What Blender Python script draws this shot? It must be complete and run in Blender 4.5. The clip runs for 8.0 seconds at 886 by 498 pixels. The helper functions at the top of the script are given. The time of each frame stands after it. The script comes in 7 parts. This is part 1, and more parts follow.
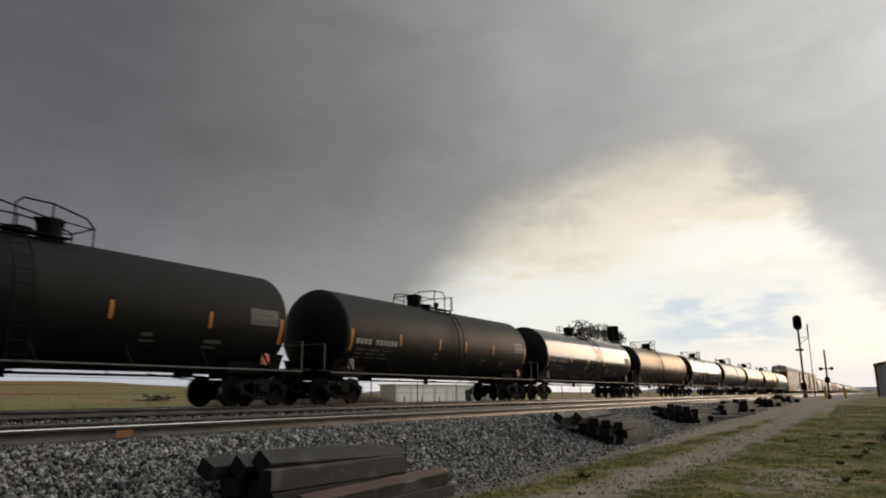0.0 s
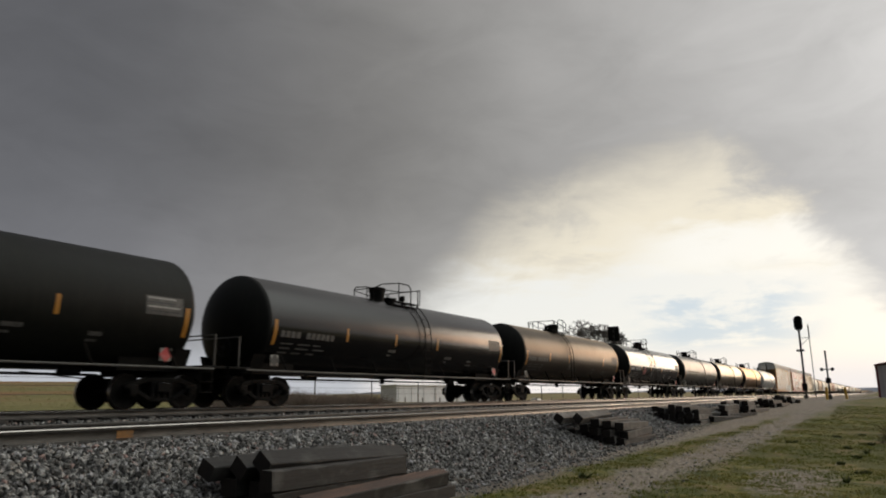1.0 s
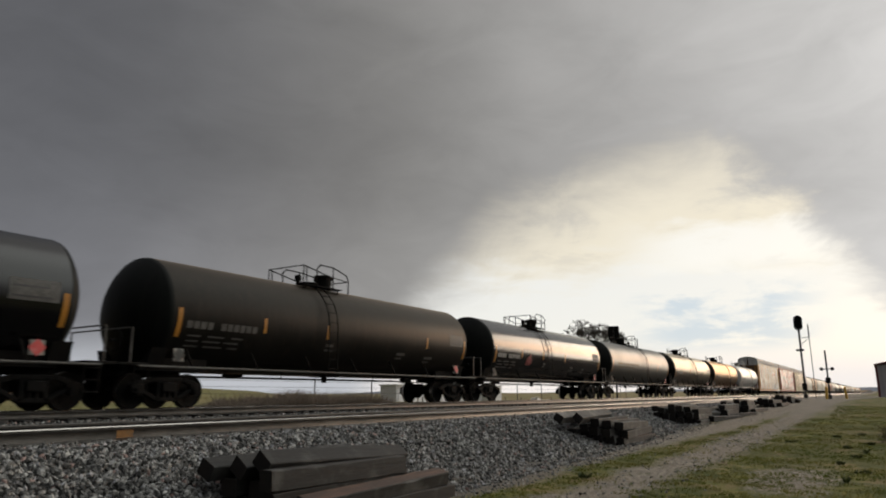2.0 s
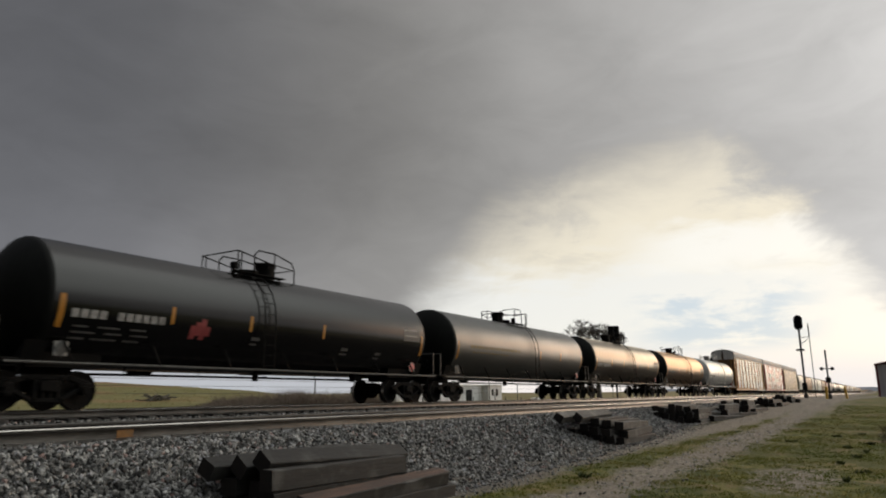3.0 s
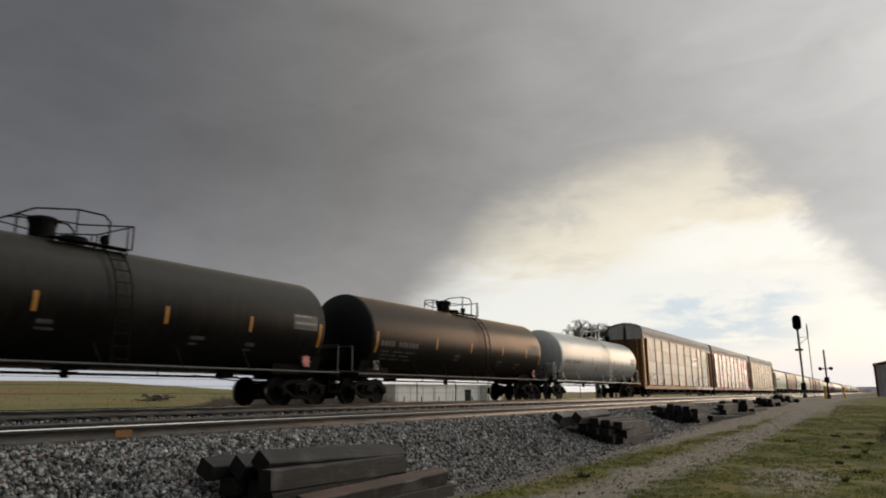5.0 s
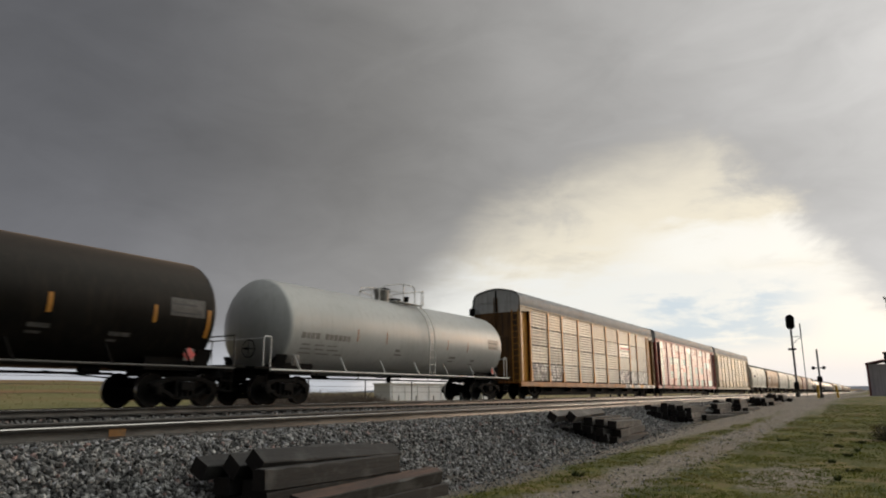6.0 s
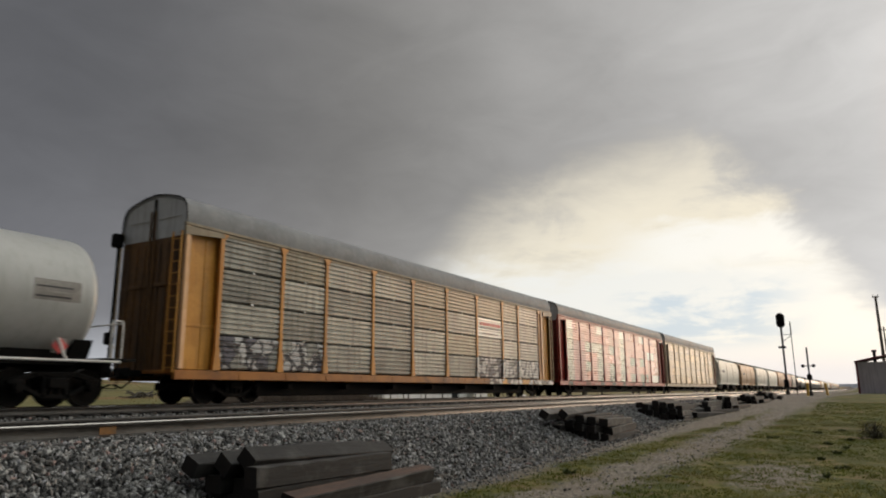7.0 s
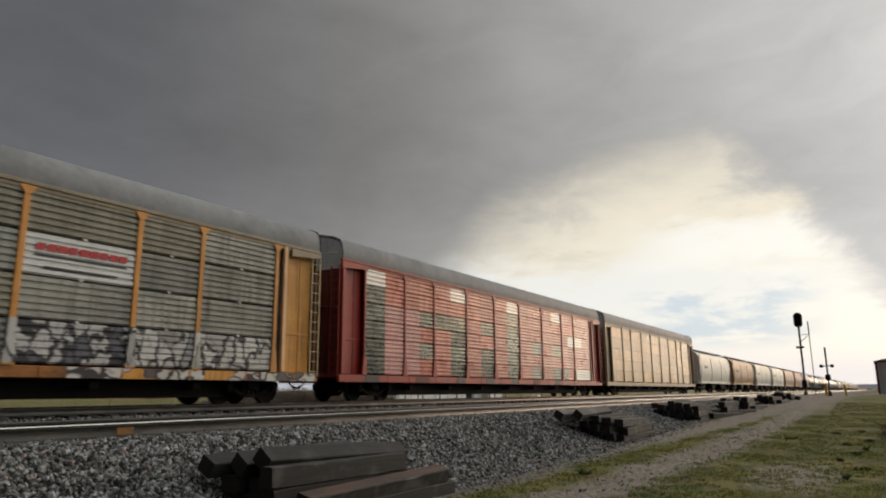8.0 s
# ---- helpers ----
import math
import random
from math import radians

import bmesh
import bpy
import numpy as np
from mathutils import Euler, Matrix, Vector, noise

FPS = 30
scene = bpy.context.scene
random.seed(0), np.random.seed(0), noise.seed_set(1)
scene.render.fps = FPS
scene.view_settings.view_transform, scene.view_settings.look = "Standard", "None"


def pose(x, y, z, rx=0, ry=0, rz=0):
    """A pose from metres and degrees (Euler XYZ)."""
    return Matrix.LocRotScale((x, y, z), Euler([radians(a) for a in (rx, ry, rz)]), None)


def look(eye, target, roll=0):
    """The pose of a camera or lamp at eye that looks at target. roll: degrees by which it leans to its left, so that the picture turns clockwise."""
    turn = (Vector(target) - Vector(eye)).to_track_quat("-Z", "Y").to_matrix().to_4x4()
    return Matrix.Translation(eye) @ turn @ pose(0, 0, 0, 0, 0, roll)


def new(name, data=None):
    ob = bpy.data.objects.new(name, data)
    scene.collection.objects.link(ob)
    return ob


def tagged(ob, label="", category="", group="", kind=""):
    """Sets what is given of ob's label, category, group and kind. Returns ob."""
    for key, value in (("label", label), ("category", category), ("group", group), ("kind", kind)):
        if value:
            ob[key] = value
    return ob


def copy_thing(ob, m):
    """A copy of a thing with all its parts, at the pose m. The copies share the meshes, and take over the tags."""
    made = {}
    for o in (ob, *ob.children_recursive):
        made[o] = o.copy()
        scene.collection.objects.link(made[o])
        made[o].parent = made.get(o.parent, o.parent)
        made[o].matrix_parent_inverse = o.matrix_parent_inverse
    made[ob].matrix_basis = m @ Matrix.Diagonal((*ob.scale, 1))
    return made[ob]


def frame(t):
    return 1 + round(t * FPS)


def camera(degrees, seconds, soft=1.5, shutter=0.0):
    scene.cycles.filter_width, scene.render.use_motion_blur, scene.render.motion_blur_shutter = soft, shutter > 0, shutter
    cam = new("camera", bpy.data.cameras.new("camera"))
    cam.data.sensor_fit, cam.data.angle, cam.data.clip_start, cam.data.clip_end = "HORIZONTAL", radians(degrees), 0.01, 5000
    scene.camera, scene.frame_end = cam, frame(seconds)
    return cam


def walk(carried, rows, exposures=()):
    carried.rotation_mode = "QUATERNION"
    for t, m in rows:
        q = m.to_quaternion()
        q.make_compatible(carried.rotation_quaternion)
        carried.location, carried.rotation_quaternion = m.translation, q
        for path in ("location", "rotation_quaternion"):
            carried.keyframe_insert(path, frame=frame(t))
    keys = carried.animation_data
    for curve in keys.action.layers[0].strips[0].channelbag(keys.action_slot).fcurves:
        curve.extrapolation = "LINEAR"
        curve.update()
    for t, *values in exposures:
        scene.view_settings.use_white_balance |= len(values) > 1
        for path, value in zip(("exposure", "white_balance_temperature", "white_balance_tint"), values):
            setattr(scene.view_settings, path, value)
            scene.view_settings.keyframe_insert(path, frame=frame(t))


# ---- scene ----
# ---- camera ----
cam = camera(66.07, 8.0, soft=1.95, shutter=0.12)
EYE = (0.0, 0.0, 0.292)
YAW, PITCH, ROLL = 31.89, 12.11, 0.40


def view(turn=0.0, tilt=0.0):
    """The camera's pose: turned to the right and tilted up by so many degrees from its rest."""
    a, b = radians(YAW - turn), radians(PITCH + tilt)
    way = Vector((math.cos(a) * math.cos(b), math.sin(a) * math.cos(b), math.sin(b)))
    return look(EYE, Vector(EYE) + way, -ROLL)


PATH = [
    (0.0, view(0.000, 0.0)), (0.5, view(-0.035, 0.0)), (1.0, view(-0.053, 0.05)), (1.5, view(-0.044, 0.04)),
    (3.0, view(-0.053, 0.0)), (4.0, view(-0.053, 0.0)), (4.7, view(-0.035, 0.0)), (5.3, view(0.158, -0.03)),
    (5.8, view(0.387, -0.06)), (6.2, view(0.581, -0.10)), (6.5, view(0.792, -0.14)), (6.8, view(1.056, -0.21)),
    (7.0, view(1.126, -0.26)), (7.2, view(0.933, -0.22)), (7.4, view(0.546, -0.16)), (7.6, view(0.273, -0.15)),
    (7.8, view(0.150, -0.18)), (8.0, view(-0.053, -0.22)),
]
walk(cam, PATH)

# ---- sky and sun ----
SUN_AZIMUTH, SUN_HEIGHT = -15.0, 10.0


class Sock:
    """A small wrapper for writing node arithmetic as formulas."""
    tree = None

    def __init__(self, out):
        self.out = out

    @staticmethod
    def link(value, socket):
        if isinstance(value, Sock):
            Sock.tree.links.new(value.out, socket)
        else:
            socket.default_value = value

    def op(self, kind, other=None, third=None, clamp=False):
        n = Sock.tree.nodes.new("ShaderNodeMath")
        n.operation, n.use_clamp = kind, clamp
        Sock.link(self, n.inputs[0])
        if other is not None:
            Sock.link(other, n.inputs[1])
        if third is not None:
            Sock.link(third, n.inputs[2])
        return Sock(n.outputs[0])

    def __add__(self, o): return self.op("ADD", o)
    def __sub__(self, o): return self.op("SUBTRACT", o)
    def __mul__(self, o): return self.op("MULTIPLY", o)
    def __truediv__(self, o): return self.op("DIVIDE", o)

    def step(self, lo, hi):
        n = Sock.tree.nodes.new("ShaderNodeMapRange")
        n.interpolation_type = "SMOOTHSTEP"
        Sock.link(self, n.inputs["Value"])
        n.inputs["From Min"].default_value, n.inputs["From Max"].default_value = lo, hi
        return Sock(n.outputs["Result"])


def mixed(fac, a, b, kind="MIX"):
    n = Sock.tree.nodes.new("ShaderNodeMix")
    n.data_type, n.blend_type = "RGBA", kind
    Sock.link(fac, n.inputs[0])
    for v, s in ((a, n.inputs[6]), (b, n.inputs[7])):
        Sock.link(v if isinstance(v, Sock) else (*v, 1.0), s)
    return Sock(n.outputs[2])


def noisy(vector, scale, detail=4.0, rough=0.55, warp=0.0):
    n = Sock.tree.nodes.new("ShaderNodeTexNoise")
    Sock.link(vector, n.inputs["Vector"])
    n.inputs["Scale"].default_value, n.inputs["Detail"].default_value = scale, detail
    n.inputs["Roughness"].default_value, n.inputs["Distortion"].default_value = rough, warp
    return Sock(n.outputs["Fac"])


def stretched(vector, scale, turn=(0, 0, 0)):
    n = Sock.tree.nodes.new("ShaderNodeMapping")
    Sock.link(vector, n.inputs["Vector"])
    n.inputs["Scale"].default_value = scale
    n.inputs["Rotation"].default_value = [radians(v) for v in turn]
    return Sock(n.outputs["Vector"])


def make_sky():
    world = bpy.data.worlds.new("sky")
    scene.world = world
    world.use_nodes = True
    tree = Sock.tree = world.node_tree
    tree.nodes.clear()
    coord = Sock(tree.nodes.new("ShaderNodeTexCoord").outputs["Generated"])
    split = tree.nodes.new("ShaderNodeSeparateXYZ")
    Sock.link(coord, split.inputs[0])
    dx, dy, dz = (Sock(split.outputs[i]) for i in range(3))
    az = dy.op("ARCTAN2", dx) * (180 / math.pi)
    el = dz.op("ARCSINE") * (180 / math.pi)
    # cloud billows: broad and fine, drawn out along the deck
    flat = stretched(coord, (1.0, 1.0, 2.2), (0, 0, 20))
    broad = noisy(flat, 2.6, 3.0, 0.5, 0.4) - 0.5
    fine = noisy(flat, 7.0, 6.0, 0.6, 0.6) - 0.5
    streak = noisy(stretched(coord, (1.4, 1.4, 6.0), (12, 0, 0)), 5.0, 5.0, 0.6, 0.3) - 0.5
    # the storm deck: dark towards the north, lighter towards the sun
    away = (az - SUN_AZIMUTH).op("ABSOLUTE")
    toward = ((away * -1.0 + 84.0) / 65.0).op("MAXIMUM", 0.0).op("MINIMUM", 1.25).op("POWER", 1.6)
    deck = toward * 0.39 + 0.135 - away.step(84.0, 135.0) * 0.03 + el.step(37.0, 64.0) * 0.22 + el.step(17.0, 6.0) * 0.06
    deck = deck * (broad * 0.52 + fine * 0.33 + streak * 0.05 + 1.0)
    heavy = (((az - 50.0) / 22.0).op("POWER", 2.0) + ((el - 25.0) / 10.0).op("POWER", 2.0)).step(1.6, 0.0)
    deck = deck * ((heavy * -0.22) + 1.0)
    deck = deck * (az.step(-4.0, -14.0) * el.step(17.0, 26.0) * -0.45 + 1.0)      # unseen deck beyond the sun, dimmed to mute the tank-top reflections
    deck_tint = mixed(away.step(50.0, 81.0), (1.02, 1.0, 0.975), (0.965, 0.985, 1.07))
    scale_rgb = tree.nodes.new("ShaderNodeVectorMath")
    scale_rgb.operation = "SCALE"
    Sock.link(deck_tint, scale_rgb.inputs[0])
    Sock.link(deck, scale_rgb.inputs["Scale"])
    deck_rgb = Sock(scale_rgb.outputs[0])
    # the break under the deck, opening towards the sun
    upper = az * -0.20 + 19.3 - (az - 20.0).op("MAXIMUM", 0.0).op("POWER", 2.0) * 0.034
    lower = az * 1.20 + 7.6
    gap_top = (el - upper + broad * 4.5 + fine * 6.0 + streak * 3.0).step(4.6, -4.4)
    gap = gap_top * (el - lower + broad * 4.0 + fine * 10.0 + streak * 5.0).step(3.2, -2.0)
    nish = tree.nodes.new("ShaderNodeTexSky")
    nish.sky_type, nish.sun_disc = "NISHITA", False
    nish.sun_elevation, nish.sun_rotation = radians(SUN_HEIGHT), radians(90 - SUN_AZIMUTH)
    clear = tree.nodes.new("ShaderNodeVectorMath")
    clear.operation = "SCALE"
    tree.links.new(nish.outputs[0], clear.inputs[0])
    clear.inputs["Scale"].default_value = 0.11
    lit = mixed((el + streak * 7.0 + fine * 4.0).step(8.0, 12.0), (0.91, 0.90, 0.86), (0.90, 0.82, 0.66))
    crest = ((el - 11.0 + fine * 5.0) / 2.4).op("POWER", 2.0).step(1.0, 0.0) * az.step(19.0, 11.0)
    lit = mixed(crest, lit, (1.0, 0.97, 0.90))
    hole = (streak * 1.6 + fine * 1.0 + broad * 0.5).step(-0.14, 0.16)
    hole = hole * el.step(9.5, 7.0) * el.step(2.5, 4.5) * ((az - 9.5).op("ABSOLUTE")).step(8.5, 3.0)
    lit = mixed(hole * 0.75, lit, (0.52, 0.64, 0.76))
    lit = mixed(0.10, lit, Sock(clear.outputs[0]))
    lit = mixed(el.step(4.2, 0.8), lit, (0.94, 0.88, 0.84))
    lit = mixed((fine * 1.4 + streak * 1.0).step(0.0, 0.30) * el.step(8.0, 12.0) * 0.5, lit, (0.66, 0.63, 0.57))
    # a pale strip under the deck all along the horizon
    sky_rgb = mixed((el + fine * 2.0).step(6.5, 1.0) * away.step(120.0, 80.0) * az.step(-13.0, -5.0) * 0.85, deck_rgb, (0.55, 0.57, 0.61))
    sky_rgb = mixed(gap, sky_rgb, lit)
    # cloud lit orange about the veiled sun
    warm = az.step(-4.5, -10.0) * az.step(-37.0, -25.0) * el.step(4.0, 8.0) * el.step(19.0, 12.0)
    sky_rgb = mixed(warm * 0.95, sky_rgb, (2.6, 1.08, 0.36))
    # glow round the veiled sun
    sx, sy, sz = (math.cos(radians(SUN_HEIGHT)) * math.cos(radians(SUN_AZIMUTH)),
                  math.cos(radians(SUN_HEIGHT)) * math.sin(radians(SUN_AZIMUTH)), math.sin(radians(SUN_HEIGHT)))
    near = (dx * sx + dy * sy + dz * sz).op("MAXIMUM", 0.0).op("POWER", 70.0) * az.step(-2.5, -10.0)
    glow = mixed(near, (0.0, 0.0, 0.0), (1.7, 0.75, 0.27))
    sky_rgb = mixed(1.0, sky_rgb, glow, "ADD")
    # bright high cloud on the sunny side
    broadside = (dx * 0.32 + dy * -0.56 + dz * 0.764).step(0.72, 0.97)
    sky_rgb = mixed(1.0, sky_rgb, mixed(broadside, (0.0, 0.0, 0.0), (1.31, 1.36, 1.29)), "ADD")
    ground = dz.step(-0.01, -0.05)
    sky_rgb = mixed(ground, sky_rgb, (0.06, 0.055, 0.04))
    back = tree.nodes.new("ShaderNodeBackground")
    Sock.link(sky_rgb, back.inputs["Color"])
    back.inputs["Strength"].default_value = 1.0
    out = tree.nodes.new("ShaderNodeOutputWorld")
    tree.links.new(back.outputs[0], out.inputs[0])
    sun = bpy.data.lights.new("sun", "SUN")
    sun.energy, sun.angle, sun.color = 0.9, radians(28), (1.0, 0.86, 0.68)
    ob = new("sun", sun)
    ob.matrix_world = look((sx * 300, sy * 300, sz * 300), (0, 0, 0))


make_sky()
scene.view_settings.exposure = 0.0

# ---- materials ----
def material(name, a, b, scale=3.0, rough=0.6, metal=0.0, bump=0.0, bump_scale=40.0, dirt=None, dirt_amount=0.5,
             streaks=False, random_shade=0.0, island=False, spec=0.5, rough_var=0.12, axes=(1, 1, 1), leafy=0.0):
    """Two tones mixed by noise at two scales, stains or run-off streaks of a third, and fine relief."""
    m = bpy.data.materials.new(name)
    m.use_nodes = True
    tree = Sock.tree = m.node_tree
    bsdf = tree.nodes["Principled BSDF"]
    coord = Sock(tree.nodes.new("ShaderNodeTexCoord").outputs["Object"])
    shift = tree.nodes.new("ShaderNodeVectorMath")      # alike pieces don't repeat their pattern
    shift.operation = "ADD"
    Sock.link(coord, shift.inputs[0])
    Sock.link(Sock(tree.nodes.new("ShaderNodeObjectInfo").outputs["Random"]) * 61.0, shift.inputs[1])
    coord = Sock(shift.outputs[0])
    place = stretched(coord, axes)
    big = noisy(place, scale, 4.0, 0.6, 0.2)
    small = noisy(place, scale * 9.0, 3.0, 0.6)
    blend = (big * 0.65 + small * 0.35).step(0.36, 0.64)
    rgb = mixed(blend, a, b)
    if dirt:
        if streaks:
            stain = noisy(stretched(coord, (2.6, 2.6, 0.16)), 2.2, 5.0, 0.65, 0.3)
        else:
            stain = noisy(coord, scale * 0.37, 5.0, 0.65, 0.5)
        rgb = mixed(stain.step(0.47, 0.72) * dirt_amount, rgb, dirt)
    if random_shade:
        if island:
            pick = Sock(tree.nodes.new("ShaderNodeNewGeometry").outputs["Random Per Island"])
        else:
            pick = Sock(tree.nodes.new("ShaderNodeObjectInfo").outputs["Random"])
        hsv = tree.nodes.new("ShaderNodeHueSaturation")
        Sock.link(rgb, hsv.inputs["Color"])
        Sock.link(pick * (2 * random_shade) + (1 - random_shade), hsv.inputs["Value"])
        rgb = Sock(hsv.outputs[0])
    Sock.link(rgb, bsdf.inputs["Base Color"])
    Sock.link((big - 0.5) * (2 * rough_var) + rough, bsdf.inputs["Roughness"])
    bsdf.inputs["Metallic"].default_value = metal
    bsdf.inputs["Specular IOR Level"].default_value = spec
    if bump:
        node = tree.nodes.new("ShaderNodeBump")
        node.inputs["Strength"].default_value = 0.6
        node.inputs["Distance"].default_value = bump
        Sock.link(noisy(place, bump_scale, 4.0, 0.6), node.inputs["Height"])
        tree.links.new(node.outputs[0], bsdf.inputs["Normal"])
    if leafy:                      # light passes through thin leaves
        thin = tree.nodes.new("ShaderNodeBsdfTranslucent")
        Sock.link(rgb, thin.inputs["Color"])
        blend_ = tree.nodes.new("ShaderNodeMixShader")
        blend_.inputs[0].default_value = leafy
        tree.links.new(bsdf.outputs[0], blend_.inputs[1])
        tree.links.new(thin.outputs[0], blend_.inputs[2])
        tree.links.new(blend_.outputs[0], tree.nodes["Material Output"].inputs["Surface"])
    return m


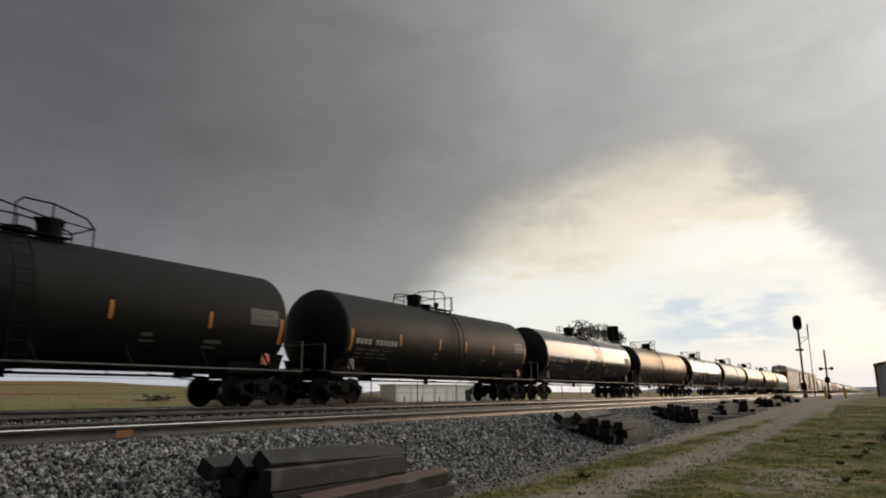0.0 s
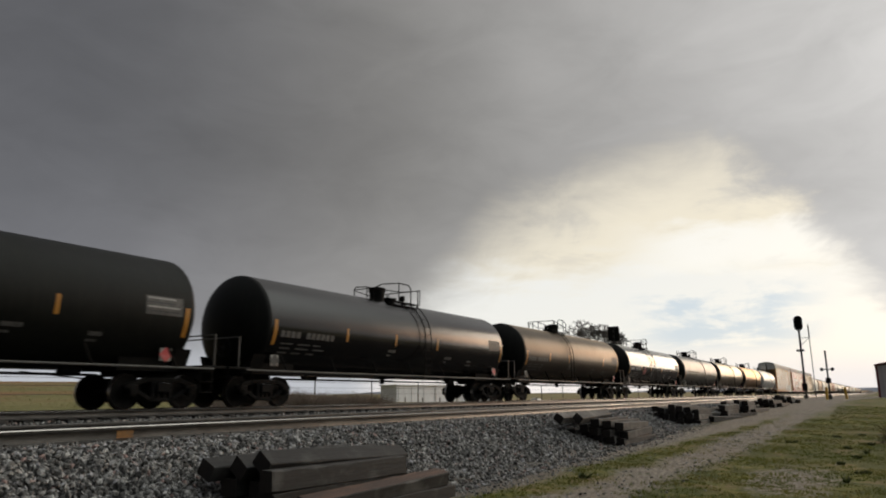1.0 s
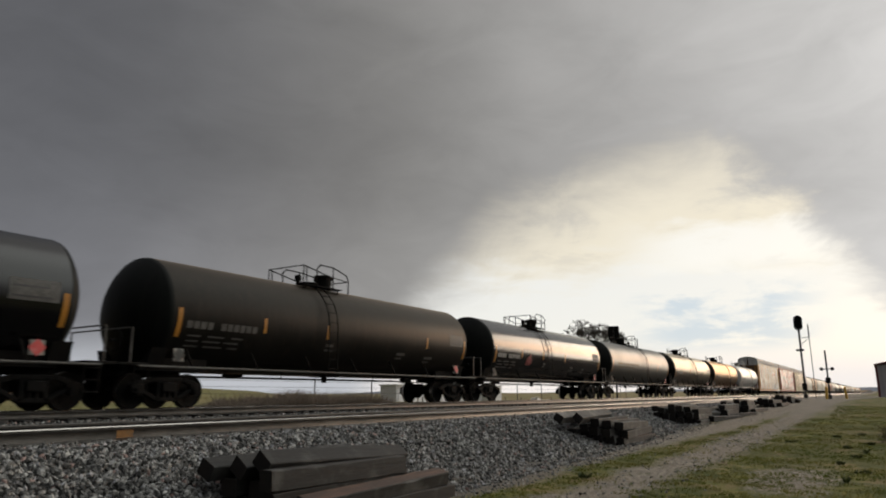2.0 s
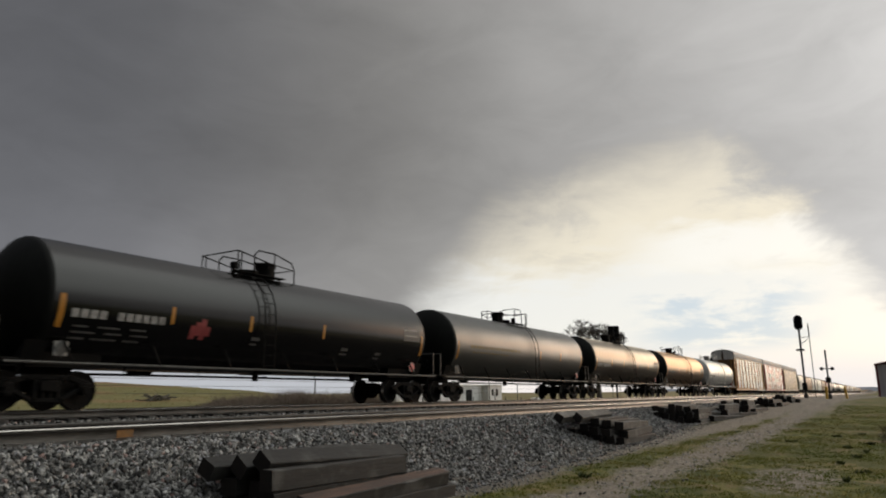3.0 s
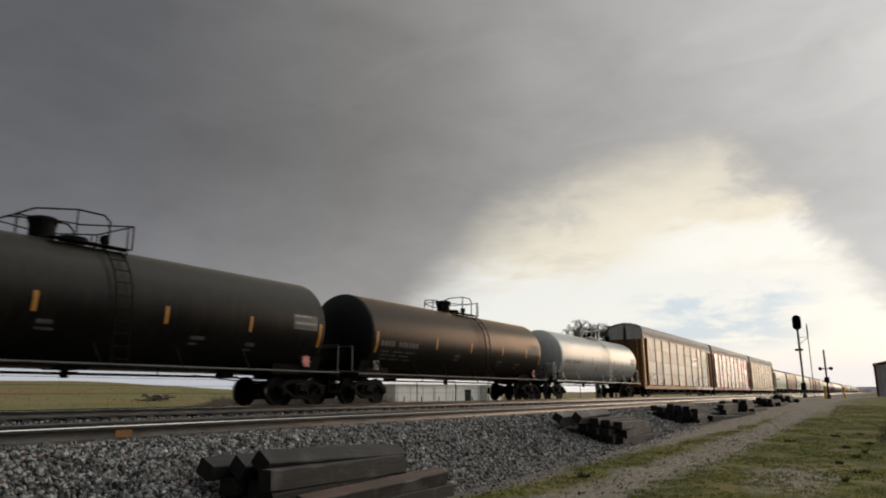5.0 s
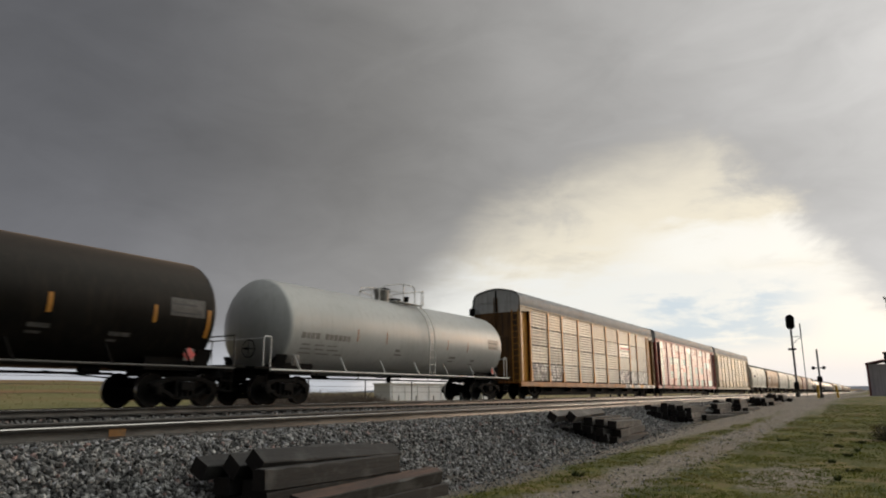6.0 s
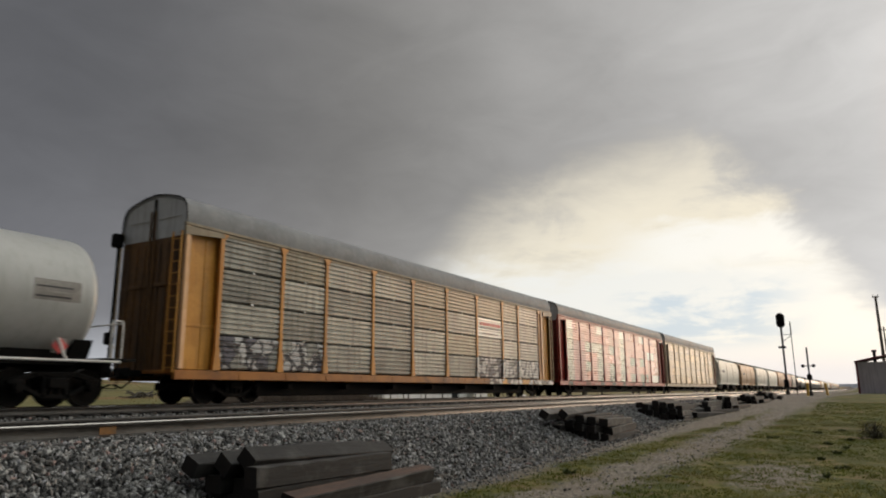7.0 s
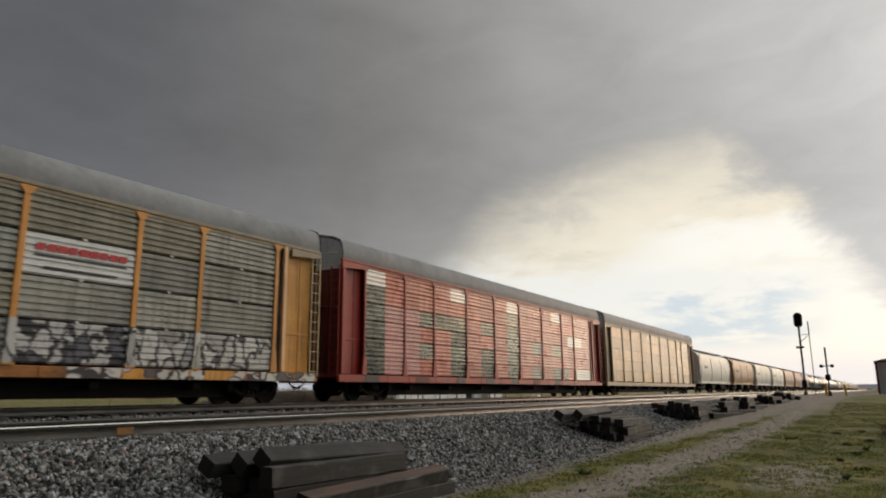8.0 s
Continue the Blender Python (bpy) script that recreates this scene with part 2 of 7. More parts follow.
M = {
    "black": material("black_tank_paint", (0.0036, 0.0044, 0.0036), (0.007, 0.0082, 0.0067), 0.9, 0.52, bump=0.001, bump_scale=6, dirt=(0.014, 0.014, 0.011), dirt_amount=0.4, spec=0.15, streaks=True),
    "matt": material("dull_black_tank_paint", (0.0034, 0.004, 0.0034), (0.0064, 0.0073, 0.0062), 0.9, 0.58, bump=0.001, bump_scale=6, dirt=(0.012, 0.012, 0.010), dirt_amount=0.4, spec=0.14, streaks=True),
    "gloss": material("glossy_black_tank_paint", (0.0015, 0.0015, 0.0016), (0.003, 0.003, 0.003), 0.9, 0.20, bump=0.0003, bump_scale=4, dirt=(0.014, 0.013, 0.011), dirt_amount=0.25, streaks=True, rough_var=0.06),
    "brown": material("weathered_black_tank_paint", (0.004, 0.004, 0.0036), (0.0085, 0.0082, 0.0072), 0.8, 0.36, bump=0.002, bump_scale=6, dirt=(0.024, 0.018, 0.0125), dirt_amount=0.5, spec=0.36, streaks=True),
    "worn": material("worn_black_tank_paint", (0.0045, 0.0045, 0.004), (0.009, 0.0088, 0.0078), 0.8, 0.42, bump=0.002, bump_scale=6, dirt=(0.022, 0.017, 0.0125), dirt_amount=0.5, spec=0.2, streaks=True),
    "dusty": material("dusty_grey_tank_paint", (0.016, 0.019, 0.0165), (0.030, 0.034, 0.030), 0.7, 0.40, bump=0.002, bump_scale=6, dirt=(0.022, 0.020, 0.016), dirt_amount=0.5, spec=0.8, streaks=True),
    "white": material("white_tank_paint", (0.41, 0.415, 0.395), (0.46, 0.465, 0.445), 0.7, 0.36, bump=0.002, bump_scale=6, dirt=(0.29, 0.285, 0.255), dirt_amount=0.4, streaks=True),
    "frame": material("grimy_running_gear", (0.002, 0.0019, 0.0018), (0.004, 0.0037, 0.0034), 5.0, 0.8, bump=0.004, bump_scale=30, dirt=(0.010, 0.0085, 0.007), dirt_amount=0.4, spec=0.15),
    "wheel": material("worn_wheel_steel", (0.004, 0.0036, 0.0032), (0.009, 0.008, 0.007), 6.0, 0.85, 0.0, spec=0.12, bump=0.002, dirt=(0.011, 0.010, 0.009)),
    "tread": material("polished_wheel_tread", (0.4, 0.38, 0.35), (0.55, 0.52, 0.48), 8.0, 0.3, 1.0),
    "pipe": material("dull_grey_pipe_steel", (0.05, 0.048, 0.044), (0.09, 0.086, 0.078), 4.0, 0.55, 0.2, dirt=(0.03, 0.026, 0.022)),
    "grey_steel": material("galvanised_grey_steel", (0.20, 0.19, 0.175), (0.30, 0.285, 0.26), 4.0, 0.5, 0.3, dirt=(0.1, 0.08, 0.06)),
    "white_steel": material("white_painted_steel", (0.62, 0.61, 0.58), (0.72, 0.71, 0.68), 3.0, 0.5, dirt=(0.3, 0.25, 0.2)),
    "orange": material("yellow_orange_reflector", (0.36, 0.15, 0.016), (0.44, 0.195, 0.022), 8.0, 0.4, dirt=(0.3, 0.15, 0.03), dirt_amount=0.4),
    "faded_orange": material("faded_orange_paint", (0.19, 0.085, 0.018), (0.27, 0.125, 0.026), 14.0, 0.6, dirt=(0.08, 0.06, 0.04), dirt_amount=0.8),
    "faded_yellow": material("faded_yellow_stencil", (0.075, 0.058, 0.012), (0.14, 0.105, 0.022), 9.0, 0.6, dirt=(0.03, 0.03, 0.02), dirt_amount=0.8),
    "emblem": material("faded_red_emblem_paint", (0.20, 0.028, 0.03), (0.28, 0.05, 0.05), 6.0, 0.5, dirt=(0.08, 0.03, 0.03), dirt_amount=0.6),
    "rust_mark": material("rusty_orange_reflector", (0.30, 0.12, 0.04), (0.38, 0.16, 0.05), 8.0, 0.5),
    "lettering": material("white_stencil_paint", (0.22, 0.217, 0.205), (0.36, 0.355, 0.34), 9.0, 0.6, dirt=(0.12, 0.11, 0.1), dirt_amount=0.7),
    "dim_lettering": material("dirty_stencil_paint", (0.05, 0.049, 0.046), (0.10, 0.098, 0.092), 9.0, 0.6, dirt=(0.025, 0.025, 0.022), dirt_amount=0.7),
    "red": material("red_placard", (0.50, 0.06, 0.06), (0.60, 0.09, 0.08), 9.0, 0.5, dirt=(0.6, 0.5, 0.5), dirt_amount=0.3),
    "yellow": material("yellow_rack_paint", (0.54, 0.235, 0.032), (0.68, 0.325, 0.055), 1.2, 0.42, bump=0.002, bump_scale=12, dirt=(0.17, 0.08, 0.03), dirt_amount=0.7, streaks=True),
    # real grime, plus the end face's shade put into the base colour
    "yellow_shade_grimy": material("shaded_grimy_yellow_end_paint", (0.095, 0.045, 0.012), (0.17, 0.082, 0.021), 1.0, 0.6, bump=0.002, bump_scale=12, dirt=(0.022, 0.015, 0.010), dirt_amount=0.9, streaks=True),
    "end_grey": material("pale_grey_end_steel", (0.50, 0.51, 0.51), (0.60, 0.61, 0.61), 1.0, 0.5, 0.1, dirt=(0.2, 0.19, 0.17), streaks=True),
    "red_grimy": material("dark_grimy_rust_red_paint", (0.13, 0.022, 0.014), (0.19, 0.034, 0.022), 1.0, 0.6, dirt=(0.05, 0.018, 0.014), dirt_amount=0.7, streaks=True),
    "rail_dull": material("dull_rusty_rail_head", (0.05, 0.045, 0.04), (0.085, 0.076, 0.066), 2.0, 0.45, 0.3, axes=(0.1, 4, 4)),
    "galv": material("galvanised_rack_screen", (0.25, 0.245, 0.215), (0.40, 0.392, 0.345), 1.0, 0.38, 0.35, bump=0.002, bump_scale=20, dirt=(0.12, 0.112, 0.09), dirt_amount=0.85, streaks=True, random_shade=0.28),
    "galv_new": material("new_galvanised_screen", (0.58, 0.58, 0.56), (0.68, 0.68, 0.66), 1.0, 0.38, 0.4, dirt=(0.4, 0.36, 0.3), dirt_amount=0.4, streaks=True),
    "rust_red": material("rust_red_rack_paint", (0.26, 0.022, 0.014), (0.35, 0.036, 0.021), 1.2, 0.45, bump=0.002, bump_scale=12, dirt=(0.13, 0.03, 0.022), dirt_amount=0.6, streaks=True),
    "red_screen": material("red_rack_screen", (0.52, 0.16, 0.105), (0.70, 0.31, 0.23), 1.0, 0.30, 0.0, bump=0.002, bump_scale=20, dirt=(0.24, 0.07, 0.05), dirt_amount=0.6, streaks=True, random_shade=0.2),
    "tan_screen": material("faded_tan_rack_screen", (0.50, 0.315, 0.10), (0.66, 0.455, 0.175), 1.0, 0.34, 0.0, bump=0.002, bump_scale=20, dirt=(0.28, 0.15, 0.06), dirt_amount=0.85, streaks=True, random_shade=0.22),
    "roof": material("rack_roof_steel", (0.20, 0.206, 0.213), (0.285, 0.291, 0.298), 0.6, 0.62, 0.0, spec=0.35, bump=0.002, dirt=(0.12, 0.112, 0.10), dirt_amount=0.6),
    "gap_shade": material("rack_interior_shade", (0.012, 0.011, 0.010), (0.02, 0.018, 0.016), 2.0, 0.9),
    "hop_white": material("white_hopper_paint", (0.60, 0.60, 0.52), (0.68, 0.67, 0.59), 0.8, 0.50, spec=0.25, dirt=(0.40, 0.34, 0.25), dirt_amount=0.4, streaks=True, random_shade=0.1),
    "tan_frame": material("tan_rack_paint", (0.38, 0.29, 0.18), (0.46, 0.36, 0.23), 1.2, 0.5, dirt=(0.2, 0.11, 0.06), dirt_amount=0.6, streaks=True),
    "hop_tan": material("tan_hopper_paint", (0.27, 0.15, 0.062), (0.34, 0.20, 0.088), 0.8, 0.50, spec=0.25, dirt=(0.2, 0.13, 0.08), dirt_amount=0.55, streaks=True),
    "hop_grey": material("grey_hopper_paint", (0.33, 0.32, 0.29), (0.42, 0.40, 0.37), 0.8, 0.50, spec=0.25, dirt=(0.2, 0.15, 0.1), dirt_amount=0.55, streaks=True, random_shade=0.12),
    "hop_brown": material("brown_hopper_paint", (0.22, 0.08, 0.05), (0.29, 0.12, 0.08), 0.8, 0.50, spec=0.25, dirt=(0.12, 0.07, 0.05), dirt_amount=0.55, streaks=True),
    "rail_head": material("polished_rail_head", (0.38, 0.36, 0.335), (0.50, 0.48, 0.45), 2.0, 0.25, 1.0, dirt=(0.28, 0.22, 0.17), dirt_amount=0.4, axes=(0.1, 4, 4)),
    # head sides toned darker to paint in the shade below the rail head
    "rail_head_shade": material("shade_darkened_rail_side", (0.06, 0.056, 0.052), (0.10, 0.094, 0.087), 3.0, 0.34, 0.8),
    "rail": material("rusty_rail_web", (0.075, 0.071, 0.065), (0.13, 0.122, 0.112), 3.0, 0.34, 0.85, bump=0.002, dirt=(0.065, 0.052, 0.043), axes=(0.4, 2, 2)),
    "tie": material("creosoted_tie_wood", (0.0035, 0.0034, 0.0032), (0.017, 0.0165, 0.0155), 4.0, 0.75, bump=0.012, bump_scale=10, dirt=(0.09, 0.088, 0.083), dirt_amount=0.6, axes=(0.25, 2.2, 2.2), random_shade=0.4),
    "tie_grey": material("weathered_grey_tie_wood", (0.022, 0.021, 0.0195), (0.075, 0.072, 0.067), 4.0, 0.8, bump=0.012, bump_scale=10, dirt=(0.17, 0.165, 0.155), dirt_amount=0.6, axes=(0.25, 2.2, 2.2), random_shade=0.45),
    "tie_end": material("dark_tie_end_grain", (0.006, 0.0045, 0.004), (0.015, 0.011, 0.009), 6.0, 0.85, bump=0.006, bump_scale=40, random_shade=0.3),
    "tie_red": material("reddish_weathered_tie", (0.045, 0.028, 0.022), (0.115, 0.065, 0.045), 4.0, 0.8, bump=0.01, bump_scale=24, dirt=(0.06, 0.045, 0.035), axes=(0.25, 2.2, 2.2)),
    "stone": material("grey_ballast_stone", (0.028, 0.0275, 0.026), (0.30, 0.295, 0.28), 9.0, 0.7, bump=0.004, bump_scale=50, dirt=(0.13, 0.115, 0.10), dirt_amount=0.3, random_shade=0.8, island=True),
    "signal_black": material("black_signal_paint", (0.005, 0.005, 0.0055), (0.009, 0.009, 0.0095), 5.0, 0.8, spec=0.2),
    "mast": material("weathered_mast_metal", (0.035, 0.034, 0.034), (0.06, 0.058, 0.056), 4.0, 0.55, 0.3, dirt=(0.06, 0.045, 0.035)),
    "bark": material("grey_brown_bark", (0.075, 0.068, 0.06), (0.125, 0.112, 0.098), 6.0, 0.9, bump=0.01, bump_scale=20),
    "pole_wood": material("weathered_pole_wood", (0.09, 0.07, 0.055), (0.15, 0.12, 0.095), 4.0, 0.85, axes=(3, 3, 0.3)),
    "post_wood": material("fence_post_wood", (0.05, 0.045, 0.04), (0.09, 0.08, 0.07), 6.0, 0.85),
    "shed_wall": material("grey_shed_siding", (0.54, 0.51, 0.54), (0.62, 0.59, 0.62), 1.5, 0.6, dirt=(0.2, 0.19, 0.2), streaks=True),
    "shed_roof": material("shed_roofing", (0.16, 0.15, 0.145), (0.22, 0.20, 0.19), 2.0, 0.65),
    "edge_maroon": material("maroon_edge", (0.17, 0.05, 0.055), (0.22, 0.07, 0.075), 2.0, 0.6),
    "yellow_paint": material("yellow_post_paint", (0.60, 0.36, 0.05), (0.68, 0.42, 0.07), 6.0, 0.5, dirt=(0.2, 0.13, 0.05)),
    "wall_white": material("white_building_siding", (0.74, 0.75, 0.75), (0.80, 0.81, 0.81), 0.5, 0.65, dirt=(0.4, 0.39, 0.37), streaks=True),
    "wall_grey": material("grey_building_siding", (0.74, 0.76, 0.78), (0.80, 0.82, 0.84), 0.4, 0.65, dirt=(0.42, 0.42, 0.42), streaks=True),
    "dark_glass": material("dark_window_glass", (0.02, 0.022, 0.025), (0.03, 0.033, 0.036), 1.0, 0.12),
    "grass": material("spring_grass_blade", (0.066, 0.09, 0.012), (0.145, 0.142, 0.03), 0.6, 0.7, dirt=(0.165, 0.132, 0.062), dirt_amount=0.6, random_shade=0.15, island=True, leafy=0.65),
    "dry_grass": material("dry_field_grass", (0.22, 0.21, 0.085), (0.32, 0.28, 0.13), 0.3, 0.85, dirt=(0.27, 0.16, 0.08), dirt_amount=0.6, random_shade=0.2, island=True, leafy=0.5),
    "brush": material("dry_brush_twig", (0.17, 0.14, 0.112), (0.25, 0.205, 0.165), 2.0, 0.9, random_shade=0.4, island=True, leafy=0.4),
    # haze of distance is put into the hill colour
    "hill": material("haze_blue_hill", (0.20, 0.22, 0.27), (0.25, 0.26, 0.30), 0.004, 1.0),
    "spray_black": material("black_spray_paint", (0.02, 0.02, 0.022), (0.04, 0.04, 0.042), 6.0, 0.5),
    "sign_red": material("red_sign_enamel", (0.42, 0.03, 0.028), (0.50, 0.045, 0.04), 6.0, 0.4),
}


def lettered(name, under, fills, outline, size, width, bare):
    """Fat sprayed letter shapes without meaning: filled cells with dark outlines over the old paint."""
    m = under.copy()
    m.name = name
    tree = Sock.tree = m.node_tree
    bsdf = tree.nodes["Principled BSDF"]
    base = Sock(bsdf.inputs["Base Color"].links[0].from_socket)
    coord = Sock(tree.nodes.new("ShaderNodeTexCoord").outputs["Object"])
    shift = tree.nodes.new("ShaderNodeVectorMath")
    shift.operation = "ADD"
    Sock.link(coord, shift.inputs[0])
    Sock.link(Sock(tree.nodes.new("ShaderNodeObjectInfo").outputs["Random"]) * 23.0, shift.inputs[1])
    place = stretched(Sock(shift.outputs[0]), (1.0 / size[0], 0.0, 1.0 / size[1]), (0, 12, 0))
    wobble = tree.nodes.new("ShaderNodeTexNoise")
    wobble.inputs["Scale"].default_value, wobble.inputs["Detail"].default_value = 1.7, 1.0
    Sock.link(place, wobble.inputs["Vector"])
    bent = tree.nodes.new("ShaderNodeVectorMath")
    bent.operation = "MULTIPLY_ADD"
    Sock.link(Sock(wobble.outputs["Color"]), bent.inputs[0])
    bent.inputs[1].default_value = (1.1, 0.0, 1.1)
    Sock.link(place, bent.inputs[2])
    cells = []
    for feature in ("DISTANCE_TO_EDGE", "F1"):
        v = tree.nodes.new("ShaderNodeTexVoronoi")
        v.feature = feature
        v.inputs["Scale"].default_value = 1.0
        Sock.link(Sock(bent.outputs[0]), v.inputs["Vector"])
        cells.append(v)
    edge = Sock(cells[0].outputs["Distance"])
    apart = tree.nodes.new("ShaderNodeSeparateColor")
    Sock.link(Sock(cells[1].outputs["Color"]), apart.inputs[0])
    pick = Sock(apart.outputs[0])
    rgb = mixed(pick.op("GREATER_THAN", 0.45), fills[0], fills[1])
    rgb = mixed(pick.op("GREATER_THAN", 0.78), rgb, fills[2])
    fade = noisy(stretched(place, (1, 1, 1), (0, 40, 0)), 2.6, 2.0, 0.6, 0.3)
    rgb = mixed(fade.step(0.56, 0.66) * 0.4, rgb, outline)
    rgb = mixed(edge.step(width + 0.03, width), rgb, outline)
    rgb = mixed(Sock(apart.outputs[1]).op("LESS_THAN", bare), rgb, base)
    Sock.link(rgb, bsdf.inputs["Base Color"])
    bsdf.inputs["Metallic"].default_value = 0.0
    return m


def warm_sheen(m, tint, ior, rough):
    """A sheen over the paint: the warm sky's reflection put in as gloss tint, growing towards the edges."""
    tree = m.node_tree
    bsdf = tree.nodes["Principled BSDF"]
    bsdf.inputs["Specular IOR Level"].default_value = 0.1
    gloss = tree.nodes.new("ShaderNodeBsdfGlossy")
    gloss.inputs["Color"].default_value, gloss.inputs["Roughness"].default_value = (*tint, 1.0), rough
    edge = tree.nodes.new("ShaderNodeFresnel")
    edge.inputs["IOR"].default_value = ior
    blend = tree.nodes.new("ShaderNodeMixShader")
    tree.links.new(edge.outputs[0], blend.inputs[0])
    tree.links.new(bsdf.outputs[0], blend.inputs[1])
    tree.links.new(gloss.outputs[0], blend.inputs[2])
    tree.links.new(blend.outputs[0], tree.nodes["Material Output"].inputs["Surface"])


# 'rusty' is plain worn black; tints put the warm sky's reflection into the gloss
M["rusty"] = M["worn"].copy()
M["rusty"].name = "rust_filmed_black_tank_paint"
warm_sheen(M["worn"], (0.68, 0.55, 0.41), 1.14, 0.32)
warm_sheen(M["rusty"], (0.96, 0.66, 0.40), 1.12, 0.30)
warm_sheen(M["brown"], (0.76, 0.68, 0.55), 1.16, 0.30)


def speckle_pink(m):
    """Now and then a pinkish stone among the grey."""
    tree = Sock.tree = m.node_tree
    bsdf = tree.nodes["Principled BSDF"]
    base = Sock(bsdf.inputs["Base Color"].links[0].from_socket)
    pick = Sock(tree.nodes.new("ShaderNodeNewGeometry").outputs["Random Per Island"])
    odd_one = (pick * 17.0).op("FRACT")
    rgb = mixed(odd_one.op("GREATER_THAN", 0.975), base, (0.27, 0.185, 0.165))
    rgb = mixed(odd_one.op("LESS_THAN", 0.06), rgb, (0.30, 0.30, 0.31))
    Sock.link(rgb, bsdf.inputs["Base Color"])


speckle_pink(M["stone"])
M["green_screen"] = material("shiny_bare_metal_screen", (0.065, 0.082, 0.072), (0.15, 0.168, 0.15), 2.2, 0.29, 0.7, dirt=(0.30, 0.28, 0.24), dirt_amount=0.6, random_shade=0.25, axes=(1, 1, 3))
M["galv_brown"] = material("brown_stained_screen", (0.20, 0.178, 0.13), (0.32, 0.29, 0.22), 1.0, 0.36, 0.3, bump=0.002, bump_scale=20, dirt=(0.38, 0.36, 0.29), dirt_amount=0.7, streaks=True, random_shade=0.2)
M["pink_screen"] = material("faded_pink_rack_screen", (0.56, 0.27, 0.25), (0.66, 0.37, 0.34), 1.0, 0.36, 0.0, bump=0.002, bump_scale=20, dirt=(0.26, 0.13, 0.11), dirt_amount=0.6, streaks=True, random_shade=0.12)
M["chord_tan"] = material("grimy_tan_top_rail", (0.24, 0.195, 0.13), (0.33, 0.27, 0.18), 1.2, 0.5, dirt=(0.14, 0.10, 0.06), dirt_amount=0.6, streaks=True)
M["sill_orange"] = material("grimy_orange_sill_paint", (0.30, 0.105, 0.013), (0.40, 0.15, 0.02), 1.6, 0.5, dirt=(0.045, 0.025, 0.012), dirt_amount=0.9)
M["earth"] = material("dark_damp_earth", (0.045, 0.033, 0.024), (0.085, 0.062, 0.045), 6.0, 0.95, bump=0.03, bump_scale=14)
M["leaf_dark"] = material("dark_broad_leaf", (0.04, 0.056, 0.016), (0.085, 0.10, 0.032), 9.0, 0.6, random_shade=0.4, island=True, leafy=0.3)
M["shrub_leaf"] = material("dark_brown_green_shrub_leaf", (0.022, 0.024, 0.009), (0.05, 0.045, 0.018), 9.0, 0.7, random_shade=0.4, island=True, leafy=0.15)
M["spray_dark"] = lettered("dark_graffiti_screen", M["galv"], ((0.50, 0.49, 0.48), (0.13, 0.125, 0.15), (0.56, 0.55, 0.53)), (0.04, 0.037, 0.04), (0.46, 0.6), 0.07, 0.10)
M["spray_light"] = lettered("pale_graffiti_screen", M["galv"], ((0.52, 0.51, 0.48), (0.60, 0.59, 0.56), (0.40, 0.39, 0.37)), (0.05, 0.047, 0.05), (0.62, 1.0), 0.045, 0.10)
M["spray_sill"] = lettered("graffiti_sill", M["yellow"], ((0.52, 0.49, 0.45), (0.60, 0.57, 0.52), (0.10, 0.085, 0.08)), (0.04, 0.033, 0.035), (0.75, 0.5), 0.04, 0.15)
M["post_tan"] = material("weathered_tan_post_paint", (0.56, 0.225, 0.035), (0.65, 0.30, 0.07), 1.0, 0.42, dirt=(0.20, 0.11, 0.05), dirt_amount=0.6, streaks=True, random_shade=0.1)
# pale tone puts the corner post's sunlit look into its colour
M["corner_sunlit"] = material("sunlit_pale_orange_post", (0.76, 0.44, 0.21), (0.84, 0.52, 0.28), 2.0, 0.4, dirt=(0.25, 0.13, 0.05), dirt_amount=0.6, streaks=True)
M["ladder_cream"] = material("cream_ladder_paint", (0.52, 0.40, 0.22), (0.60, 0.48, 0.28), 3.0, 0.5, dirt=(0.25, 0.15, 0.07))


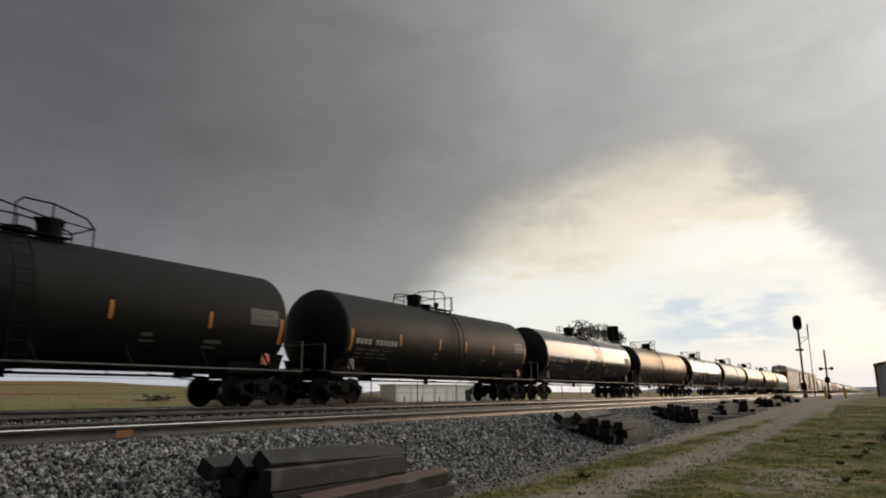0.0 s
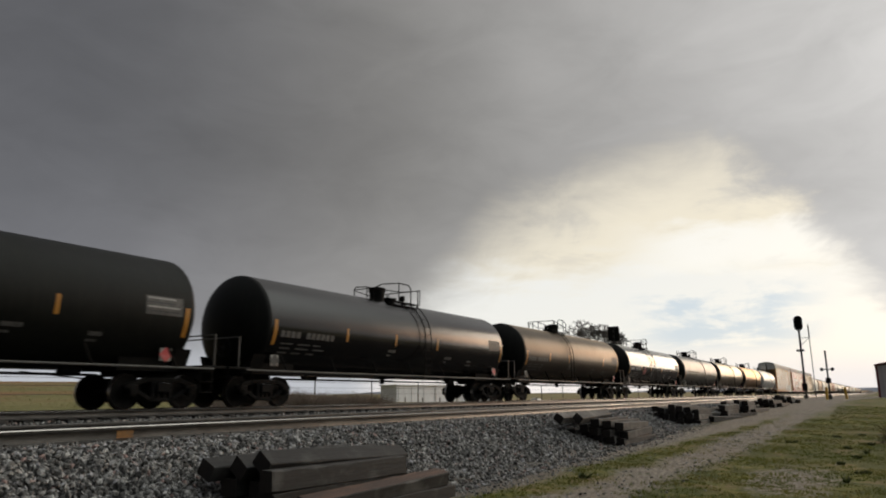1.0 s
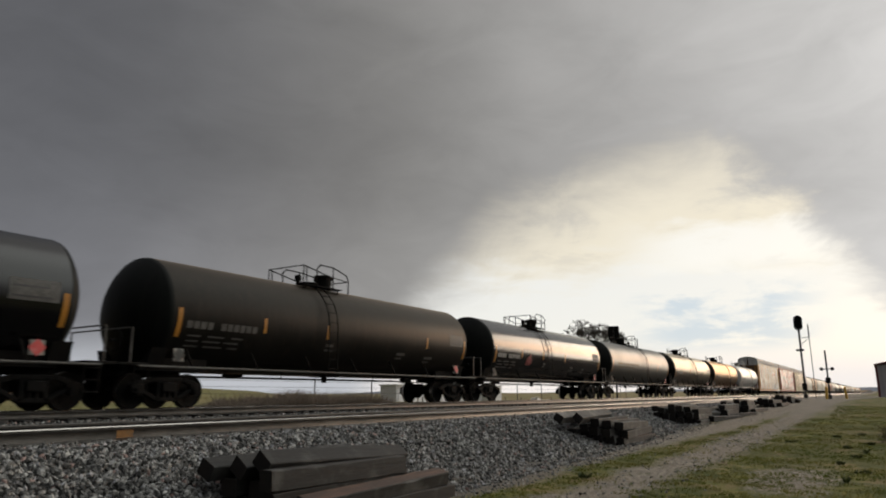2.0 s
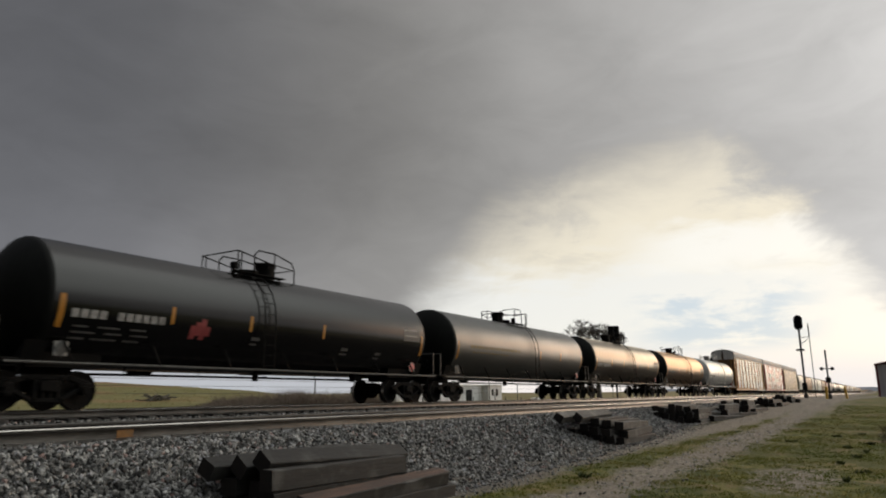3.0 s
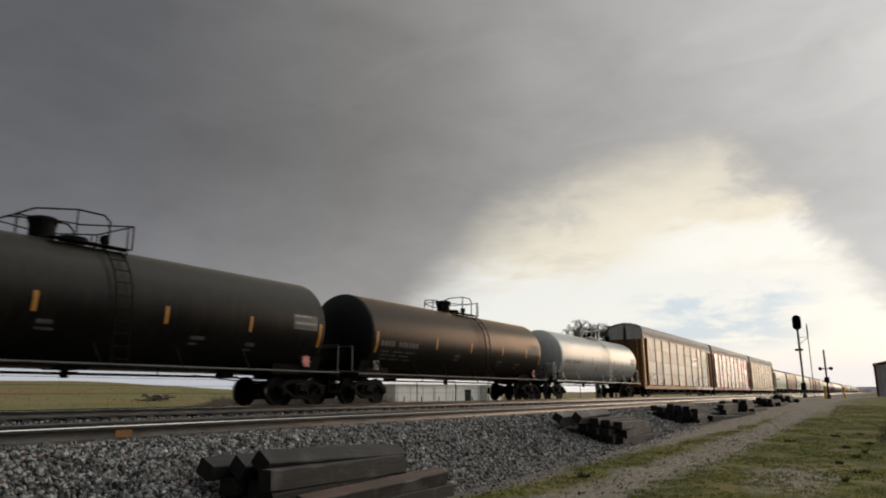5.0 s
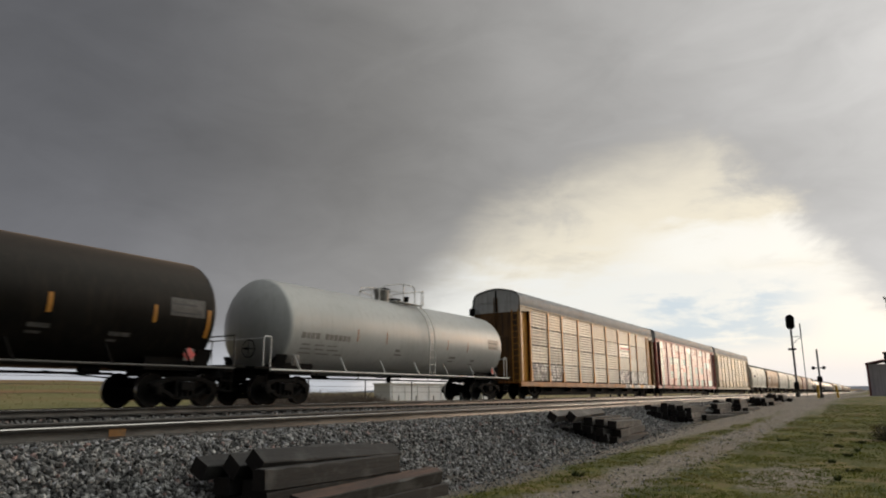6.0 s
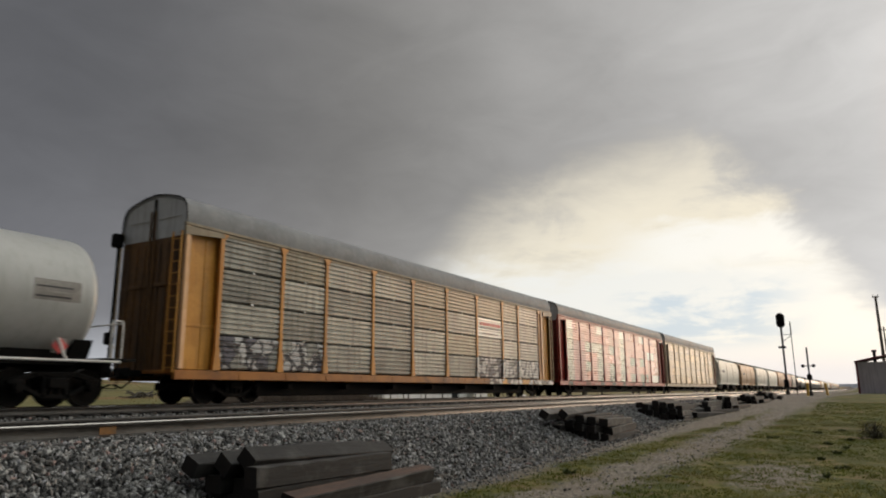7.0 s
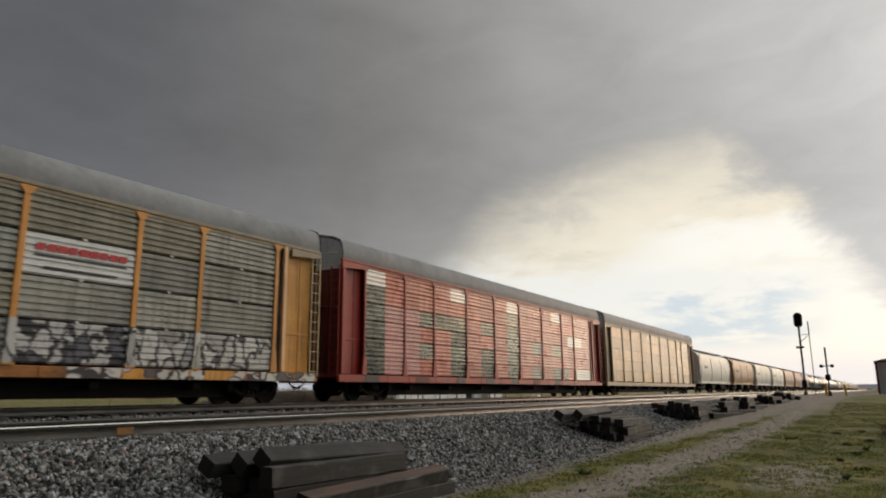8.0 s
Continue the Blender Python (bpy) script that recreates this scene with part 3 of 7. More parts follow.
# ---- geometry helpers ----
class Geo:
    """Collects vertices and faces of one mesh."""

    def __init__(self):
        self.v, self.f, self.slots = [], [], []
        self.slot = 0

    def face(self, *ids):
        self.f.append(ids)
        self.slots.append(self.slot)

    def add(self, pts):
        n = len(self.v)
        self.v.extend(tuple(p) for p in pts)
        return n

    def box(self, c, s, bevel=0.0, m=None):
        hx, hy, hz = (k / 2 for k in s)
        m = Matrix.Translation(c) @ (m or Matrix())
        b = min(bevel, hx * 0.9, hy * 0.9, hz * 0.9)
        if b <= 0:
            pts = [m @ Vector((x * hx, y * hy, z * hz)) for x in (-1, 1) for y in (-1, 1) for z in (-1, 1)]
            n = self.add(pts)
            for q in ((0, 1, 3, 2), (4, 6, 7, 5), (0, 4, 5, 1), (2, 3, 7, 6), (0, 2, 6, 4), (1, 5, 7, 3)):
                self.face(*(n + k for k in q))
            return
        ids, pts = {}, []
        for x in (-1, 1):
            for y in (-1, 1):
                for z in (-1, 1):
                    for k, p in enumerate(((x * hx, y * (hy - b), z * (hz - b)), (x * (hx - b), y * hy, z * (hz - b)), (x * (hx - b), y * (hy - b), z * hz))):
                        ids[x, y, z, k] = len(pts)
                        pts.append(m @ Vector(p))
        n = self.add(pts)
        get = lambda *k: n + ids[k]
        for s_ in (-1, 1):
            for q in ([(s_, y, z, 0) for y, z in ((-1, -1), (1, -1), (1, 1), (-1, 1))],
                      [(x, s_, z, 1) for x, z in ((-1, -1), (-1, 1), (1, 1), (1, -1))],
                      [(x, y, s_, 2) for x, y in ((-1, -1), (1, -1), (1, 1), (-1, 1))]):
                q = q if s_ > 0 else q[::-1]
                self.face(*(get(*k) for k in q))
        for a in (-1, 1):
            for c_ in (-1, 1):
                self.face(get(a, c_, -1, 0), get(a, c_, 1, 0), get(a, c_, 1, 1), get(a, c_, -1, 1))
                self.face(get(a, -1, c_, 0), get(a, 1, c_, 0), get(a, 1, c_, 2), get(a, -1, c_, 2))
                self.face(get(-1, a, c_, 1), get(1, a, c_, 1), get(1, a, c_, 2), get(-1, a, c_, 2))
        for x in (-1, 1):
            for y in (-1, 1):
                for z in (-1, 1):
                    self.face(*(get(x, y, z, k) for k in range(3)))

    def cyl(self, a, b, r, n=10, r2=None, caps=True):
        a, b = Vector(a), Vector(b)
        q = (b - a).to_track_quat("Z", "Y")
        r2 = r if r2 is None else r2
        k = self.add([c + q @ Vector((rr * math.cos(t), rr * math.sin(t), 0)) for c, rr in ((a, r), (b, r2)) for t in (2 * math.pi * i / n for i in range(n))])
        for i in range(n):
            j = (i + 1) % n
            self.face(k + i, k + j, k + n + j, k + n + i)
        if caps:
            self.face(*(k + i for i in reversed(range(n))))
            self.face(*(k + n + i for i in range(n)))

    def tube(self, pts, r, n=6):
        for a, b in zip(pts, pts[1:]):
            d = (Vector(b) - Vector(a)).normalized() * r * 0.5
            self.cyl(Vector(a) - d, Vector(b) + d, r, n)

    def revolve(self, profile, n=48, axis="X", centre=(0, 0, 0)):
        """profile: rows of (along the axis, radius)."""
        k = len(self.v)
        c = Vector(centre)
        for u, r in profile:
            for i in range(n):
                t = 2 * math.pi * i / n
                p = (u, r * math.cos(t), r * math.sin(t)) if axis == "X" else ((r * math.cos(t), u, r * math.sin(t)) if axis == "Y" else (r * math.cos(t), r * math.sin(t), u))
                self.v.append(tuple(c + Vector(p)))
        for s_ in range(len(profile) - 1):
            for i in range(n):
                j = (i + 1) % n
                self.face(k + s_ * n + i, k + s_ * n + j, k + (s_ + 1) * n + j, k + (s_ + 1) * n + i)
        self.face(*(k + i for i in reversed(range(n))))
        self.face(*(k + (len(profile) - 1) * n + i for i in range(n)))

    def prism(self, outline, a, b, axis="Y"):
        """A closed outline drawn out between a and b. axis Y: outline in x, z; X: in y, z; Z: in x, y."""
        def at(p, w):
            return (p[0], w, p[1]) if axis == "Y" else ((w, p[0], p[1]) if axis == "X" else (p[0], p[1], w))
        n = len(outline)
        k = self.add([at(p, a) for p in outline] + [at(p, b) for p in outline])
        self.face(*(k + i for i in range(n)))
        self.face(*(k + n + i for i in reversed(range(n))))
        for i in range(n):
            j = (i + 1) % n
            self.face(k + i, k + n + i, k + n + j, k + j)

    def mesh(self, name, mats, smooth=40.0):
        me = bpy.data.meshes.new(name)
        me.from_pydata(self.v, [], self.f)
        for m in mats if isinstance(mats, (list, tuple)) else [mats]:
            me.materials.append(m)
        if any(self.slots):
            me.polygons.foreach_set("material_index", self.slots)
        bm = bmesh.new()
        bm.from_mesh(me)
        bmesh.ops.recalc_face_normals(bm, faces=bm.faces)
        bm.to_mesh(me)
        bm.free()
        if smooth:
            me.shade_smooth()
            me.set_sharp_from_angle(angle=radians(smooth))
        return me


def part(name, geo, mats, parent, label="", at=None, smooth=40.0):
    """One mesh object under a thing or a part; geo is a Geo or a mesh to share."""
    me = geo.mesh(name, mats, smooth) if isinstance(geo, Geo) else geo
    ob = new(name, me)
    ob.parent = parent
    if at is not None:
        ob.matrix_basis = at
    if label:
        tagged(ob, label)
    return ob


def thing(name, label, category, m=None, group="", kind=""):
    """A thing's Empty at its base."""
    ob = tagged(new(name), label, category, group, kind)
    if m is not None:
        ob.matrix_basis = m
    return ob


def solid(name, geo, mats, label, category, m=None, group="", kind="", smooth=40.0):
    """A thing that is one mesh."""
    ob = tagged(new(name, geo.mesh(name, mats, smooth) if isinstance(geo, Geo) else geo), label, category, group, kind)
    if m is not None:
        ob.matrix_basis = m
    return ob

# ---- ground and tracks ----
NEAR_TRACK, FAR_TRACK = 8.943, 17.40      # centre lines, metres from the camera's line
NEAR_TOP = -0.055                         # rail tops: the far track's is 0


def smooth(v, lo, hi):
    t = np.clip((v - lo) / (hi - lo), 0, 1)
    return t * t * (3 - 2 * t)


def lumps(x, y, size, seed=0.0):
    """Cheap rolling unevenness, -1 to 1."""
    a, b = x / size, y / size
    return (np.sin(a * 2.1 + seed) * np.cos(b * 1.7 - seed) + np.sin(a * 4.3 - b * 3.1 + seed * 2) * 0.5 + np.cos(a * 7.9 + b * 8.7 + seed) * 0.25) / 1.75


def ground_height(x, y):
    x, y = np.asarray(x, float), np.asarray(y, float)
    near = -1.1 + 1.0 * smooth(x, 8, 52) + 0.02 * lumps(x, y, 1.3) + 0.012 * lumps(x, y, 0.35, 2.0)
    near = near + 0.6 * smooth(-y, 12, 60)
    bed = -0.27 + 0.012 * lumps(x, y, 0.5)
    bed = bed - 0.09 * smooth(y, 10.6, 11.6) * (1 - smooth(y, 14.4, 15.6))
    up = smooth(y + 0.08 * lumps(x, y, 1.1, 4.0), 5.7, 7.75)
    z = near + (bed - near) * up
    field = -0.42 + 0.05 * lumps(x, y, 6.0)
    angle = np.degrees(np.arctan2(y, x))
    far = np.hypot(x, y)
    field = field + (0.05 + 0.85 * smooth(angle, 39, 48) + 1.35 * smooth(angle, 40, 62)) * smooth(far, 26, 75)
    field = field - 1.25 * smooth(far, 70, 140) * (1 - 0.5 * smooth(angle, 45, 60))
    field = field + 9.0 * smooth(far, 600, 2600)
    down = smooth(y, 19.6, 22.0)
    z = z + (field - z) * down
    z = z + 4.0 * smooth(far, 500, 2600) * (1 - down)
    return z


def spaced(lo, hi, fine_lo, fine_hi, step, growth=1.12):
    """Values from lo to hi, close together between fine_lo and fine_hi."""
    out = list(np.arange(fine_lo, fine_hi, step))
    s, v = step, fine_lo
    while v > lo:
        s *= growth
        v -= s
        out.insert(0, max(v, lo))
    s, v = step, out[-1]
    while v < hi:
        s *= growth
        v += s
        out.append(min(v, hi))
    return np.array(out)


def ground_material():
    m = bpy.data.materials.new("trackside_ground")
    m.use_nodes = True
    tree = Sock.tree = m.node_tree
    bsdf = tree.nodes["Principled BSDF"]
    coord = Sock(tree.nodes.new("ShaderNodeTexCoord").outputs["Object"])
    split = tree.nodes.new("ShaderNodeSeparateXYZ")
    Sock.link(coord, split.inputs[0])
    px, py = Sock(split.outputs[0]), Sock(split.outputs[1])
    wide = noisy(coord, 0.35, 5.0, 0.6, 0.4)
    mid = noisy(coord, 1.7, 8.0, 0.72, 0.3)
    fine = noisy(coord, 11.0, 6.0, 0.7)
    grit = noisy(coord, 60.0, 3.0, 0.6)
    wob = (wide - 0.5) * 1.6 + (mid - 0.5) * 0.9
    # short turf: green, olive and straw
    turf = mixed((mid * 0.65 + fine * 0.35).step(0.43, 0.58), (0.043, 0.06, 0.009), (0.145, 0.135, 0.031))
    turf = mixed((wide * 0.5 + fine * 0.5).step(0.5, 0.66) * 0.7, turf, (0.235, 0.175, 0.08))
    turf = mixed(noisy(coord, 0.8, 5.0, 0.7, 0.6).step(0.50, 0.64) * 0.85, turf, (0.165, 0.118, 0.054))
    turf = mixed(noisy(stretched(coord, (0.6, 1.0, 1.0)), 0.55, 4.0, 0.6, 0.5).step(0.50, 0.62) * 0.65, turf, (0.062, 0.074, 0.014))
    # gravelly dirt
    dirt = mixed((fine * 0.6 + grit * 0.4).step(0.41, 0.59), (0.07, 0.060, 0.049), (0.35, 0.305, 0.25))
    dirt = mixed(wide.step(0.42, 0.66) * 0.5, dirt, (0.22, 0.18, 0.137))
    dirt = mixed((mid * 0.6 + fine * 0.4).step(0.52, 0.62) * 0.6, dirt, (0.12, 0.108, 0.093))
    dirt = mixed(px.step(18.0, 9.0) * py.step(4.6, 5.4) * 0.6, dirt, (0.085, 0.078, 0.07))
    # wheel ruts of the service road
    veer = (px - 14.5).op("MAXIMUM", 0.0) * 0.11
    road = (py + veer + wob * 0.7).op("SUBTRACT", 5.75).op("ABSOLUTE").step(1.0, 0.4)
    road = road.op("MAXIMUM", (py + wob * 0.5).step(5.0, 5.5))
    rut = ((py + px * 0.045 + wob * 0.7) - 4.1).op("ABSOLUTE").step(0.85, 0.25)
    rut = rut * (mid * 0.6 + fine * 0.4).step(0.34, 0.47)
    spot = ((px - 12.7) / 2.2).op("POWER", 2.0) + ((py - 1.35) / 0.75).op("POWER", 2.0)
    rut = rut.op("MAXIMUM", (spot + (mid - 0.5) * 4.0).step(1.2, 0.3) * (mid * 0.4 + fine * 0.6).step(0.38, 0.52))
    gravel_yard = (px + wob * 5.0).step(27.0, 36.0) * (py + wob).step(0.6, 2.6)
    bare = road.op("MAXIMUM", rut).op("MAXIMUM", gravel_yard)
    rgb = mixed(bare, turf, dirt)
    # ballast bed
    bal = mixed((fine * 0.5 + grit * 0.5).step(0.38, 0.64), (0.012, 0.012, 0.012), (0.045, 0.044, 0.043))
    bed = (py + (mid - 0.5) * 0.9).step(5.75, 6.5) * py.step(22.0, 21.0)
    rgb = mixed(bed, rgb, bal)
    # dry field behind the tracks
    dry = mixed((mid * 0.5 + wide * 0.5).step(0.38, 0.62), (0.15, 0.148, 0.053), (0.23, 0.20, 0.09))
    dry = mixed(noisy(stretched(coord, (0.04, 0.12, 1)), 1.0, 5.0, 0.65, 0.6).step(0.48, 0.64) * 0.9, dry, (0.27, 0.145, 0.075))
    dry = mixed(py.step(30.0, 24.0) * 0.8, dry, (0.235, 0.14, 0.08))
    rgb = mixed((py + (wide - 0.5) * 2.0).step(20.8, 22.4), rgb, dry)
    Sock.link(rgb, bsdf.inputs["Base Color"])
    bsdf.inputs["Roughness"].default_value = 0.9
    bsdf.inputs["Specular IOR Level"].default_value = 0.2
    node = tree.nodes.new("ShaderNodeBump")
    node.inputs["Strength"].default_value, node.inputs["Distance"].default_value = 0.8, 0.03
    Sock.link(fine * 0.6 + grit * 0.4, node.inputs["Height"])
    tree.links.new(node.outputs[0], bsdf.inputs["Normal"])
    return m


def make_ground():
    xs = spaced(-900, 4200, -3.0, 34.0, 0.22)
    ys = spaced(-1500, 4200, -3.0, 23.0, 0.22)
    gx, gy = np.meshgrid(xs, ys, indexing="ij")
    gz = ground_height(gx, gy)
    n, k = len(xs), len(ys)
    verts = np.stack([gx, gy, gz], -1).reshape(-1, 3)
    i, j = np.meshgrid(np.arange(n - 1), np.arange(k - 1), indexing="ij")
    a = (i * k + j).ravel()
    faces = np.stack([a, a + k, a + k + 1, a + 1], -1)
    me = bpy.data.meshes.new("ground")
    me.from_pydata(verts.tolist(), [], faces.tolist())
    me.materials.append(ground_material())
    me.shade_smooth()
    tagged(new("ground", me), "grassy trackside ground with gravel service road and dry field", "ground", kind="structure")


make_ground()

RAIL = [(-0.075, -0.18), (0.075, -0.18), (0.075, -0.168), (0.014, -0.150), (0.009, -0.115), (0.009, -0.07), (0.014, -0.050),
        (0.037, -0.040), (0.037, -0.012), (0.028, -0.001), (-0.028, -0.001), (-0.037, -0.012), (-0.037, -0.040),
        (-0.014, -0.050), (-0.009, -0.07), (-0.009, -0.115), (-0.014, -0.150), (-0.075, -0.168)]


def rail_mesh(dull=False):
    g = Geo()
    steps = [-70, 0, 20, 60, 150, 400, 1500]
    n = len(RAIL)
    k = g.add([(x, y, z) for x in steps for y, z in RAIL])
    for s_ in range(len(steps) - 1):
        for i in range(n):
            j = (i + 1) % n
            g.slot = 1 if i in (8, 9, 10) else 2 if i in (7, 11, 6, 12) else 0
            g.face(k + s_ * n + i, k + s_ * n + j, k + (s_ + 1) * n + j, k + (s_ + 1) * n + i)
    g.slot = 0
    return g.mesh("rail", [M["rail"], M["rail_dull" if dull else "rail_head"], M["rail_head_shade"]], 30)


def make_track(name, centre, top, label, first, last):
    track = thing(name, label, "railway track", pose(0, centre, top), kind="structure")
    for s_ in (-1, 1):
        dull = name == "track_1" and s_ > 0
        part("rail", rail_mesh(dull), None, track, "steel rail with dull rusty head" if dull else "steel rail with polished head and rusty web", pose(0, s_ * 0.7535, 0))
    g = Geo()
    g.box((0, 0, 0), (0.23, 2.6, 0.18), 0.012)
    tie = g.mesh("tie", M["tie"])
    p = Geo()
    p.box((0, 0, 0), (0.19, 0.34, 0.02), 0.004)
    for yy in (-0.13, 0.13):
        p.box((0.05, yy, 0.022), (0.03, 0.03, 0.03), 0.006)
    plate = p.mesh("tie_plate", M["rail"])
    rng = random.Random(int(centre * 10))
    x, count = first, 0
    rest = Geo()
    while x < last:
        shift = rng.uniform(-0.05, 0.05)
        if count < 150:
            t = part("tie", tie, None, track, at=pose(x, shift, -0.268 + rng.uniform(-0.008, 0.004), rz=rng.uniform(-1.2, 1.2)))
            if count < 60:
                part("tie_plate", plate, None, t, at=pose(0, -0.7535 - shift, 0.094))
        else:
            rest.box((x, shift, -0.268), (0.23, 2.6, 0.18))
        x += 0.52 + rng.uniform(-0.03, 0.03)
        count += 1
    if rest.v:
        tagged(part("far_ties", rest, M["tie"], track), kind="stuff")
    return track


near_track = make_track("track_1", NEAR_TRACK, NEAR_TOP, "empty railway track with polished rail heads on grey ballast", -6, 230)
far_track = make_track("track_2", FAR_TRACK, 0.0, "railway track on grey ballast carrying the passing train", -12, 260)
# paint mark and joint bolts on the near rail's web
g = Geo()
g.box((0, 0, 0), (0.23, 0.004, 0.095), 0.001)
part("paint_mark", g, M["faded_orange"], near_track, "faded orange paint mark", pose(5.45, -0.7535 - 0.0125, -0.10))


def scatter_stones(name, spots, sizes, mat, label, seed):
    """Many small broken stones in one mesh."""
    rng = np.random.default_rng(seed)
    t = (1 + 5 ** 0.5) / 2
    base = np.array([(-1, t, 0), (1, t, 0), (-1, -t, 0), (1, -t, 0), (0, -1, t), (0, 1, t), (0, -1, -t), (0, 1, -t), (t, 0, -1), (t, 0, 1), (-t, 0, -1), (-t, 0, 1)]) / 1.9
    tri = np.array([(0, 11, 5), (0, 5, 1), (0, 1, 7), (0, 7, 10), (0, 10, 11), (1, 5, 9), (5, 11, 4), (11, 10, 2), (10, 7, 6), (7, 1, 8),
                    (3, 9, 4), (3, 4, 2), (3, 2, 6), (3, 6, 8), (3, 8, 9), (4, 9, 5), (2, 4, 11), (6, 2, 10), (8, 6, 7), (9, 8, 1)])
    n = len(spots)
    v = base[None] * rng.uniform(0.45, 1.3, (n, 12, 1)) * rng.uniform(0.45, 1.35, (n, 1, 3))
    q = rng.normal(size=(n, 4))
    q /= np.linalg.norm(q, axis=1, keepdims=True)
    w, x, y, z = q.T
    r = np.stack([1 - 2 * (y * y + z * z), 2 * (x * y - w * z), 2 * (x * z + w * y), 2 * (x * y + w * z), 1 - 2 * (x * x + z * z), 2 * (y * z - w * x),
                  2 * (x * z - w * y), 2 * (y * z + w * x), 1 - 2 * (x * x + y * y)], -1).reshape(n, 3, 3)
    v = np.einsum("nij,nkj->nki", r, v) * sizes[:, None, None] + spots[:, None, :]
    f = tri[None] + (np.arange(n) * 12)[:, None, None]
    me = bpy.data.meshes.new(name)
    me.vertices.add(n * 12)
    me.vertices.foreach_set("co", v.astype(np.float32).ravel())
    me.loops.add(n * 60)
    me.loops.foreach_set("vertex_index", f.astype(np.int32).ravel())
    me.polygons.add(n * 20)
    me.polygons.foreach_set("loop_start", np.arange(n * 20, dtype=np.int32) * 3)
    me.update(calc_edges=True)
    me.shade_flat()
    me.materials.append(mat)
    return tagged(new(name, me), label, "ballast", kind="stuff")


def make_ballast():
    rng = np.random.default_rng(5)
    sets = []
    for count, x0, x1, y0, y1, lo, hi in ((27000, 1.5, 12, 5.35, 8.1, 0.016, 0.041), (18000, 12, 26, 5.3, 8.1, 0.020, 0.044), (7000, 26, 55, 5.8, 8.1, 0.028, 0.05),
                                          (5000, 1, 30, 14.0, 16.9, 0.025, 0.045), (3000, 2, 30, 8.3, 12.0, 0.02, 0.04), (3500, 4, 34, 2.2, 6.2, 0.005, 0.015), (900, 4, 30, -2.5, 3.2, 0.004, 0.010), (260, 9, 24, 2.7, 4.0, 0.010, 0.030), (2600, 7, 30, 4.9, 5.9, 0.008, 0.024)):
        x = x0 + (x1 - x0) * rng.random(count) ** 1.15
        y = rng.uniform(y0, y1, count)
        keep = (y > 6.0 + 0.25 * lumps(x, y, 0.8)) | (rng.random(count) < 0.3) | (y1 < 6.0)
        x, y = x[keep], y[keep]
        s_ = rng.uniform(lo, hi, len(x))
        z = ground_height(x, y) + s_ * rng.uniform(0.1, 0.8, len(x))
        sets.append((np.stack([x, y, z], -1), s_))
    spots, sizes = np.concatenate([s[0] for s in sets]), np.concatenate([s[1] for s in sets])
    scatter_stones("ballast_stones", spots, sizes, M["stone"], "loose grey crushed-stone ballast with a few reddish stones", 7)


make_ballast()

# ---- the train ----
SHARED = {}


def shared(key, mats, build, smooth_angle=40.0):
    """A mesh built once and shared between alike parts."""
    k = (key, tuple(m.name for m in mats))
    if k not in SHARED:
        g = Geo()
        build(g)
        SHARED[k] = g.mesh(key, list(mats), smooth_angle)
    return SHARED[k]


WHEELSETS = []


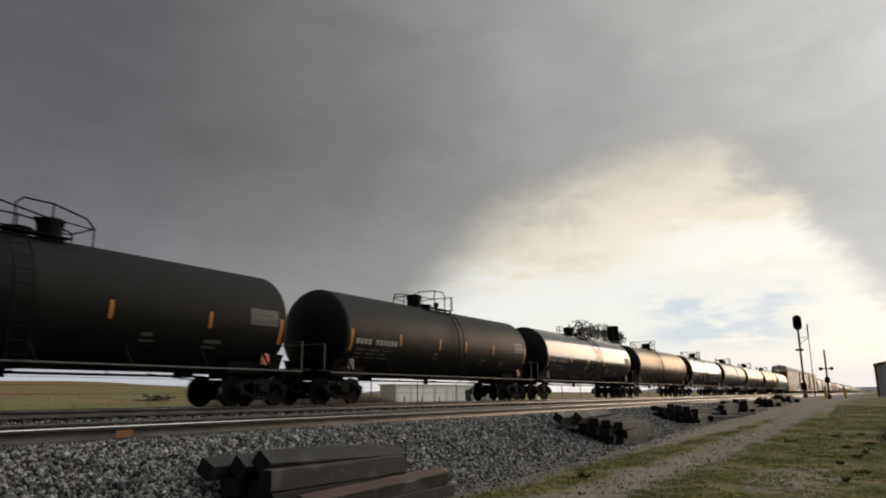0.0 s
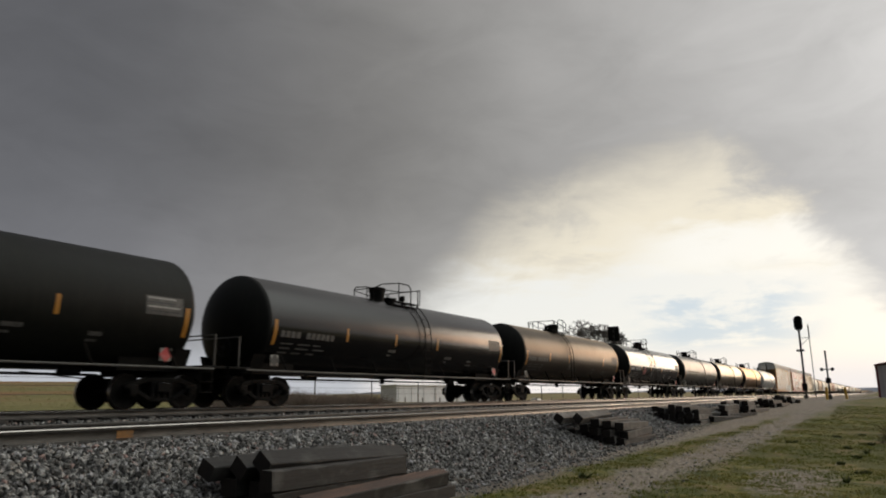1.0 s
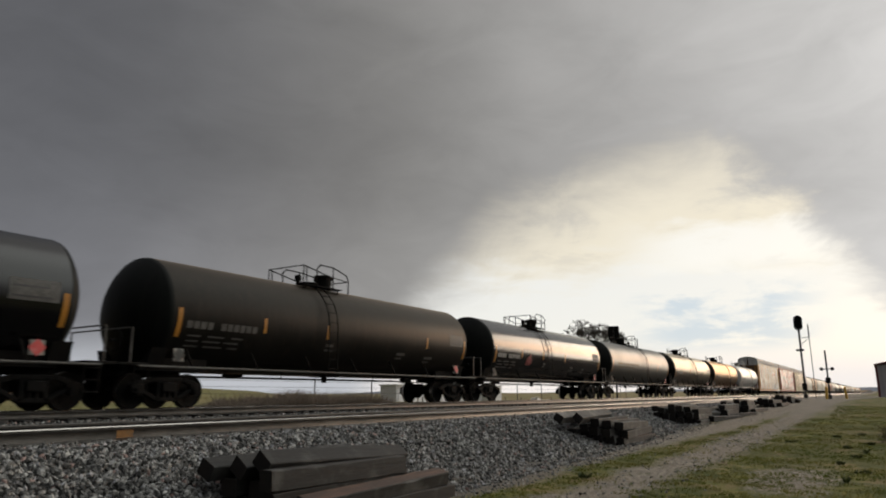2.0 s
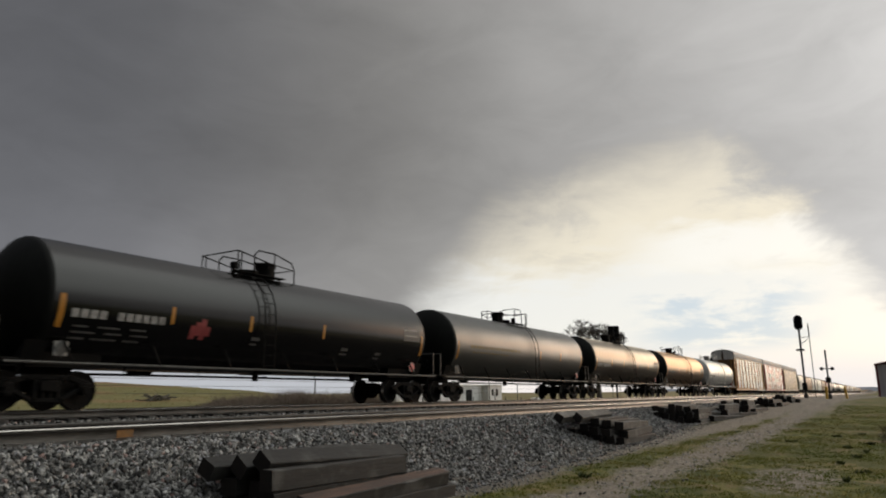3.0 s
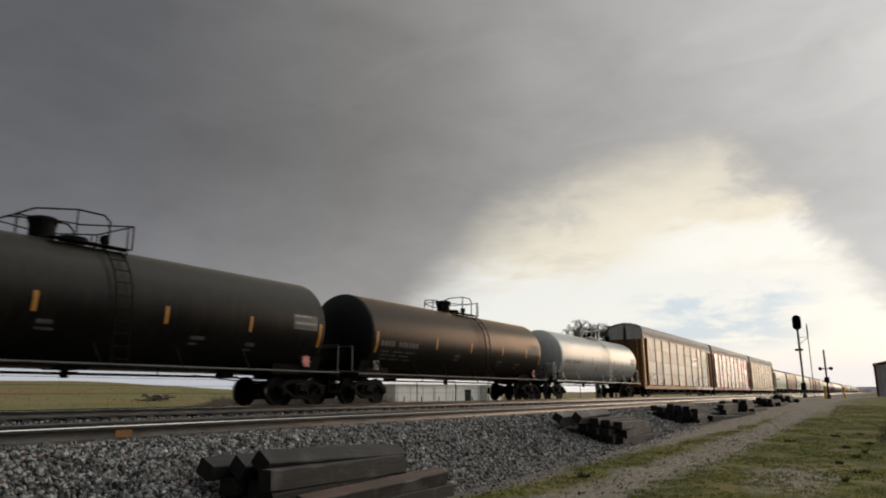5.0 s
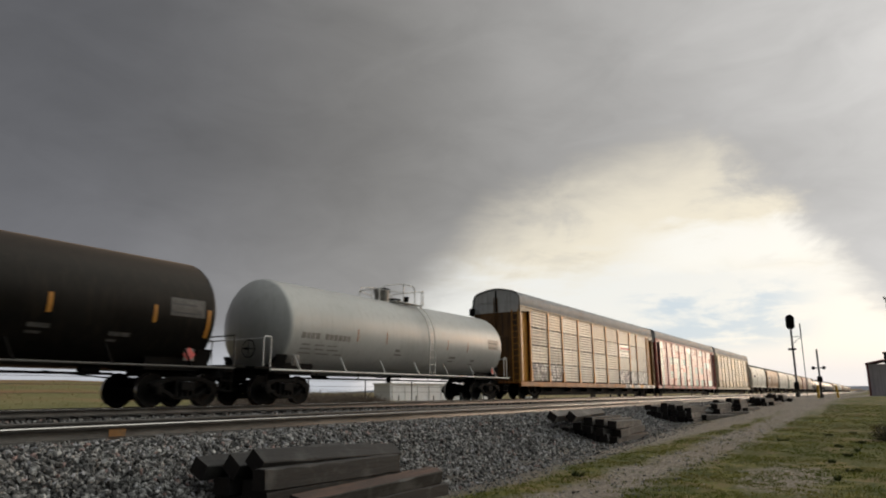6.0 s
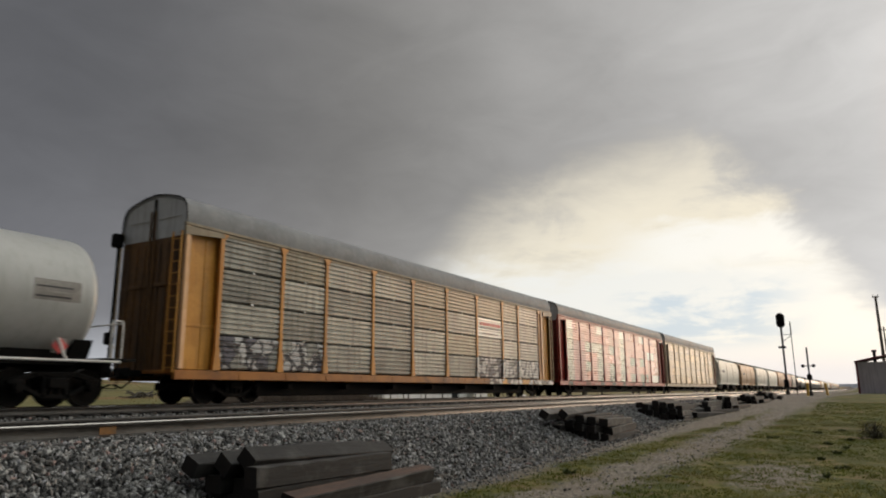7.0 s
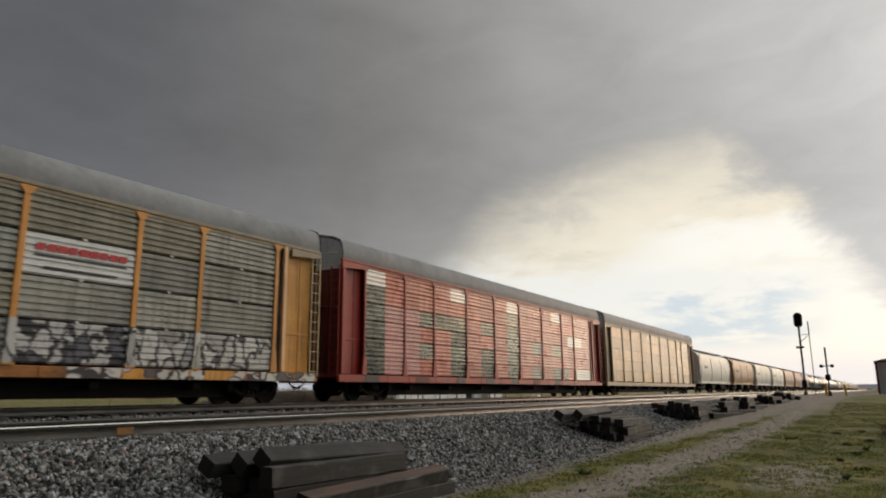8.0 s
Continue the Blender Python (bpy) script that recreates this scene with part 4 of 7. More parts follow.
def add_truck(car, x, spins):
    def bolster(g):
        g.box((0, 0, 0.56), (0.42, 2.3, 0.26), 0.03)
        g.cyl((0, 0, 0.62), (0, 0, 0.80), 0.2, 14)
        for s_ in (-1, 1):
            for k in (-0.09, 0.09):
                g.cyl((k, s_ * 1.0, 0.28), (k, s_ * 1.0, 0.50), 0.065, 10)
            g.box((0, s_ * 0.55, 0.72), (0.3, 0.25, 0.08), 0.01)
    truck = part("truck", shared("bolster", [M["frame"]], bolster), None, car, "grimy cast-steel bogie", pose(x, 0, 0))

    def frame_side(g):
        def beam(p, q, w, d=0.14):
            p, q = Vector((p[0], 0, p[1])), Vector((q[0], 0, q[1]))
            g.box((p + q) / 2, ((q - p).length + w * 0.6, d, w), 0.02, Matrix.Rotation(-math.atan2(q.z - p.z, q.x - p.x), 4, "Y"))
        beam((-0.5, 0.76), (0.5, 0.76), 0.13)
        for s_ in (-1, 1):
            beam((s_ * 0.5, 0.76), (s_ * 1.08, 0.58), 0.13)
            beam((s_ * 0.32, 0.24), (s_ * 0.80, 0.50), 0.11)
            beam((s_ * 0.27, 0.26), (s_ * 0.27, 0.74), 0.12)
            g.box((s_ * 0.89, 0, 0.57), (0.34, 0.19, 0.14), 0.03)
            g.cyl((s_ * 0.89, -0.15, 0.457), (s_ * 0.89, 0.06, 0.457), 0.115, 16)
            g.cyl((s_ * 0.89, -0.175, 0.457), (s_ * 0.89, -0.15, 0.457), 0.07, 12)
        beam((-0.34, 0.24), (0.34, 0.24), 0.11)
    side = shared("side_frame", [M["frame"]], frame_side)
    part("side_frame", side, None, truck, at=pose(0, -1.0, 0))
    part("side_frame", side, None, truck, at=pose(0, 1.0, 0, rz=180))

    def wheels(g):
        g.cyl((0, -1.0, 0), (0, 1.0, 0), 0.075, 12)
        for s_ in (-1, 1):
            prof = [(0.66, 0.485), (0.692, 0.482), (0.70, 0.46), (0.805, 0.455), (0.81, 0.43), (0.795, 0.40), (0.775, 0.36), (0.765, 0.2), (0.80, 0.14), (0.80, 0.08)]
            inner = [(0.70, 0.08), (0.70, 0.14), (0.725, 0.2), (0.715, 0.36), (0.665, 0.41)]
            n = 28
            rows = inner + prof
            k = g.add([(r * math.cos(t), s_ * u, r * math.sin(t)) for u, r in rows for t in (2 * math.pi * i / n for i in range(n))])
            for a in range(len(rows) - 1):
                g.slot = 1 if a == 7 else 0
                for i in range(n):
                    j = (i + 1) % n
                    g.face(k + a * n + i, k + a * n + j, k + (a + 1) * n + j, k + (a + 1) * n + i)
            g.slot = 0
            for i in range(5):   # lightening marks on the plate let the turning show
                t = 2 * math.pi * i / 5
                g.cyl((0.29 * math.cos(t), s_ * 0.76, 0.29 * math.sin(t)), (0.29 * math.cos(t), s_ * 0.785, 0.29 * math.sin(t)), 0.03, 8)
    ws = shared("wheelset", [M["wheel"], M["tread"]], wheels)
    for k in (-0.89, 0.89):
        w = part("wheelset", ws, None, truck, "steel wheels on an axle", pose(k, 0, 0.457))
        if spins:
            WHEELSETS.append((w, k))
    return truck


def add_coupler(car, x, way):
    def coupler(g):
        g.box((0.25, 0, 0.86), (0.9, 0.16, 0.18), 0.03)
        g.box((0.76, 0.03, 0.86), (0.30, 0.30, 0.30), 0.06)
        g.box((0.93, -0.08, 0.86), (0.14, 0.10, 0.26), 0.03)
        g.cyl((0.6, 0.25, 0.70), (0.95, 0.28, 0.45), 0.025, 8)
        g.cyl((0.95, 0.28, 0.45), (1.15, 0.15, 0.55), 0.025, 8)
    part("coupler", shared("coupler", [M["frame"]], coupler), None, car, at=pose(x, 0, 0, rz=0 if way > 0 else 180))


TANK_R, TANK_Z, HEAD = 1.60, 2.60, 0.78


def on_tank(x, z, r=TANK_R + 0.006):
    """A point on the tank's near side."""
    dz = max(-r, min(r, z - TANK_Z))
    return (x, -math.sqrt(max(0.0, r * r - dz * dz)), TANK_Z + dz)


def patch(g, x0, x1, z0, z1, n=4, lift=0.006):
    """A thin plate bent to the tank's near side."""
    r = TANK_R + lift
    rows = [z0 + (z1 - z0) * i / n for i in range(n + 1)]
    k = g.add([on_tank(x, z, rr) for z in rows for rr, x in ((r, x0), (r, x1), (r - 0.012, x1), (r - 0.012, x0))])
    for i in range(n):
        for c in range(4):
            d = (c + 1) % 4
            g.face(k + i * 4 + c, k + i * 4 + d, k + i * 4 + 4 + d, k + i * 4 + 4 + c)
    g.face(k, k + 1, k + 2, k + 3)
    g.face(*(k + n * 4 + c for c in range(4)))


def tank_car(name, label, paint, seed, p=0.0, pale=False, text=1, stripes=True, placard=True, spins=True, x=0.0, logo=False, half=7.6, marks=(3.2, 6.2, 9.3, 12.3), flip=False):
    car = thing(name, label, "tank car", group="tank cars of the train")
    rng = random.Random(seed)
    steel = M["white_steel"] if pale else M["frame"]

    def shell(g):
        g.revolve([(half * k / 8, TANK_R) for k in range(-8, 9)], 64, "X", (0, 0, TANK_Z))
    part("tank", shared("tank_%d" % round(half * 100), [M[paint]], shell, 30), None, car)

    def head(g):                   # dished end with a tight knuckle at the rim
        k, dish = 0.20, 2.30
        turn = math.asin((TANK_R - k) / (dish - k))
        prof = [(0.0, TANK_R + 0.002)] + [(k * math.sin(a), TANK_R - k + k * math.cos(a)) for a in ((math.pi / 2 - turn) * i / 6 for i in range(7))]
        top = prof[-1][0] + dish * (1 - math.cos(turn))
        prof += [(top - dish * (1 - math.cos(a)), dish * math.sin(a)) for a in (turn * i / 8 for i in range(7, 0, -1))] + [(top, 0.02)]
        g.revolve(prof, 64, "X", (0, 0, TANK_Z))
    # dark cars' heads take dull black: the end's shade put into the colour
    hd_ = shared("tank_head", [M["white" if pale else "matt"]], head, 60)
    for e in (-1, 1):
        part("tank_head", hd_, None, car, "" if pale else "dished tank end in a black that stands for shade", at=pose(e * half, 0, 0, rz=0 if e > 0 else 180))

    def skirt(g):                  # saddle and stub sill at one end
        g.box((0, 0, 1.02), (2.9, 0.5, 0.36), 0.02)
        out = [(-1.25, 1.6), (-1.05, 1.1), (-0.3, 0.95), (0.3, 0.95), (1.05, 1.1), (1.25, 1.6), (0.8, 1.25), (0, 1.05), (-0.8, 1.25)]
        g.prism(out, -0.25, 0.25, "X")
        g.box((0.9, 0, 1.14), (0.9, 2.9, 0.07), 0.01)
    sk = shared("stub_sill", [M["frame"]], skirt)
    part("stub_sill", sk, None, car, at=pose(half + 0.1, 0, 0))
    part("stub_sill", sk, None, car, at=pose(-half - 0.1, 0, 0, rz=180))

    def pads(g):
        for s_ in (-1, 1):
            g.prism([(s_ * 1.0, 1.40), (s_ * 0.75, 1.22), (s_ * 0.45, 1.08), (s_ * 0.45, 0.98), (s_ * 0.95, 1.0)], -0.9, 0.9, "X")
    for k in (-half + 0.75, half - 0.75):
        part("tank_saddle", shared("tank_saddle", [M["frame"]], pads), None, car, at=pose(k, 0, 0))

    def side_rail(g):              # grab pipe along the side
        g.tube([(-half - 0.9, 0, 1.16), (half + 0.9, 0, 1.16)], 0.032, 8)
    rail = shared("side_handrail_%d" % round(half * 100), [M["white_steel"] if pale else M["pipe"]], side_rail)

    def bracket(g):
        g.tube([(0, 0.0, 1.16), (-0.10, 0.02, 1.34), (-0.16, 0.16, 1.66)], 0.03, 6)
    br = shared("rail_bracket", [M["white_steel"] if pale else M["frame"]], bracket)
    for s_, turn in ((-1, 0), (1, 180)):
        part("side_handrail", rail, None, car, at=pose(0, s_ * 1.56, -0.08, rz=turn))
        for k in range(-3, 4):
            part("rail_bracket", br, None, car, at=pose(k * 2.35 * -s_, s_ * 1.56, -0.08, rz=turn))

    def end_rail(g):               # grab rails at the end platform
        for y in (-1.38, 1.38):
            if pale:
                g.tube([(0, y, 1.12), (0, y, 2.06), (-0.04, y, 2.12), (-0.26, y, 2.12), (-0.30, y, 2.06), (-0.30, y, 1.12)], 0.024, 6)
            else:
                g.tube([(0, y, 1.12), (0, y, 2.06)], 0.03, 6)
        g.tube([(0, -1.38, 2.06), (0, 1.38, 2.06)], 0.022, 6)
    er = shared("end_railing", [M["white_steel"] if pale else M["pipe"]], end_rail)
    part("end_railing", er, None, car, at=pose(half + 1.05, 0, 0))
    part("end_railing", er, None, car, at=pose(-half - 1.05, 0, 0, rz=180))

    def steps(g):
        for x_ in (-0.2, 0.2):
            g.tube([(x_, 0, 0.42), (x_, 0, 1.15)], 0.02, 6)
        for z in (0.43, 0.72, 1.0):
            g.box((0, 0, z), (0.42, 0.10, 0.025), 0.004)
    sp = shared("step_ladder", [M["frame"]], steps)
    for sx_ in (-1, 1):
        for sy_ in (-1, 1):
            part("step_ladder", sp, None, car, at=pose(sx_ * (half + 0.75), sy_ * 1.44, 0))

    def brake(g):
        g.tube([(0.28 * math.cos(2 * math.pi * i / 20), 0, 0.28 * math.sin(2 * math.pi * i / 20)) for i in range(21)], 0.018, 6)
        for i in range(4):
            g.cyl((0, 0, 0), (0.28 * math.cos(i * math.pi / 2), 0, 0.28 * math.sin(i * math.pi / 2)), 0.014, 6)
        g.cyl((0, -0.02, 0), (0, 0.14, 0), 0.04, 8)
    part("brake_wheel", shared("brake_wheel", [M["frame"]], brake), None, car, at=pose(-half - 1.1, -0.75, 1.75, rz=90))
    for s_ in (-1, 1):
        add_coupler(car, s_ * 8.2, s_)
        add_truck(car, s_ * (half - 0.35), spins)

    def outlet(g):
        g.prism([(-0.55, 1.28), (0.55, 1.28), (0.35, 0.98), (-0.35, 0.98)], -0.4, 0.4)
        g.cyl((0, 0, 0.98), (0, 0, 0.78), 0.10, 12)
        g.cyl((0, -0.55, 0.9), (0, 0.55, 0.9), 0.03, 8)
    part("bottom_outlet", shared("bottom_outlet", [M["frame"]], outlet), None, car)

    def brake_gear(g):
        g.cyl((4.6, -0.3, 0.98), (5.1, -0.3, 0.98), 0.13, 14)
        g.cyl((-4.4, 0.3, 1.05), (-3.7, 0.3, 1.05), 0.13, 14)
        g.tube([(-6.6, -0.42, 0.86), (6.6, -0.42, 0.86)], 0.022, 6)
        g.tube([(-6.0, 0.42, 0.92), (6.0, 0.42, 0.92)], 0.022, 6)
        g.tube([(3.7, -0.3, 0.92), (6.4, -0.1, 0.7)], 0.02, 6)
        for k in (-5.0, -2.6, 2.4, 4.6):
            g.cyl((k, -0.42, 0.86), (k, -0.42, 1.35), 0.02, 6)
    part("brake_gear", shared("brake_gear", [M["frame"]], brake_gear), None, car)

    # top platform, railing, housing and valves; some cars run the other way round
    turn_ = 180 if flip else 0
    side = -1 if flip else 1

    def deck(g):
        for s_ in (-1, 1):
            g.box((0.35, s_ * 0.66, 4.16), (2.1, 0.34, 0.035), 0.006)
            for k in (-0.5, 0.4, 1.3):
                g.cyl((k, s_ * 0.76, 4.15), (k, s_ * 0.78, 3.92), 0.025, 6)
    part("platform", shared("platform", [steel], deck), None, car, at=pose(p, 0, 0, rz=turn_))

    def hoop(g):
        g.tube([(-1.42, 0.34, 4.10), (-1.42, 0.34, 4.60), (-1.1, 0.17, 4.78), (-0.15, 0, 4.93), (0.55, 0, 4.93), (0.72, 0, 4.78), (0.72, 0, 4.15)], 0.024, 6)

    def low_bar(g):
        g.tube([(-0.10, 0, 4.55), (1.40, 0, 4.80), (1.40, 0, 4.15)], 0.022, 6)

    def upright(g):
        g.cyl((0, 0, 4.15), (0, 0, 4.92), 0.022, 6)

    def knee_bar(g):
        g.cyl((-1.42, 0.34, 4.58), (-0.15, 0, 4.56), 0.018, 6)

    def cross_bar(g):
        g.cyl((0, -1, 0), (0, 1, 0), 0.021, 6)
    bars = [M["white_steel"] if pale else M["frame"]]
    base_ = pose(p, 0, 0, rz=turn_)
    for s_ in (-1, 1):
        m = base_ @ pose(0, s_ * 0.85, 0) @ Matrix.Diagonal((1, -s_, 1, 1))
        rl = part("railing", shared("railing", bars, hoop), None, car, at=m)
        part("rail_bar", shared("rail_bar", bars, low_bar), None, rl)
        part("rail_bar", shared("knee_bar", bars, knee_bar), None, rl)
        part("rail_post", shared("rail_post", bars, upright), None, rl, at=pose(-0.15, 0, 0))
        part("rail_post", shared("rail_post", bars, upright), None, rl, at=pose(1.25, 0, -0.14))
    for k, z, w in ((1.40, 4.80, 0.85), (-1.42, 4.60, 0.51)):
        part("rail_bar", shared("cross_bar", bars, cross_bar), None, car, at=base_ @ pose(k, 0, z) @ Matrix.Diagonal((1, w, 1, 1)))

    def housing(g):
        g.cyl((0, 0, 4.10), (0, 0, 4.68), 0.30, 20, 0.32)
        for i in range(6):
            t = i * math.pi / 3
            g.box((0.33 * math.cos(t), 0.33 * math.sin(t), 4.61), (0.06, 0.06, 0.10), 0.01)
    dm = part("dome", shared("dome", [M["grey_steel"] if pale else M["frame"]], housing), None, car, at=pose(p + side * -0.55, 0, 0, rz=turn_))

    def lid(g):
        g.revolve([(4.68, 0.36), (4.71, 0.36), (4.75, 0.30), (4.77, 0.10)], 20, "Z")
        g.box((0.36, 0, 4.71), (0.10, 0.14, 0.07), 0.01)
    part("lid", shared("lid", [M["frame"]], lid), None, dm)

    def manway(g):
        g.cyl((0, 0, 4.15), (0, 0, 4.34), 0.30, 18)
        g.cyl((0, 0, 4.34), (0, 0, 4.38), 0.36, 18)
    part("manway", shared("manway", [M["frame"]], manway), None, car, at=pose(p + side * 0.25, 0, 0))

    def valve(g):
        g.cyl((0, 0, 4.15), (0, 0, 4.36), 0.07, 10)
        g.cyl((0, 0, 4.36), (0, 0, 4.52), 0.12, 12)
        g.box((0, 0, 4.54), (0.1, 0.22, 0.05), 0.01)
    part("valve", shared("valve", [M["frame"]], valve), None, car, at=pose(p + side * 1.0, -0.2, 0))

    def ladder(g):
        for k in (-0.22, 0.22):
            pts = [(k, -TANK_R - 0.14, 1.12), (k, -TANK_R - 0.14, TANK_Z)]
            pts += [(k, -(TANK_R + 0.14) * math.cos(a), TANK_Z + (TANK_R + 0.14) * math.sin(a)) for a in (0.25, 0.5, 0.75, 0.95)]
            g.tube(pts, 0.022, 6)

    def rung(g):
        g.cyl((-0.22, 0, 0), (0.22, 0, 0), 0.014, 6)
    steel = [M["white_steel"] if pale else M["frame"]]
    climb = part("ladder", shared("ladder", steel, ladder), None, car, at=pose(p + side * 0.75, 0, 0))
    for i in range(10):
        a = -0.9 + i * 0.2
        z = TANK_Z + (TANK_R + 0.14) * math.sin(a) if a > 0 else TANK_Z + a * 1.55
        y = -(TANK_R + 0.14) * (math.cos(a) if a > 0 else 1.0)
        part("rung", shared("rung", steel, rung), None, climb, at=pose(0, y, z))

    # reflectors and stencils on the near side, each bar a piece
    if stripes:
        w = 0.03 if pale else 0.055

        def stripe(g):
            patch(g, -w, w, 2.20, 2.66)
        st = shared("reflector_%d" % pale, [M["rust_mark"] if pale else M["orange"]], stripe)
        for k in marks:
            part("reflector", st, None, car, "orange-yellow reflective strip", pose(k - half, 0, 0))

        def tall(g):
            patch(g, -0.07, 0.07, 1.9, 2.68, 6)
        if not pale:
            tl = shared("end_reflector", [M["orange"]], tall)
            for k in (-half + 0.2, half - 0.12):
                part("end_reflector", tl, None, car, "orange-yellow reflective strip", pose(k, 0, 0))
    if text:
        ink = M["grey_steel"] if pale else (M["lettering"] if text == 1 else M["dim_lettering"])
        faint = M["grey_steel"] if pale else M["dim_lettering"]

        def bar(x0, x1, z0, z1, mat, n=1):
            g = Geo()
            patch(g, x0, x1, z0, z1, n)
            part("stencil_bar", g, mat, car)
        xx = -half + 0.45
        for i in range(11):            # reporting mark as plain bars
            if i != 4:
                bar(xx, xx + 0.18, 2.16, 2.36, ink, 2)
            xx += 0.235
        for row in range(3):
            xx = -half + 0.55
            for i in range(3):
                w = rng.uniform(0.35, 0.7)
                bar(xx, xx + w, 1.94 - row * 0.14, 1.985 - row * 0.14, faint)
                xx += w + rng.uniform(0.12, 0.3)
        g = Geo()
        patch(g, half - 1.4, half - 0.28, 2.43, 2.92, 3, 0.005)
        panel = part("data_panel", g, faint, car, "dull grey stencilled data panel")
        for row in range(4):
            g = Geo()
            patch(g, half - 1.35, half - rng.uniform(0.35, 0.6), 2.84 - row * 0.115, 2.885 - row * 0.115, 1, 0.009)
            part("data_line", g, M["spray_black"] if row % 2 else ink, panel)
        for k, z in ((2.6, 1.85), (4.6, 1.78), (-1.6, 1.95)):
            bar(k, k + rng.uniform(0.3, 0.6), z, z + 0.1, faint)
            bar(k, k + rng.uniform(0.2, 0.5), z - 0.14, z - 0.08, faint)
    if paint == "dusty":           # two faded yellow lines of lettering as plain bars
        for u0, z, h_, count in ((1.3, 2.44, 0.13, 16), (1.5, 2.22, 0.06, 12)):
            xx = -half + u0
            for i in range(count):
                w = rng.uniform(0.16, 0.30)
                g = Geo()
                patch(g, xx, xx + w, z, z + h_, 1)
                part("stencil_bar", g, M["faded_yellow"], car, "faded yellow lettering bar")
                xx += w + rng.uniform(0.05, 0.12)
    if logo:
        g = Geo()
        for k in range(4):
            patch(g, 3.82 - half + k * 0.16, 4.0 - half + k * 0.16, 1.86 + (k % 2) * 0.1, 2.22 + (k % 3) * 0.1, 4)
        part("emblem", g, M["emblem"], car, "faded red emblem of slanted shapes")
    if placard:
        def diamond(g):
            g.prism([(0, -0.20), (0.20, 0), (0, 0.20), (-0.20, 0)], -0.008, 0.008)
        def holder(g):
            g.box((0, 0, 0), (0.34, 0.02, 0.34), 0.004)
        hd = shared("placard_holder", [M["grey_steel"]], holder)
        for k, red in ((half - 0.55, True), (-half + 0.4, False)):
            h = part("placard_holder", hd, None, car, at=pose(k, -1.36, 1.42))
            part("placard", shared("placard", [M["red"] if red else M["dim_lettering"]], diamond), None, h, "diamond-shaped hazard placard", pose(0, -0.02, 0))
    return car


RACK_HALF, RACK_TOP = 13.72, 6.13
BAYS = [1.4, 4.0, 6.2, 9.0, 11.8, 14.65, 17.6, 20.5, 22.5, 25.4]   # posts, metres from the end


def rack_profile(grow=0.0):
    """Roof outline across the car, from eave to eave."""
    out = [(-1.48 - grow, 5.08), (-1.46 - grow, 5.40)]
    out += [(-1.42, 5.62 + grow), (-1.30, 5.80 + grow), (-1.05, 5.92 + grow), (-0.5, 6.05 + grow), (0, RACK_TOP - 0.02 + grow)]
    return out + [(-y, z) for y, z in out[-2::-1]]


